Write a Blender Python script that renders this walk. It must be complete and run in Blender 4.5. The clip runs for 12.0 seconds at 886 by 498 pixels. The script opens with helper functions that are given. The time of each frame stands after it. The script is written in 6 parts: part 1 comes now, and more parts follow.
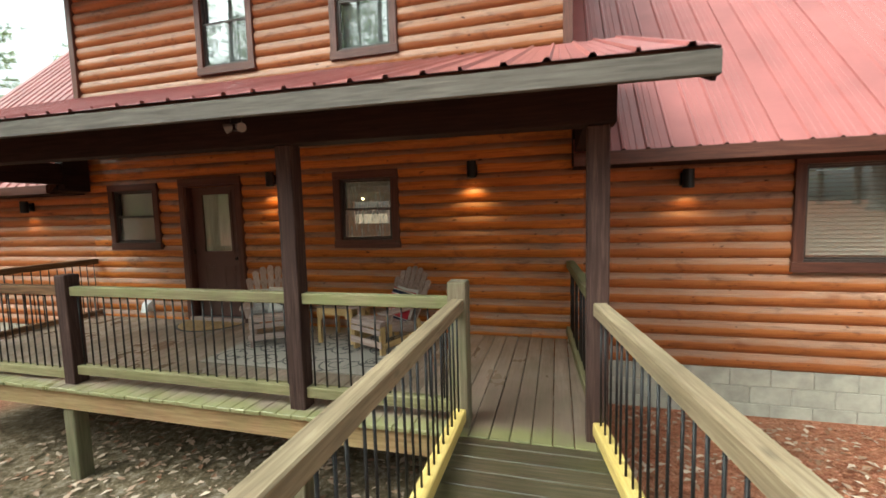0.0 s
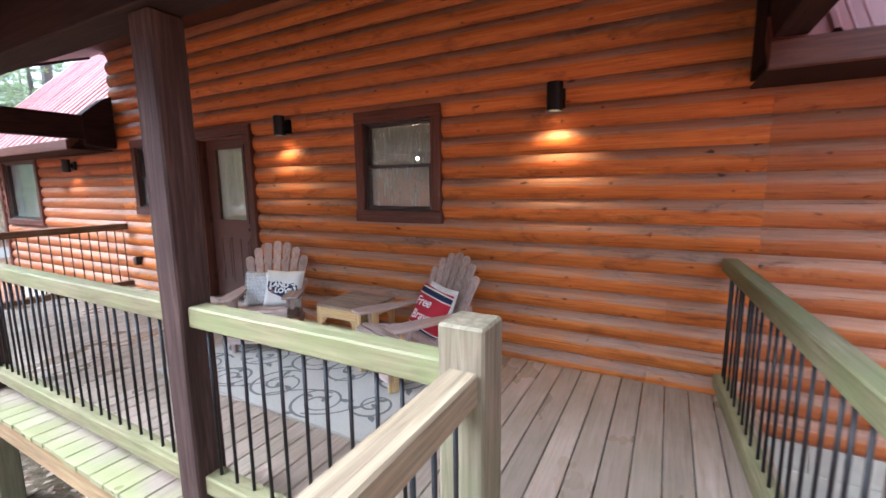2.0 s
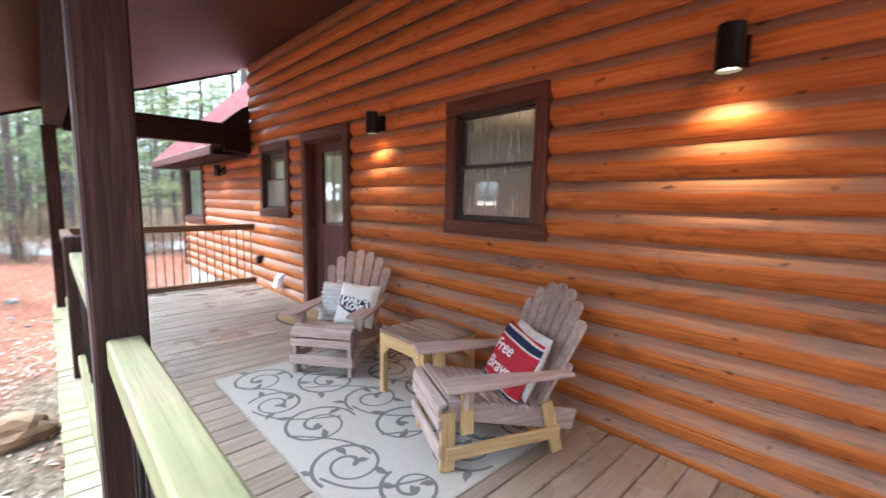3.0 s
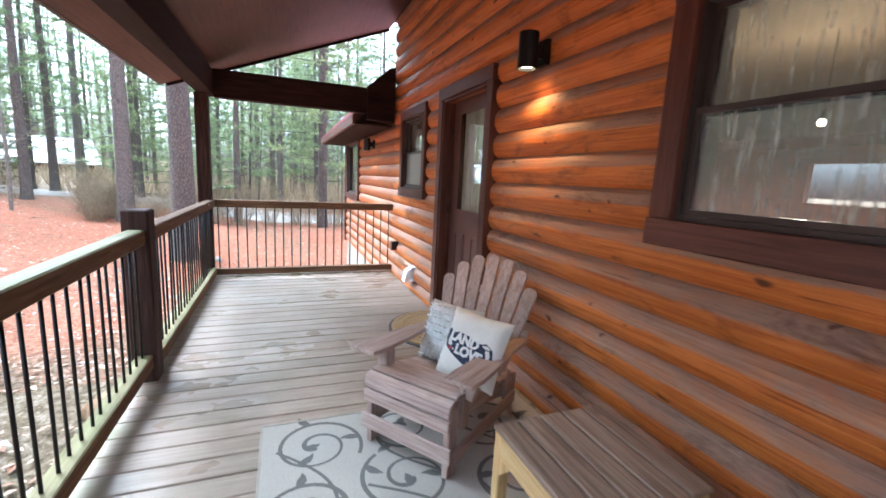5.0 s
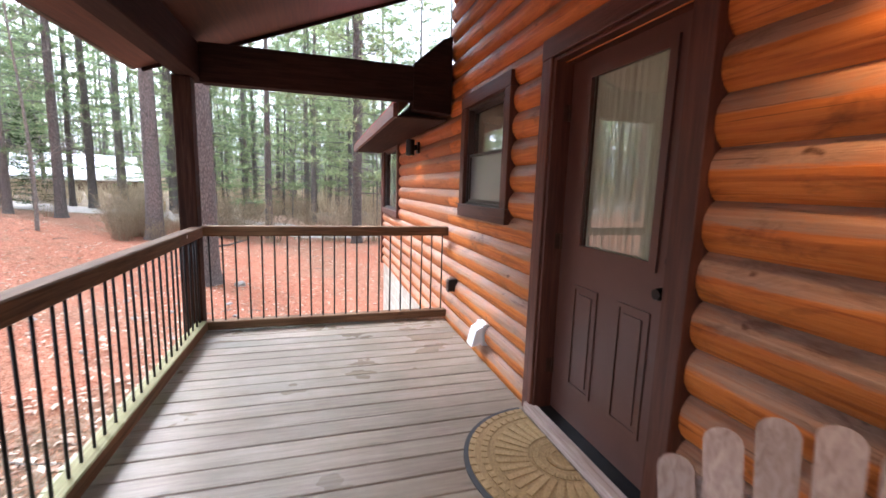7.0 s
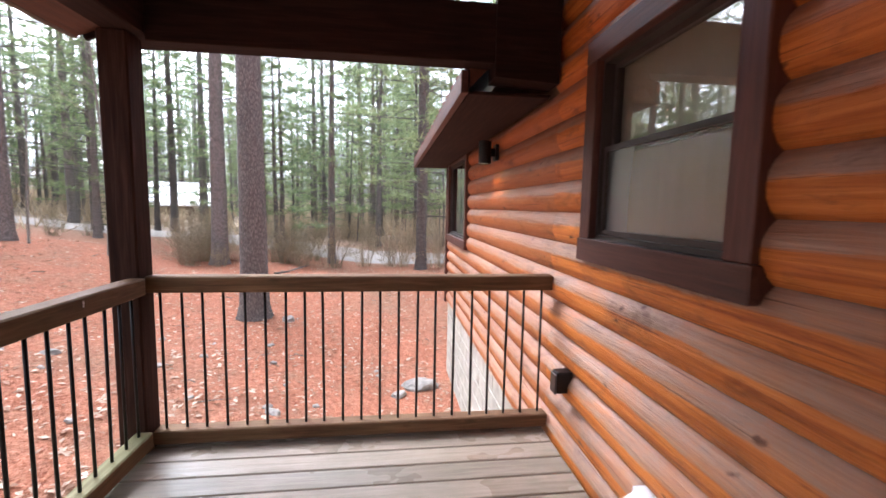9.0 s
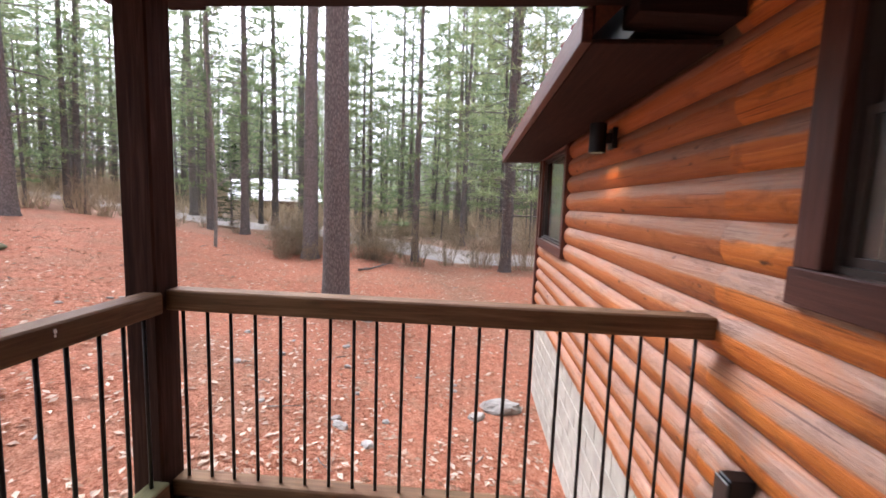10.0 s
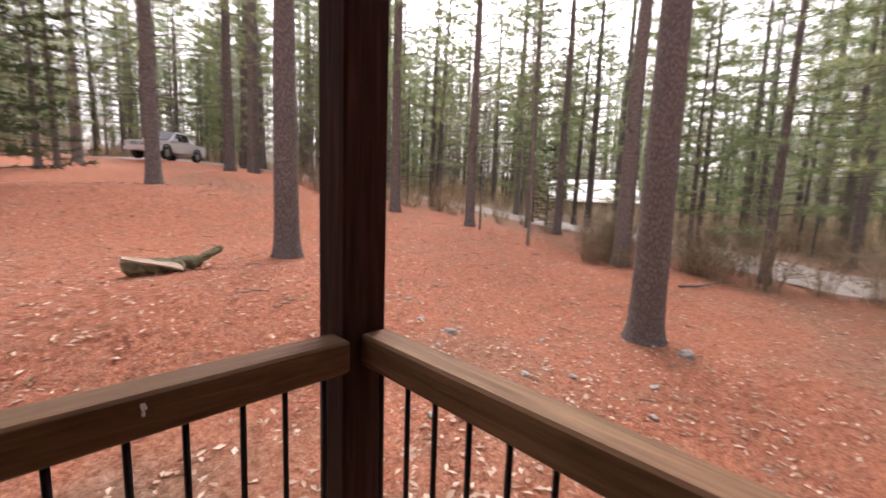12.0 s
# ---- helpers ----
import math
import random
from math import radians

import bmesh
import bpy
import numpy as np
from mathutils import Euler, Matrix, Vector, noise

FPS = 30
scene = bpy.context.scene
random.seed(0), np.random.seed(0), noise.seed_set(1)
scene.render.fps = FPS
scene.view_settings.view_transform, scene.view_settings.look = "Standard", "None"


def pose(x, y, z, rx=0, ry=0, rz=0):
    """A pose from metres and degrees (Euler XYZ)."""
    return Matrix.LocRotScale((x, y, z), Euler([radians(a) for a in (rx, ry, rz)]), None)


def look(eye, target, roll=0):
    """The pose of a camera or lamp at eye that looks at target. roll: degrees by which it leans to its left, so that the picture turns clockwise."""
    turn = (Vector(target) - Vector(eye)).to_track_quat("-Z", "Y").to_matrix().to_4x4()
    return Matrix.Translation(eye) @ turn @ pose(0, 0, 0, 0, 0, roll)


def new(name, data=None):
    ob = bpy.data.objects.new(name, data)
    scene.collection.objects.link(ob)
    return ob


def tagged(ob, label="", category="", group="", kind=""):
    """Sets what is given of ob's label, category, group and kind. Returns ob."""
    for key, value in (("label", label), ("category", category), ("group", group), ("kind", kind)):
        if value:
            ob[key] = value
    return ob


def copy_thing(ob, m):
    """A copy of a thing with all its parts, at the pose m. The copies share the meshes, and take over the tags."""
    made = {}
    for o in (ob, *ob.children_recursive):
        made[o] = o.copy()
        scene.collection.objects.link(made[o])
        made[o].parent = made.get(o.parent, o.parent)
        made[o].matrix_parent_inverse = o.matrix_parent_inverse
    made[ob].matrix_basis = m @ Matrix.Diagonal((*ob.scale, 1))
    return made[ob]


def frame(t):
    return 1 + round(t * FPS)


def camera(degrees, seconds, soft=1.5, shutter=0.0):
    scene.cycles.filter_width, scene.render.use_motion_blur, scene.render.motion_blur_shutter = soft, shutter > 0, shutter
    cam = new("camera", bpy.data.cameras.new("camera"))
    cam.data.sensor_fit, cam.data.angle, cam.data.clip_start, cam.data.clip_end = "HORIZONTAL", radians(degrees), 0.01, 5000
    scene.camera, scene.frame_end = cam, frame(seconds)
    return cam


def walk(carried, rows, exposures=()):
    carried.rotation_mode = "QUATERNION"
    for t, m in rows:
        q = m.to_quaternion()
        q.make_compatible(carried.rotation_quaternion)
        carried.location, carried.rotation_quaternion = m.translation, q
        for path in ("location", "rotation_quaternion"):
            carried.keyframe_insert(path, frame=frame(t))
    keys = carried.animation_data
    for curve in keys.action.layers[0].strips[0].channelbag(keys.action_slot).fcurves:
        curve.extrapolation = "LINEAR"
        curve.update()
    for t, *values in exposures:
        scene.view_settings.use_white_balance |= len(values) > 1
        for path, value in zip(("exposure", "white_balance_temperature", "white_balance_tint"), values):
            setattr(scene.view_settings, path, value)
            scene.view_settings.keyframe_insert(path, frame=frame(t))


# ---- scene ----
cam = camera(93.2, 12.0, soft=1.6, shutter=0.3)
PATH = [
    (0, (0.395, -0.223, 1.597), (-0.13, 1.699, 1.418), -1.6),
    (0.5, (0.375, 0.248, 1.585), (-0.202, 2.145, 1.317), -1.7),
    (1, (0.295, 0.708, 1.551), (-0.245, 2.626, 1.38), -0.1),
    (1.5, (0.238, 1.211, 1.472), (-0.457, 3.075, 1.264), -1.8),
    (2, (0.167, 1.695, 1.458), (-0.771, 3.437, 1.165), -0.7),
    (2.5, (0.057, 2.147, 1.429), (-1.076, 3.782, 1.219), -0.3),
    (3, (-0.053, 2.588, 1.395), (-1.495, 3.954, 1.164), 0.9),
    (3.2, (-0.121, 2.742, 1.404), (-1.672, 3.975, 1.128), 1.8),
    (4.8, (-1.065, 3.521, 1.362), (-2.884, 4.285, 1.03), 3.1),
    (5, (-1.232, 3.542, 1.354), (-3.07, 4.258, 1.026), 2.9),
    (5.5, (-1.65, 3.541, 1.366), (-3.509, 4.203, 1.041), 1.7),
    (6, (-2.107, 3.573, 1.357), (-3.996, 4.153, 1.055), 1.3),
    (6.5, (-2.527, 3.633, 1.375), (-4.419, 4.211, 1.08), 1.8),
    (8.3, (-4.108, 3.997, 1.344), (-6.045, 4.435, 1.104), 1.2),
    (8.5, (-4.272, 3.99, 1.369), (-6.217, 4.395, 1.144), 1.1),
    (9, (-4.66, 4.037, 1.367), (-6.634, 4.292, 1.169), 1.1),
    (9.5, (-5.015, 4.074, 1.383), (-7.002, 4.106, 1.161), 1.9),
    (10, (-5.376, 4.053, 1.378), (-7.36, 3.911, 1.162), 2.0),
    (10.5, (-5.709, 4.032, 1.377), (-7.658, 3.652, 1.138), 1.8),
    (11, (-6.013, 4.001, 1.375), (-7.854, 3.263, 1.121), 2.5),
    (11.5, (-6.227, 3.88, 1.359), (-7.892, 2.805, 1.094), 2.5),
    (12, (-6.41, 3.702, 1.365), (-7.807, 2.295, 1.103), 2.0),
]
walk(cam, [(t, look(eye, target, roll)) for t, eye, target, roll in PATH],
     exposures=[(0.0, 1.5, 6150, -6), (0.5, 1.85, 5650, -4), (1.0, 2.15, 5100, 4), (1.5, 2.45, 4800, 6), (2.0, 2.7, 5000, 8), (3.0, 2.95, 5100, 8), (5.0, 2.85, 4950, 4),
                (6.5, 2.6, 5300, 10), (8.5, 2.4, 5500, 13), (10.5, 1.8, 5950, 20), (12.0, 1.55, 6600, 25)])

# ---- sky and sun: a bright overcast day ----
world = bpy.data.worlds.new("overcast")
scene.world = world
world.use_nodes = True
wn, wl = world.node_tree.nodes, world.node_tree.links
wn.clear()
w_out = wn.new("ShaderNodeOutputWorld")
w_bg = wn.new("ShaderNodeBackground")
w_sky = wn.new("ShaderNodeTexSky")
w_sky.sky_type = "NISHITA"
w_sky.sun_disc = False
w_sky.sun_elevation, w_sky.sun_rotation = radians(47), radians(227)
w_sky.air_density, w_sky.dust_density, w_sky.ozone_density = 1.0, 6.0, 1.0
w_hsv = wn.new("ShaderNodeHueSaturation")
w_hsv.inputs["Saturation"].default_value = 0.12
wl.new(w_sky.outputs[0], w_hsv.inputs["Color"])
wl.new(w_hsv.outputs[0], w_bg.inputs[0])
w_bg.inputs[1].default_value = 0.15
wl.new(w_bg.outputs[0], w_out.inputs[0])
sun_data = bpy.data.lights.new("sun", "SUN")
sun_data.energy, sun_data.angle, sun_data.color = 1.1, radians(40), (1.0, 0.97, 0.92)
sun = new("sun", sun_data)
sun.matrix_world = look((-24, -22, 35), (0, 0, 0))


# ---- materials ----
def mat_nodes(name, rough=0.6, metallic=0.0, spec=0.5):
    m = bpy.data.materials.new(name)
    m.use_nodes = True
    nt = m.node_tree
    bsdf = nt.nodes["Principled BSDF"]
    bsdf.inputs["Roughness"].default_value = rough
    bsdf.inputs["Metallic"].default_value = metallic
    bsdf.inputs["Specular IOR Level"].default_value = spec
    return m, nt, bsdf


def coords(nt, scale=(1, 1, 1), jitter=9.0):
    """Object coordinates, shifted by a random step for each object."""
    tc = nt.nodes.new("ShaderNodeTexCoord")
    oi = nt.nodes.new("ShaderNodeObjectInfo")
    mul = nt.nodes.new("ShaderNodeMath")
    mul.operation = "MULTIPLY"
    mul.inputs[1].default_value = jitter
    add = nt.nodes.new("ShaderNodeVectorMath")
    add.operation = "ADD"
    mp = nt.nodes.new("ShaderNodeMapping")
    mp.inputs["Scale"].default_value = scale
    nt.links.new(oi.outputs["Random"], mul.inputs[0])
    nt.links.new(tc.outputs["Object"], add.inputs[0])
    nt.links.new(mul.outputs[0], add.inputs[1])
    nt.links.new(add.outputs[0], mp.inputs[0])
    return mp.outputs[0], oi


def noise_tex(nt, vec, scale, detail=4, rough=0.55, distort=0.0):
    n = nt.nodes.new("ShaderNodeTexNoise")
    n.inputs["Scale"].default_value = scale
    n.inputs["Detail"].default_value = detail
    n.inputs["Roughness"].default_value = rough
    n.inputs["Distortion"].default_value = distort
    nt.links.new(vec, n.inputs["Vector"])
    return n.outputs[0]


def ramp(nt, fac, stops):
    r = nt.nodes.new("ShaderNodeValToRGB")
    while len(r.color_ramp.elements) < len(stops):
        r.color_ramp.elements.new(0.5)
    for e, (p, c) in zip(r.color_ramp.elements, stops):
        e.position = p
        e.color = (*c, 1) if len(c) == 3 else c
    nt.links.new(fac, r.inputs[0])
    return r.outputs[0]


def mix(nt, fac, a, b, kind="MIX"):
    n = nt.nodes.new("ShaderNodeMix")
    n.data_type, n.blend_type = "RGBA", kind
    for sock, v in ((n.inputs[0], fac), (n.inputs[6], a), (n.inputs[7], b)):
        if isinstance(v, (int, float)):
            sock.default_value = v
        elif isinstance(v, tuple):
            sock.default_value = (*v, 1)
        else:
            nt.links.new(v, sock)
    return n.outputs[2]


def bump(nt, bsdf, height, strength=0.3, dist=0.01):
    b = nt.nodes.new("ShaderNodeBump")
    b.inputs["Strength"].default_value = strength
    b.inputs["Distance"].default_value = dist
    nt.links.new(height, b.inputs["Height"])
    nt.links.new(b.outputs[0], bsdf.inputs["Normal"])


def wood(name, dark, mid, light, axis="x", rough=0.6, moss=None, moss_amount=0.5, knots=0.6, spec=0.4, grain=2.0, per=0.16, weather=None, weather_amount=0.5):
    """Sawn or stained timber: stretched grain along one axis, knots, tone that differs from piece to piece, optional moss or weathering."""
    m, nt, bsdf = mat_nodes(name, rough, 0, spec)
    st = {"x": (0.8, 14, 14), "y": (14, 0.8, 14), "z": (14, 14, 0.8)}[axis]
    kn = {"x": (1, 2.6, 2.6), "y": (2.6, 1, 2.6), "z": (2.6, 2.6, 1)}[axis]
    v, oi = coords(nt, tuple(s * grain for s in st))
    g = noise_tex(nt, v, 1.6, 6, 0.6, 0.6)
    col = ramp(nt, g, [(0.28, dark), (0.5, mid), (0.72, light)])
    v2, _ = coords(nt, kn)
    vor = nt.nodes.new("ShaderNodeTexVoronoi")
    vor.inputs["Scale"].default_value = 2.3
    nt.links.new(v2, vor.inputs["Vector"])
    k = ramp(nt, vor.outputs["Distance"], [(0.03, (1, 1, 1)), (0.11, (0, 0, 0))])
    kf = nt.nodes.new("ShaderNodeMath")
    kf.operation = "MULTIPLY"
    kf.inputs[1].default_value = knots
    nt.links.new(k, kf.inputs[0])
    col = mix(nt, kf.outputs[0], col, tuple(c * 0.35 for c in dark))
    big = noise_tex(nt, coords(nt, (1, 1, 1))[0], 1.1, 3)
    bigr = ramp(nt, big, [(0.3, (1 - per * 1.6,) * 3), (0.7, (1 + per * 0.4,) * 3)])
    col = mix(nt, 1.0, col, bigr, "MULTIPLY")
    rnd = ramp(nt, oi.outputs["Random"], [(0.0, (1 - per,) * 3), (1.0, (1 + per,) * 3)])
    col = mix(nt, 1.0, col, rnd, "MULTIPLY")
    if weather:
        wv = noise_tex(nt, coords(nt, tuple(s * 0.35 for s in st))[0], 1.3, 5, 0.65)
        col = mix(nt, ramp(nt, wv, [(0.42, (0, 0, 0)), (0.62, (weather_amount,) * 3)]), col, weather)
    if moss:
        mv = noise_tex(nt, coords(nt, (1, 1, 1))[0], 3.0, 6, 0.7)
        col = mix(nt, ramp(nt, mv, [(0.38, (0, 0, 0)), (0.62, (moss_amount,) * 3)]), col, moss)
    nt.links.new(col, bsdf.inputs["Base Color"])
    bump(nt, bsdf, g, 0.5, 0.005)
    return m


def plain(name, colour, rough=0.5, metallic=0.0, var=0.12, scale=6.0, bumpy=0.1, spec=0.5):
    m, nt, bsdf = mat_nodes(name, rough, metallic, spec)
    v, oi = coords(nt)
    n = noise_tex(nt, v, scale, 5, 0.6)
    col = ramp(nt, n, [(0.3, tuple(c * (1 - var) for c in colour)), (0.7, tuple(min(1, c * (1 + var)) for c in colour))])
    nt.links.new(col, bsdf.inputs["Base Color"])
    if bumpy:
        bump(nt, bsdf, n, bumpy, 0.004)
    return m


def glass_mat(name, tint=(0.9, 0.93, 0.92), rough=0.02, clear=0.86):
    """A window pane: clear, with a mirror-like gloss that grows at grazing angles."""
    m = bpy.data.materials.new(name)
    m.use_nodes = True
    nt = m.node_tree
    nt.nodes.clear()
    out = nt.nodes.new("ShaderNodeOutputMaterial")
    tr = nt.nodes.new("ShaderNodeBsdfTransparent")
    tr.inputs[0].default_value = (*tint, 1)
    gl = nt.nodes.new("ShaderNodeBsdfGlossy")
    gl.inputs["Roughness"].default_value = rough
    lw = nt.nodes.new("ShaderNodeLayerWeight")
    lw.inputs[0].default_value = 0.5
    pw = nt.nodes.new("ShaderNodeMath")
    pw.operation = "POWER"
    pw.inputs[1].default_value = 2.6
    nt.links.new(lw.outputs["Facing"], pw.inputs[0])
    fr = nt.nodes.new("ShaderNodeMath")
    fr.operation = "MULTIPLY_ADD"
    fr.inputs[1].default_value, fr.inputs[2].default_value = 0.75, 0.13
    nt.links.new(pw.outputs[0], fr.inputs[0])
    ms = nt.nodes.new("ShaderNodeMixShader")
    nt.links.new(fr.outputs[0], ms.inputs[0])
    nt.links.new(tr.outputs[0], ms.inputs[1])
    nt.links.new(gl.outputs[0], ms.inputs[2])
    nt.links.new(ms.outputs[0], out.inputs[0])
    return m


def log_mat(name="stained_log", seam=0.102, fade=0.0, crown_amount=1.0, tone=(0.20, 0.075, 0.040)):
    """Stained half-log: orange below the seam, mauve-brown on the crown where weathering and sky light are both put
    into the colour, with knots, checks and dark blotches.
    """
    m, nt, bsdf = mat_nodes(name, 0.5, 0, 0.3)
    v, oi = coords(nt, (1.0, 26, 26))
    g = noise_tex(nt, v, 1.7, 8, 0.66, 0.8)
    col = ramp(nt, g, [(0.25, (0.25, 0.055, 0.010)), (0.45, (0.48, 0.138, 0.022)), (0.62, (0.60, 0.200, 0.036)), (0.78, (0.70, 0.27, 0.06))])
    if fade:
        col = mix(nt, fade, col, tone)
    blotch = noise_tex(nt, coords(nt, (1.0, 2.8, 2.8))[0], 2.4, 7, 0.74, 0.6)
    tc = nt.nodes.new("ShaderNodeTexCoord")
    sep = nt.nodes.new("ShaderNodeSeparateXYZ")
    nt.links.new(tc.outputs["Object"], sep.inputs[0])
    # the ragged seam between stain and the weathered, painted sky-lit crown wanders along the log
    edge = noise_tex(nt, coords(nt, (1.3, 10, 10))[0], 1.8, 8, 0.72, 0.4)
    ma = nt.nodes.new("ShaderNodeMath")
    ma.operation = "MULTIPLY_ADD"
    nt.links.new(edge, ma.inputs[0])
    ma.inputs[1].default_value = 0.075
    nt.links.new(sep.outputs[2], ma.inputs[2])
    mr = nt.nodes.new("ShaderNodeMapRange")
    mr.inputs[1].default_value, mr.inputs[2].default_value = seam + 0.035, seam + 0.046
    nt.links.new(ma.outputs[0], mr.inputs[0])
    # crown colour: weathered brown, paled by sky light painted in
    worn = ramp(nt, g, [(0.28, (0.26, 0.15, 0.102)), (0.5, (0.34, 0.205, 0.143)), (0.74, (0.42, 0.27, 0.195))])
    wf = mix(nt, 1.0, ramp(nt, mr.outputs[0], [(0, (0, 0, 0)), (1, (crown_amount,) * 3)]), ramp(nt, blotch, [(0.28, (0.35,) * 3), (0.55, (1, 1, 1))]), "MULTIPLY")
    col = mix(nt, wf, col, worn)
    col = mix(nt, ramp(nt, blotch, [(0.54, (0, 0, 0)), (0.68, (0.62,) * 3)]), col, (0.085, 0.024, 0.010))
    # long hairline checks
    crack = noise_tex(nt, coords(nt, (0.9, 46, 46))[0], 1.5, 4, 0.55)
    col = mix(nt, ramp(nt, crack, [(0.655, (0, 0, 0)), (0.69, (0.6,) * 3)]), col, (0.05, 0.016, 0.008))
    # knots, each warped out of round, with a darker stain about them
    warp = nt.nodes.new("ShaderNodeTexNoise")
    warp.inputs["Scale"].default_value = 14.0
    warp.inputs["Detail"].default_value = 4
    nt.links.new(tc.outputs["Object"], warp.inputs["Vector"])
    for sc, r0, r1, amt, dark in ((1.7, 0.03, 0.17, 0.55, (0.11, 0.032, 0.012)), (2.9, 0.035, 0.085, 0.9, (0.05, 0.016, 0.008)), (5.5, 0.05, 0.12, 0.8, (0.07, 0.021, 0.009))):
        vk, _ = coords(nt, (0.9, 0.0, 1.9), 23.0)
        add = nt.nodes.new("ShaderNodeVectorMath")
        add.operation = "MULTIPLY_ADD"
        nt.links.new(warp.outputs[1], add.inputs[0])
        add.inputs[1].default_value = (0.10, 0.0, 0.10)
        nt.links.new(vk, add.inputs[2])
        vor = nt.nodes.new("ShaderNodeTexVoronoi")
        vor.inputs["Scale"].default_value = sc
        nt.links.new(add.outputs[0], vor.inputs["Vector"])
        col = mix(nt, ramp(nt, vor.outputs["Distance"], [(r0, (amt,) * 3), (r1, (0, 0, 0))]), col, dark)
    col = mix(nt, 1.0, col, ramp(nt, oi.outputs["Random"], [(0.0, (0.86, 0.84, 0.82)), (1.0, (1.08, 1.08, 1.08))]), "MULTIPLY")
    nt.links.new(col, bsdf.inputs["Base Color"])
    bump(nt, bsdf, mix(nt, 0.35, g, blotch), 0.8, 0.012)
    return m


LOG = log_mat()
# logs of the two wings: darker, browner tone over the stain
LOG_EXPOSED = log_mat("wing_log", 0.104, 0.48, 0.8)
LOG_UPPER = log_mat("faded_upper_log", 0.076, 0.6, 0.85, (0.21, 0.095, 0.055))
TRIM = wood("dark_trim", (0.054, 0.018, 0.011), (0.096, 0.032, 0.020), (0.146, 0.054, 0.034), "x", rough=0.5, knots=0.3)
TRIM_Z = wood("dark_trim_upright", (0.054, 0.018, 0.011), (0.096, 0.032, 0.020), (0.146, 0.054, 0.034), "z", rough=0.5, knots=0.3)
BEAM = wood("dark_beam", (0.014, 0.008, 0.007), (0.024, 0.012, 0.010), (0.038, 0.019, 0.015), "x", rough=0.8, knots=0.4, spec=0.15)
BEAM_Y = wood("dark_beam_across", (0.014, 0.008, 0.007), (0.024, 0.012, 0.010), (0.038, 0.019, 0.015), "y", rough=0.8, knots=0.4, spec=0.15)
# corner post: darker copy of dark_post, its backlit shade put into the colour
POST_BACKLIT = wood("backlit_post", (0.020, 0.009, 0.007), (0.036, 0.017, 0.012), (0.068, 0.033, 0.024), "z", rough=0.8, knots=0.4, spec=0.12)
POST = wood("dark_post", (0.028, 0.014, 0.012), (0.052, 0.028, 0.023), (0.10, 0.058, 0.047), "z", rough=0.75, knots=0.4, spec=0.2)
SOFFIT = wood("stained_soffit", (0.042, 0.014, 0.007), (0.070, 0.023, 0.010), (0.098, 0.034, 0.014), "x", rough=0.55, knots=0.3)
FASCIA = wood("grey_fascia", (0.068, 0.058, 0.048), (0.116, 0.099, 0.082), (0.163, 0.143, 0.119), "x", rough=0.75, knots=0.2)
RAIL_NEW = wood("mossy_treated_rail", (0.126, 0.100, 0.050), (0.211, 0.176, 0.091), (0.281, 0.242, 0.133), "x", rough=0.7, moss=(0.161, 0.176, 0.067), moss_amount=0.7, knots=0.5)
RAIL_RAW = wood("treated_raw_rail", (0.116, 0.076, 0.043), (0.224, 0.162, 0.098), (0.326, 0.257, 0.162), "x", rough=0.7, moss=(0.173, 0.159, 0.072), moss_amount=0.12, knots=0.6)
RAIL_YEL = wood("fresh_yellow_rail", (0.42, 0.29, 0.08), (0.58, 0.42, 0.13), (0.68, 0.52, 0.2), "x", rough=0.65, knots=0.4)
RIM_WOOD = wood("rim_joist_wood", (0.20, 0.11, 0.05), (0.32, 0.19, 0.09), (0.42, 0.28, 0.15), "x", rough=0.75, moss=(0.18, 0.19, 0.07), moss_amount=0.3)
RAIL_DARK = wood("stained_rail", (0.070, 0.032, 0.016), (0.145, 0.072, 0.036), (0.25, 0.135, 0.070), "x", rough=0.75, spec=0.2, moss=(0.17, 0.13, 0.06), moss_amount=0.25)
RAIL_MOSS = wood("mossy_bottom_rail", (0.136, 0.111, 0.055), (0.221, 0.187, 0.098), (0.297, 0.264, 0.145), "x", rough=0.8, spec=0.2, moss=(0.136, 0.145, 0.060), moss_amount=0.4)
RAIL_DARK_Y = wood("stained_rail_across", (0.05, 0.026, 0.018), (0.08, 0.044, 0.028), (0.13, 0.076, 0.048), "y", rough=0.6, moss=(0.16, 0.16, 0.06), moss_amount=0.3)
POST_NEW = wood("treated_post", (0.082, 0.060, 0.037), (0.160, 0.122, 0.078), (0.238, 0.194, 0.133), "z", rough=0.7, moss=(0.109, 0.129, 0.054), moss_amount=0.4)
DECK = wood("weathered_deck", (0.221, 0.162, 0.121), (0.295, 0.223, 0.172), (0.361, 0.279, 0.220), "y", rough=0.5, knots=0.35, moss=(0.131, 0.131, 0.074), moss_amount=0.3, per=0.12)
_nt = DECK.node_tree
_wet = noise_tex(_nt, coords(_nt, (1, 0.6, 1), 0.4)[0], 1.7, 4, 0.6)
_nt.links.new(ramp(_nt, _wet, [(0.36, (0.22,) * 3), (0.6, (0.62,) * 3)]), _nt.nodes["Principled BSDF"].inputs["Roughness"])
_bc = _nt.nodes["Principled BSDF"].inputs["Base Color"]
_tc = _nt.nodes.new("ShaderNodeTexCoord")
_sep = _nt.nodes.new("ShaderNodeSeparateXYZ")
_rag = _nt.nodes.new("ShaderNodeVectorMath")
_rag.operation = "MULTIPLY_ADD"
_rn = _nt.nodes.new("ShaderNodeTexNoise")
_rn.inputs["Scale"].default_value = 3.2
_rn.inputs["Detail"].default_value = 7
_nt.links.new(_tc.outputs["Object"], _rn.inputs["Vector"])
_nt.links.new(_rn.outputs[1], _rag.inputs[0])
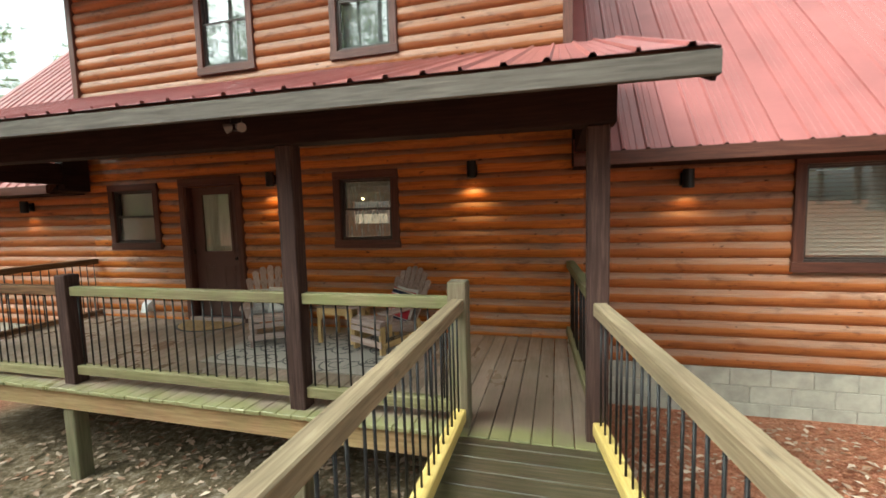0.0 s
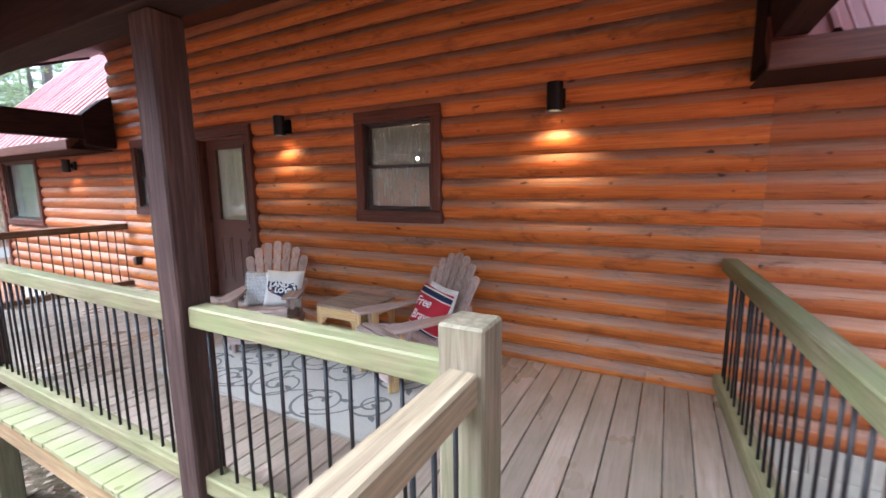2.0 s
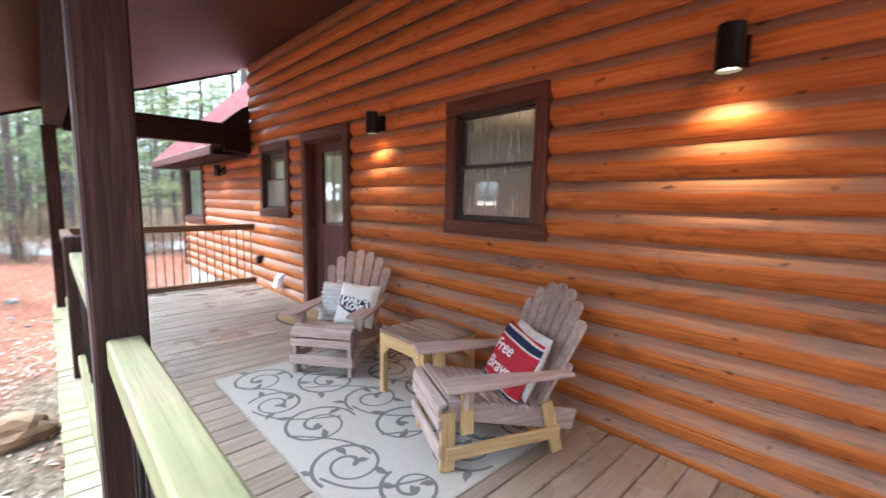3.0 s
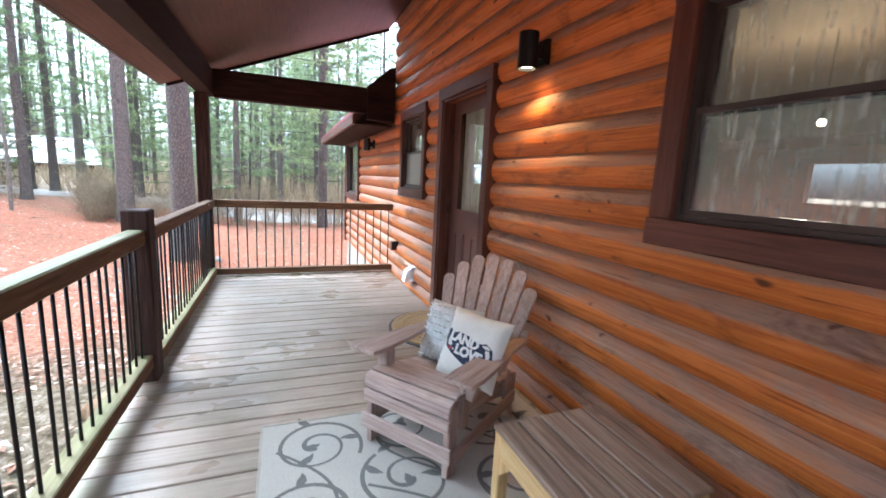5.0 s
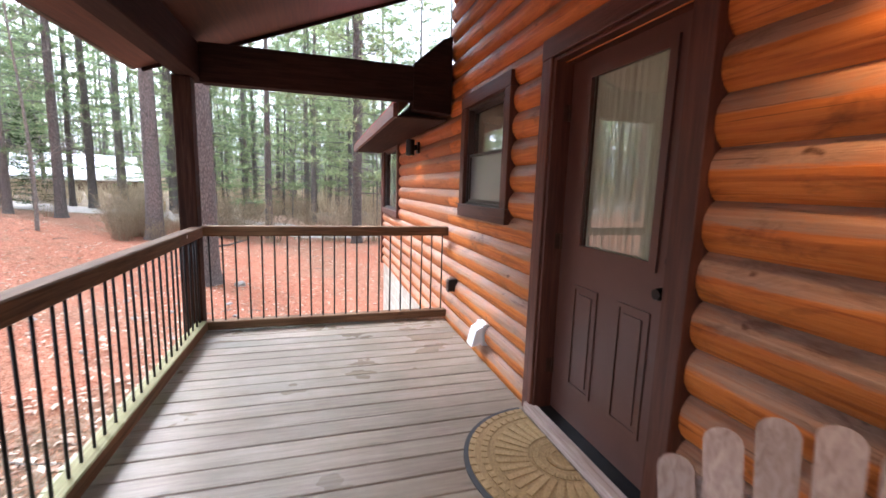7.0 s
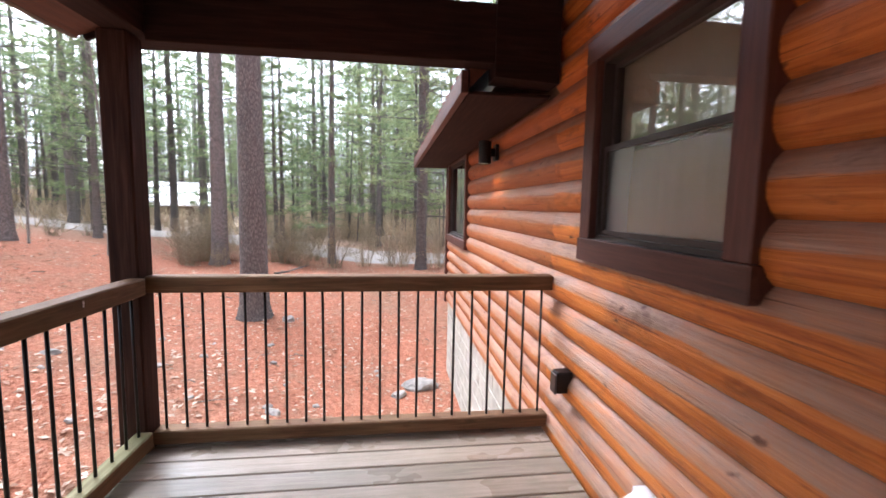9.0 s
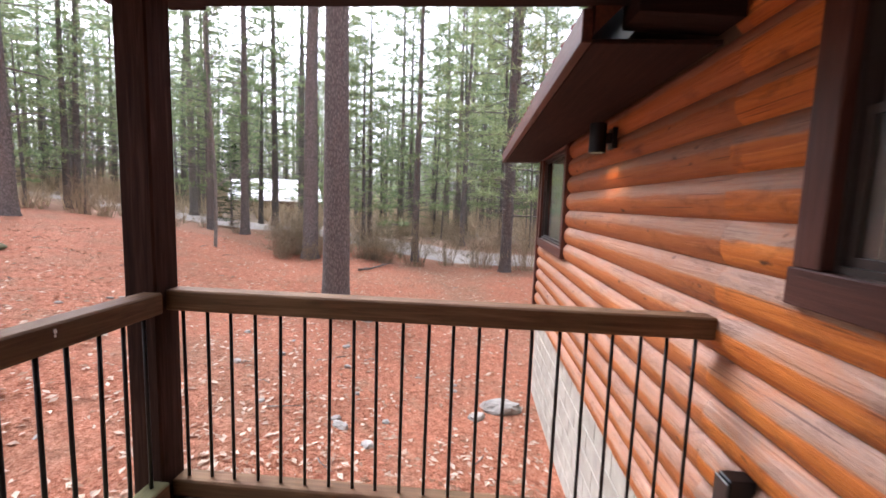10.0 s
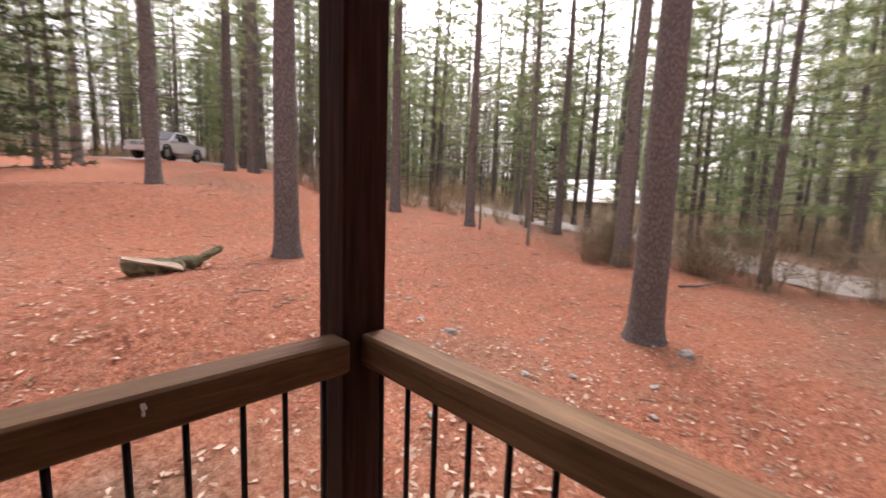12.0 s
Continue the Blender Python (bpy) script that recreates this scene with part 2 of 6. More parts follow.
_rag.inputs[1].default_value = (0.7, 0.5, 0.0)
_nt.links.new(_tc.outputs["Object"], _rag.inputs[2])
_nt.links.new(_rag.outputs[0], _sep.inputs[0])


def _between(ch, a, b):
    q = _nt.nodes.new("ShaderNodeMapRange")
    q.inputs[1].default_value, q.inputs[2].default_value = a, b
    _nt.links.new(_sep.outputs[ch], q.inputs[0])
    return q.outputs[0]


_wetmask = mix(_nt, 1.0, _between(0, -0.15, 0.25), _between(1, 4.1, 3.2), "MULTIPLY")
_col = mix(_nt, mix(_nt, 1.0, _wetmask, (0.75,) * 3, "MULTIPLY"), _bc.links[0].from_socket, (0.10, 0.066, 0.045))
_mossmask = mix(_nt, 1.0, _between(1, 3.02, 2.86), (0.72,) * 3, "MULTIPLY")
_nt.links.new(mix(_nt, _mossmask, _col, (0.20, 0.205, 0.075)), _bc)
DECK_WET = wood("wet_mossy_deck", (0.040, 0.030, 0.019), (0.086, 0.065, 0.040), (0.158, 0.122, 0.083), "x", rough=0.3, knots=0.3, moss=(0.050, 0.054, 0.020), moss_amount=0.45)
CHAIR_G = {a: wood("weathered_chair_wood_" + a, (0.26, 0.18, 0.15), (0.40, 0.30, 0.26), (0.51, 0.41, 0.36), a, rough=0.75, knots=0.25, grain=2.4, per=0.1) for a in "xyz"}
NEW_G = {a: wood("fresh_chair_wood_" + a, (0.36, 0.22, 0.08), (0.52, 0.35, 0.15), (0.62, 0.46, 0.23), a, rough=0.65, knots=0.4, grain=2.4, per=0.1) for a in "xyz"}
CHAIR, CHAIR_NEW = CHAIR_G["x"], NEW_G["z"]
IRON = plain("black_iron", (0.018, 0.016, 0.016), 0.45, 0.6, 0.2, 40)
LAMP_BLACK = plain("black_lamp_metal", (0.012, 0.012, 0.013), 0.35, 0.5, 0.1, 20, 0.03)
METAL_RED = plain("red_roof_metal", (0.317, 0.107, 0.099), 0.32, 0.0, 0.15, 1.6, 0.02)
BLOCK = plain("concrete_block", (0.369, 0.344, 0.283), 0.85, 0, 0.22, 5, 0.4)
MORTAR = plain("mortar", (0.36, 0.335, 0.28), 0.9, 0, 0.15, 12, 0.3)
SASH = plain("window_sash", (0.055, 0.045, 0.04), 0.4, 0.3, 0.15, 8, 0.02)
DOOR = plain("brown_door_paint", (0.095, 0.042, 0.032), 0.38, 0, 0.12, 3, 0.03)
GLASS = glass_mat("window_glass")
SCREENED = glass_mat("screened_glass", (0.80, 0.78, 0.73), 0.35)
WHITE = plain("white_plastic", (0.75, 0.76, 0.78), 0.45, 0, 0.05, 8, 0.0)
BLIND = plain("blind_slat", (0.435, 0.413, 0.360), 0.55, 0, 0.06, 8, 0.0)
DARKROOM = plain("room_wall", (0.22, 0.16, 0.11), 0.8, 0, 0.1, 2, 0.0)


# ---- building helpers ----
def link_mesh(name, bm, mat, parent=None, label="", smooth=False):
    me = bpy.data.meshes.new(name)
    bm.normal_update()
    bm.to_mesh(me)
    bm.free()
    me.materials.append(mat)
    if smooth:
        me.polygons.foreach_set("use_smooth", [True] * len(me.polygons))
    ob = new(name, me)
    if parent is not None:
        ob.parent = parent
    if label:
        tagged(ob, label)
    return ob


part = link_mesh


def thing(name, label, category, at=(0, 0, 0), rz=0.0, group="", kind=""):
    ob = new(name)
    ob.empty_display_size = 0.1
    ob.matrix_world = pose(*at, 0, 0, rz)
    return tagged(ob, label, category, group, kind)


def box(bm, x0, x1, y0, y1, z0, z1, m=None):
    vs = [bm.verts.new((x, y, z)) for x in (x0, x1) for y in (y0, y1) for z in (z0, z1)]
    for f in ((0, 1, 3, 2), (4, 6, 7, 5), (0, 4, 5, 1), (2, 3, 7, 6), (0, 2, 6, 4), (1, 5, 7, 3)):
        bm.faces.new([vs[i] for i in f])
    if m is not None:
        bmesh.ops.transform(bm, matrix=m, verts=vs)
    return vs


def lumber(name, x0, x1, y0, y1, z0, z1, mat, parent=None, label="", bevel=0.005, m=None):
    """A sawn timber with eased edges."""
    bm = bmesh.new()
    box(bm, x0, x1, y0, y1, z0, z1)
    bmesh.ops.recalc_face_normals(bm, faces=bm.faces)
    if bevel:
        bmesh.ops.bevel(bm, geom=list(bm.edges), offset=bevel, segments=1, affect="EDGES")
    if m is not None:
        bmesh.ops.transform(bm, matrix=m, verts=bm.verts)
    return part(name, bm, mat, parent, label)


def cyl(bm, p0, p1, r0, r1=None, n=8, caps=True):
    r1 = r0 if r1 is None else r1
    p0, p1 = Vector(p0), Vector(p1)
    q = (p1 - p0).to_track_quat("Z", "Y")
    rings = []
    for p, r in ((p0, r0), (p1, r1)):
        rings.append([bm.verts.new(p + q @ Vector((r * math.cos(a), r * math.sin(a), 0))) for a in (2 * math.pi * i / n for i in range(n))])
    for i in range(n):
        j = (i + 1) % n
        bm.faces.new((rings[0][i], rings[0][j], rings[1][j], rings[1][i]))
    if caps:
        bm.faces.new(rings[0][::-1])
        bm.faces.new(rings[1])


def raw(name, verts, faces, mat, parent=None, label="", smooth=False):
    me = bpy.data.meshes.new(name)
    me.from_pydata(verts, [], faces)
    me.materials.append(mat)
    if smooth:
        me.polygons.foreach_set("use_smooth", [True] * len(me.polygons))
    ob = new(name, me)
    if parent is not None:
        ob.parent = parent
    if label:
        tagged(ob, label)
    return ob


# ---- ground: one sheet, rising behind the walk and to the drive ----
GROUND_AT = np.array([
    (3.2, 5, -.78), (-4.2, 2.7, -.97), (-11, 4.65, -1.5), (-14.2, 1.1, -1.17), (-10.5, -5.3, -.15), (-9.4, -13.0, 1.35),
    (-7.6, -3.6, -.05), (-12.6, -15.3, 2.0), (-12, -21, 2.0), (-12.3, -25, 2.25), (-14, -32.5, 3.03), (-15.5, -40, 3.5), (-17, -50, 4.2), (-4, -38, 3.3), (-18.7, -12, .55), (-19.1, -7.6, .1), (-23.7, -6.3, -.35), (-20.6, -2, -.85),
    (-22.4, 3.5, -1.1), (-31.4, 3.2, -.5), (-60, 5, -1.0), (-30, -50, 3.5), (10, -5, -.5), (8, -22, 1.5), (1, -1, -.9),
    (0, 10, -.9), (-12, 11, -1.6), (-7, 1.2, -.95), (-50, -30, 1.2), (30, 10, -.6), (0, 45, -1), (-45, 40, -1.5), (60, -40, 1)])


def ground_z(x, y):
    d2 = (GROUND_AT[:, 0] - x) ** 2 + (GROUND_AT[:, 1] - y) ** 2
    w = 1.0 / (d2 + 1.2) ** 1.6
    return float((w * GROUND_AT[:, 2]).sum() / w.sum()) + 0.05 * noise.noise((x * 0.35, y * 0.35, 0)) + 0.03 * noise.noise((x * 1.1, y * 1.1, 3))


def ground_mat():
    m, nt, bsdf = mat_nodes("pine_straw_ground", 0.95, 0, 0.15)
    tc = nt.nodes.new("ShaderNodeTexCoord")
    v = tc.outputs["Object"]
    fine = noise_tex(nt, v, 38, 8, 0.75, 0.8)
    mid = noise_tex(nt, v, 2.2, 6, 0.65)
    big = noise_tex(nt, v, 0.22, 4, 0.6)
    straw = ramp(nt, fine, [(0.3, (0.11, 0.034, 0.018)), (0.48, (0.36, 0.130, 0.070)), (0.68, (0.62, 0.315, 0.215))])
    soil = ramp(nt, fine, [(0.3, (0.10, 0.065, 0.035)), (0.7, (0.33, 0.25, 0.17))])
    col = mix(nt, ramp(nt, mid, [(0.5, (0, 0, 0)), (0.75, (0.55,) * 3)]), straw, soil)
    col = mix(nt, ramp(nt, big, [(0.52, (0, 0, 0)), (0.7, (0.6,) * 3)]), col, soil)
    patch = noise_tex(nt, v, 11, 5, 0.7, 0.4)
    col = mix(nt, 1.0, col, ramp(nt, patch, [(0.32, (0.62, 0.58, 0.55)), (0.5, (1, 1, 1)), (0.7, (1.3, 1.35, 1.4))]), "MULTIPLY")
    # bare soil and rubble in front of and under the porch
    s0 = nt.nodes.new("ShaderNodeSeparateXYZ")
    wv = nt.nodes.new("ShaderNodeVectorMath")
    wv.operation = "MULTIPLY_ADD"
    wn2 = nt.nodes.new("ShaderNodeTexNoise")
    wn2.inputs["Scale"].default_value = 0.9
    nt.links.new(v, wn2.inputs["Vector"])
    nt.links.new(wn2.outputs[1], wv.inputs[0])
    wv.inputs[1].default_value = (2.5, 2.5, 0)
    nt.links.new(v, wv.inputs[2])
    nt.links.new(wv.outputs[0], s0.inputs[0])
    masks = []
    for ch, a, b in ((0, -7.0, -5.2), (0, 2.2, 0.9), (1, 0.4, 2.0)):
        q = nt.nodes.new("ShaderNodeMapRange")
        q.inputs[1].default_value, q.inputs[2].default_value = a, b
        nt.links.new(s0.outputs[ch], q.inputs[0])
        masks.append(q.outputs[0])
    mk = mix(nt, 1.0, mix(nt, 1.0, masks[0], masks[1], "MULTIPLY"), masks[2], "MULTIPLY")
    yard = ramp(nt, patch, [(0.3, (0.05, 0.045, 0.025)), (0.5, (0.17, 0.125, 0.075)), (0.72, (0.36, 0.31, 0.25))])
    col = mix(nt, mk, col, yard)
    # the dry leaf litter of the wood begins some way off to the west
    sep = nt.nodes.new("ShaderNodeSeparateXYZ")
    nt.links.new(v, sep.inputs[0])
    warp = nt.nodes.new("ShaderNodeMath")
    warp.operation = "MULTIPLY_ADD"
    nt.links.new(mid, warp.inputs[0])
    warp.inputs[1].default_value = 6.0
    nt.links.new(sep.outputs[0], warp.inputs[2])
    far = nt.nodes.new("ShaderNodeMapRange")
    far.inputs[1].default_value, far.inputs[2].default_value = -17.0, -27.0
    nt.links.new(warp.outputs[0], far.inputs[0])
    litter = ramp(nt, fine, [(0.25, (0.10, 0.075, 0.05)), (0.55, (0.26, 0.20, 0.14)), (0.8, (0.42, 0.35, 0.26))])
    col = mix(nt, far.outputs[0], col, litter)
    nt.links.new(col, bsdf.inputs["Base Color"])
    bump(nt, bsdf, mix(nt, 0.5, fine, patch), 1.0, 0.06)
    return m


GROUND = ground_mat()


def build_ground():
    n = 170
    s = [math.sinh(4.6 * (2 * i / n - 1)) / math.sinh(4.6) * 900 for i in range(n + 1)]
    verts = [(-8 + a, 0 + b, ground_z(-8 + a, b)) for b in s for a in s]
    faces = [(j * (n + 1) + i, j * (n + 1) + i + 1, (j + 1) * (n + 1) + i + 1, (j + 1) * (n + 1) + i) for j in range(n) for i in range(n)]
    return tagged(raw("ground", verts, faces, GROUND, smooth=True), "rust-red pine straw over a gently sloping forest yard", "ground", kind="structure")


build_ground()

# ---- house: log wall with its openings ----
WALL_Y, COURSE, BASE_Z = 5.0, 0.178, -0.25
# name: x0, x1, z0, z1 of the hole, trim outside it
OPENINGS = {
    "w1": (-6.57, -5.745, 1.23, 2.06), "door": (-5.12, -4.19, 0.0, 2.09), "w2": (-2.48, -1.72, 1.24, 2.07),
    "w3": (2.89, 4.2, 0.96, 1.98), "far": (-11.45, -10.0, 0.94, 2.02),
    "u1": (-4.585, -3.80, 3.785, 5.0), "u2": (-2.41, -1.655, 3.75, 5.0)}
LOW = ["w1", "door", "w2", "w3", "far"]
UP = ["u1", "u2"]
HOUSE_X0, HOUSE_X1 = -11.75, 7.0
UP_X0, UP_X1 = -7.15, 0.55
LOW_TOP, UP_TOP = 3.31, 5.7


def wall_panel(name, x0, x1, z0, z1, holes, label):
    """Sheathing with real holes, 0.15 m thick, behind the logs."""
    bm = bmesh.new()
    xs = sorted({x0, x1, *[h[0] for h in holes], *[h[1] for h in holes]})
    zs = sorted({z0, z1, *[h[2] for h in holes], *[h[3] for h in holes]})
    for a, b in zip(xs, xs[1:]):
        run = None
        for c, d in zip(zs, zs[1:]):
            inside = any(h[0] <= a and b <= h[1] and h[2] <= c and d <= h[3] for h in holes)
            if inside:
                if run:
                    box(bm, a, b, WALL_Y + 0.055, WALL_Y + 0.2, *run)
                run = None
            else:
                run = (run[0], d) if run else (c, d)
        if run:
            box(bm, a, b, WALL_Y + 0.055, WALL_Y + 0.2, *run)
    return tagged(link_mesh(name, bm, DARKROOM), label, "wall", kind="structure")


def log_piece(x0, x1, z, parent, rng, mat):
    n = max(1, int((x1 - x0) / 0.7))
    prof = []
    for k in range(9):
        t = (-1, -0.93, -0.75, -0.4, 0.0, 0.4, 0.75, 0.93, 1)[k]
        prof.append((0.056 - 0.044 * (1 - abs(t) ** 2.7), COURSE / 2 * (1 + t)))
    verts, faces = [], []
    for i in range(n + 1):
        x = (x1 - x0) * i / n
        dy = 0.0 if i in (0, n) else rng.uniform(-0.004, 0.004)
        for k, (py, pz) in enumerate(prof):
            w = dy * math.sin(math.pi * k / 8)
            verts.append((x, py + w, pz + (0 if k in (0, 8) or i in (0, n) else rng.uniform(-0.0015, 0.0015))))
    for i in range(n):
        for k in range(8):
            a = i * 9 + k
            faces.append((a, a + 9, a + 10, a + 1))
    # the sawn ends have corners of their own, so that the round face shades straight through to them
    m = len(verts)
    verts += verts[:9] + verts[n * 9:n * 9 + 9]
    faces.append(tuple(range(m, m + 9)))
    faces.append(tuple(range(m + 17, m + 8, -1)))
    ob = raw("log", verts, faces, mat, parent, smooth=True)
    for f in list(ob.data.polygons)[-2:]:
        f.use_smooth = False
    ob.location = (x0, WALL_Y, z)
    return ob


def lay_logs(parent, x0, x1, z0, z1, holes, seed, mat=None):
    rng = random.Random(seed)
    z, row = z0, 0
    while z < z1 - 0.02:
        cuts = [x0, *[c for c in (-7.08, 0.7) if x0 < c < x1], x1]
        spans = list(zip(cuts, cuts[1:]))
        for h in holes:
            hx0, hx1 = h[0] - 0.06, h[1] + 0.06
            if h[2] - 0.06 < z + COURSE / 2 < h[3] + 0.06:
                spans = [s for a, b in spans for s in ((a, min(b, hx0)), (max(a, hx1), b)) if s[1] - s[0] > 0.02]
        for a, b in spans:
            x = a
            while x < b - 1e-6:
                e = min(b, x + rng.uniform(3.6, 6.0))
                if b - e < 0.5:
                    e = b
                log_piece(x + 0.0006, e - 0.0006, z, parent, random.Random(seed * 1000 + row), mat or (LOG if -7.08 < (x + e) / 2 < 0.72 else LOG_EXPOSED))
                x = e
        z, row = z + COURSE, row + 1


wall_front = wall_panel("wall_front", HOUSE_X0, HOUSE_X1, BASE_Z, 2.55, [OPENINGS[k] for k in LOW], "orange-stained half-log siding wall of the cabin")
wall_middle = wall_panel("wall_middle", -7.15, 0.70, 2.55, LOW_TOP, [], "dark sheathing of the porch wall under the roof")
wall_upper = wall_panel("wall_upper", UP_X0, UP_X1, LOW_TOP, UP_TOP, [OPENINGS[k] for k in UP], "weathered half-log wall of the upper storey")

# foundation of concrete blocks
found = tagged(link_mesh("wall_foundation", (lambda bm: (box(bm, HOUSE_X0 + 0.02, HOUSE_X1, WALL_Y + 0.06, WALL_Y + 0.2, -2.2, BASE_Z), bm)[-1])(bmesh.new()), MORTAR),
               "pale concrete block foundation under the log wall", "foundation", kind="structure")

# back, side and top so that the house is closed
bm = bmesh.new()
box(bm, HOUSE_X0 - 0.0, HOUSE_X0 + 0.15, WALL_Y + 0.2, 13.0, -2.2, 2.3)
box(bm, HOUSE_X1 - 0.15, HOUSE_X1, WALL_Y + 0.2, 13.0, -2.2, 2.3)
REAR = ((-9.6, -8.6), (-6.4, -5.0))
for a, b in zip((HOUSE_X0, *[q[1] for q in REAR]), (*[q[0] for q in REAR], HOUSE_X1)):
    box(bm, a, b, 13.0, 13.15, -2.2, 2.3)
for a, b in REAR:
    box(bm, a, b, 13.0, 13.15, -2.2, 1.25)
    box(bm, a, b, 13.0, 13.15, 2.0, 2.3)
tagged(link_mesh("wall_back", bm, LOG), "stained log end and rear walls of the cabin", "wall", kind="structure")
bm = bmesh.new()
box(bm, HOUSE_X0 + 0.15, HOUSE_X1 - 0.15, WALL_Y + 0.21, 12.99, -0.02, 0.03)
tagged(link_mesh("floor", bm, DARKROOM), "brown floor inside the cabin", "floor", kind="structure")
bm = bmesh.new()
box(bm, HOUSE_X0 + 0.15, HOUSE_X1 - 0.15, WALL_Y + 0.21, 12.99, 2.5, 2.55)
tagged(link_mesh("ceiling", bm, DARKROOM), "brown ceiling inside the cabin", "ceiling", kind="structure")
bm = bmesh.new()
box(bm, UP_X0, UP_X0 + 0.15, WALL_Y + 0.2, 9.5, LOW_TOP, UP_TOP)
box(bm, UP_X1 - 0.15, UP_X1, WALL_Y + 0.2, 9.5, LOW_TOP, UP_TOP)
box(bm, UP_X0, UP_X1, 9.5, 9.6, LOW_TOP, UP_TOP)
tagged(link_mesh("wall_dormer_sides", bm, LOG), "log side walls of the upper storey", "wall", kind="structure")


# ---- ribbed metal roofs ----
def rib_profile(length, pitch=0.23, start=0.0):
    pts, x = [(0.0, 0.0)], start
    while x + 0.06 < length:
        if x > 0.02:
            pts += [(x, 0.0), (x + 0.014, 0.02), (x + 0.036, 0.02), (x + 0.05, 0.0)]
            for q in (0.085, 0.145):
                if x + q + 0.02 < length:
                    pts += [(x + q, 0.0), (x + q + 0.008, 0.004), (x + q + 0.016, 0.0)]
        x += pitch
    pts.append((length, 0.0))
    return pts


def metal_roof(name, x0, x1, y0, z0, y1, z1, label, thick=0.1, soffit=None):
    """Sheets of ribbed metal on a deck of boards, from the eave (y0, z0) up to (y1, z1)."""
    sl = math.hypot(y1 - y0, z1 - z0)
    uy, uz = (y1 - y0) / sl, (z1 - z0) / sl
    ny, nz = -uz, uy
    if nz < 0:
        ny, nz = -ny, -nz
    verts = [(x, y0, z0 - t) for x in (x0, x1) for t in (0.004, thick)] + [(x, y1, z1 - t) for x in (x0, x1) for t in (0.004, thick)]
    faces = [(0, 1, 3, 2), (4, 6, 7, 5), (0, 2, 6, 4), (1, 5, 7, 3), (0, 4, 5, 1), (2, 3, 7, 6)]
    roof = tagged(raw(name, verts, faces, soffit or SOFFIT), label, "roof", kind="structure")
    x, k = x0, 0
    while x < x1 - 0.02:
        w = min(0.92, x1 - x)
        pr = rib_profile(w, 0.23, 0.0)
        if k:
            pr[0:1] = [(0.0, 0.0), (0.004, 0.02), (0.02, 0.02), (0.03, 0.0)]
        n = len(pr)
        rng = random.Random(k + len(name))
        lift = rng.uniform(0.0, 0.004)
        v = []
        for t in (-0.05, sl):
            for px, pz in pr:
                v.append((px, t * uy + ny * (pz + 0.004 + lift), t * uz + nz * (pz + 0.004 + lift)))
        f = [(i, i + 1, n + i + 1, n + i) for i in range(n - 1)]
        ob = raw("roof_panel", v, f, METAL_RED, roof)
        ob.location = (x, y0, z0)
        x += w
        k += 1
    return roof


# porch roof: leans on the wall, over the posts
P_Y0, P_Z0, P_Y1, P_Z1 = 2.2, 2.38, 5.0, 3.47
PX0, PX1 = -7.5, 1.15
FALL = Matrix.Translation((PX1, 0, 2.3)) @ Matrix.Rotation(radians(0.66), 4, "Y") @ Matrix.Translation((-PX1, 0, -2.3))
metal_roof("roof_porch", PX0, PX1, P_Y0, P_Z0, P_Y1, P_Z1, "red ribbed metal porch roof on a dark board ceiling", 0.15).matrix_basis = FALL
# main roof: two stretches either side of the upper storey, and behind it
RZ0, RY0, RY1, RZ1 = 2.2, 4.5, 9.4, 7.2
metal_roof("roof_left", -12.0, UP_X0 - 0.02, RY0, RZ0, RY1, RZ1, "steep red ribbed metal roof of the cabin's far wing", 0.13)
metal_roof("roof_right", UP_X1 + 0.02, HOUSE_X1 + 0.4, RY0, RZ0, RY1, RZ1, "steep red ribbed metal roof of the cabin's near wing", 0.13)
metal_roof("roof_rear", -12.0, HOUSE_X1 + 0.4, 14.3, RZ0, RY1, RZ1, "rear slope of the red metal roof", 0.13)
metal_roof("roof_upper", UP_X0 - 0.45, UP_X1 + 0.45, 4.4, 5.35, 9.4, 7.3, "red metal roof over the upper storey", 0.13)


# ---- fascia boards and beams ----
def trim_board(name, x0, x1, y0, y1, z0, z1, mat, label, category="trim", bevel=0.004, m=None):
    return tagged(lumber(name, x0, x1, y0, y1, z0, z1, mat, None, "", bevel, m), label, category, kind="structure")


trim_board("trim_porch_fascia", PX0 - 0.02, PX1 + 0.02, P_Y0 - 0.045, P_Y0 - 0.004, 2.225, 2.345, FASCIA, "grey weathered fascia board along the porch eave", "fascia", m=FALL)
trim_board("trim_eave_right", UP_X1 + 0.02, HOUSE_X1 + 0.4, RY0 - 0.05, RY0 - 0.006, 2.03, 2.165, TRIM, "weathered brown fascia board under the metal roof", "fascia")
trim_board("trim_eave_left", -12.0, UP_X0 - 0.02, RY0 - 0.05, RY0 - 0.006, 2.04, 2.17, TRIM, "weathered brown fascia board under the metal roof", "fascia")
for nm, xa, xb in (("right", UP_X1 + 0.02, HOUSE_X1 + 0.3), ("left", -11.95, UP_X0 - 0.02)):
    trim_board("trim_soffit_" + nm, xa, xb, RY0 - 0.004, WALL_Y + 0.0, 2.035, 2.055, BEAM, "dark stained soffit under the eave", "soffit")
# rakes of the porch roof
sl = math.atan2(P_Z1 - P_Z0, P_Y1 - P_Y0)
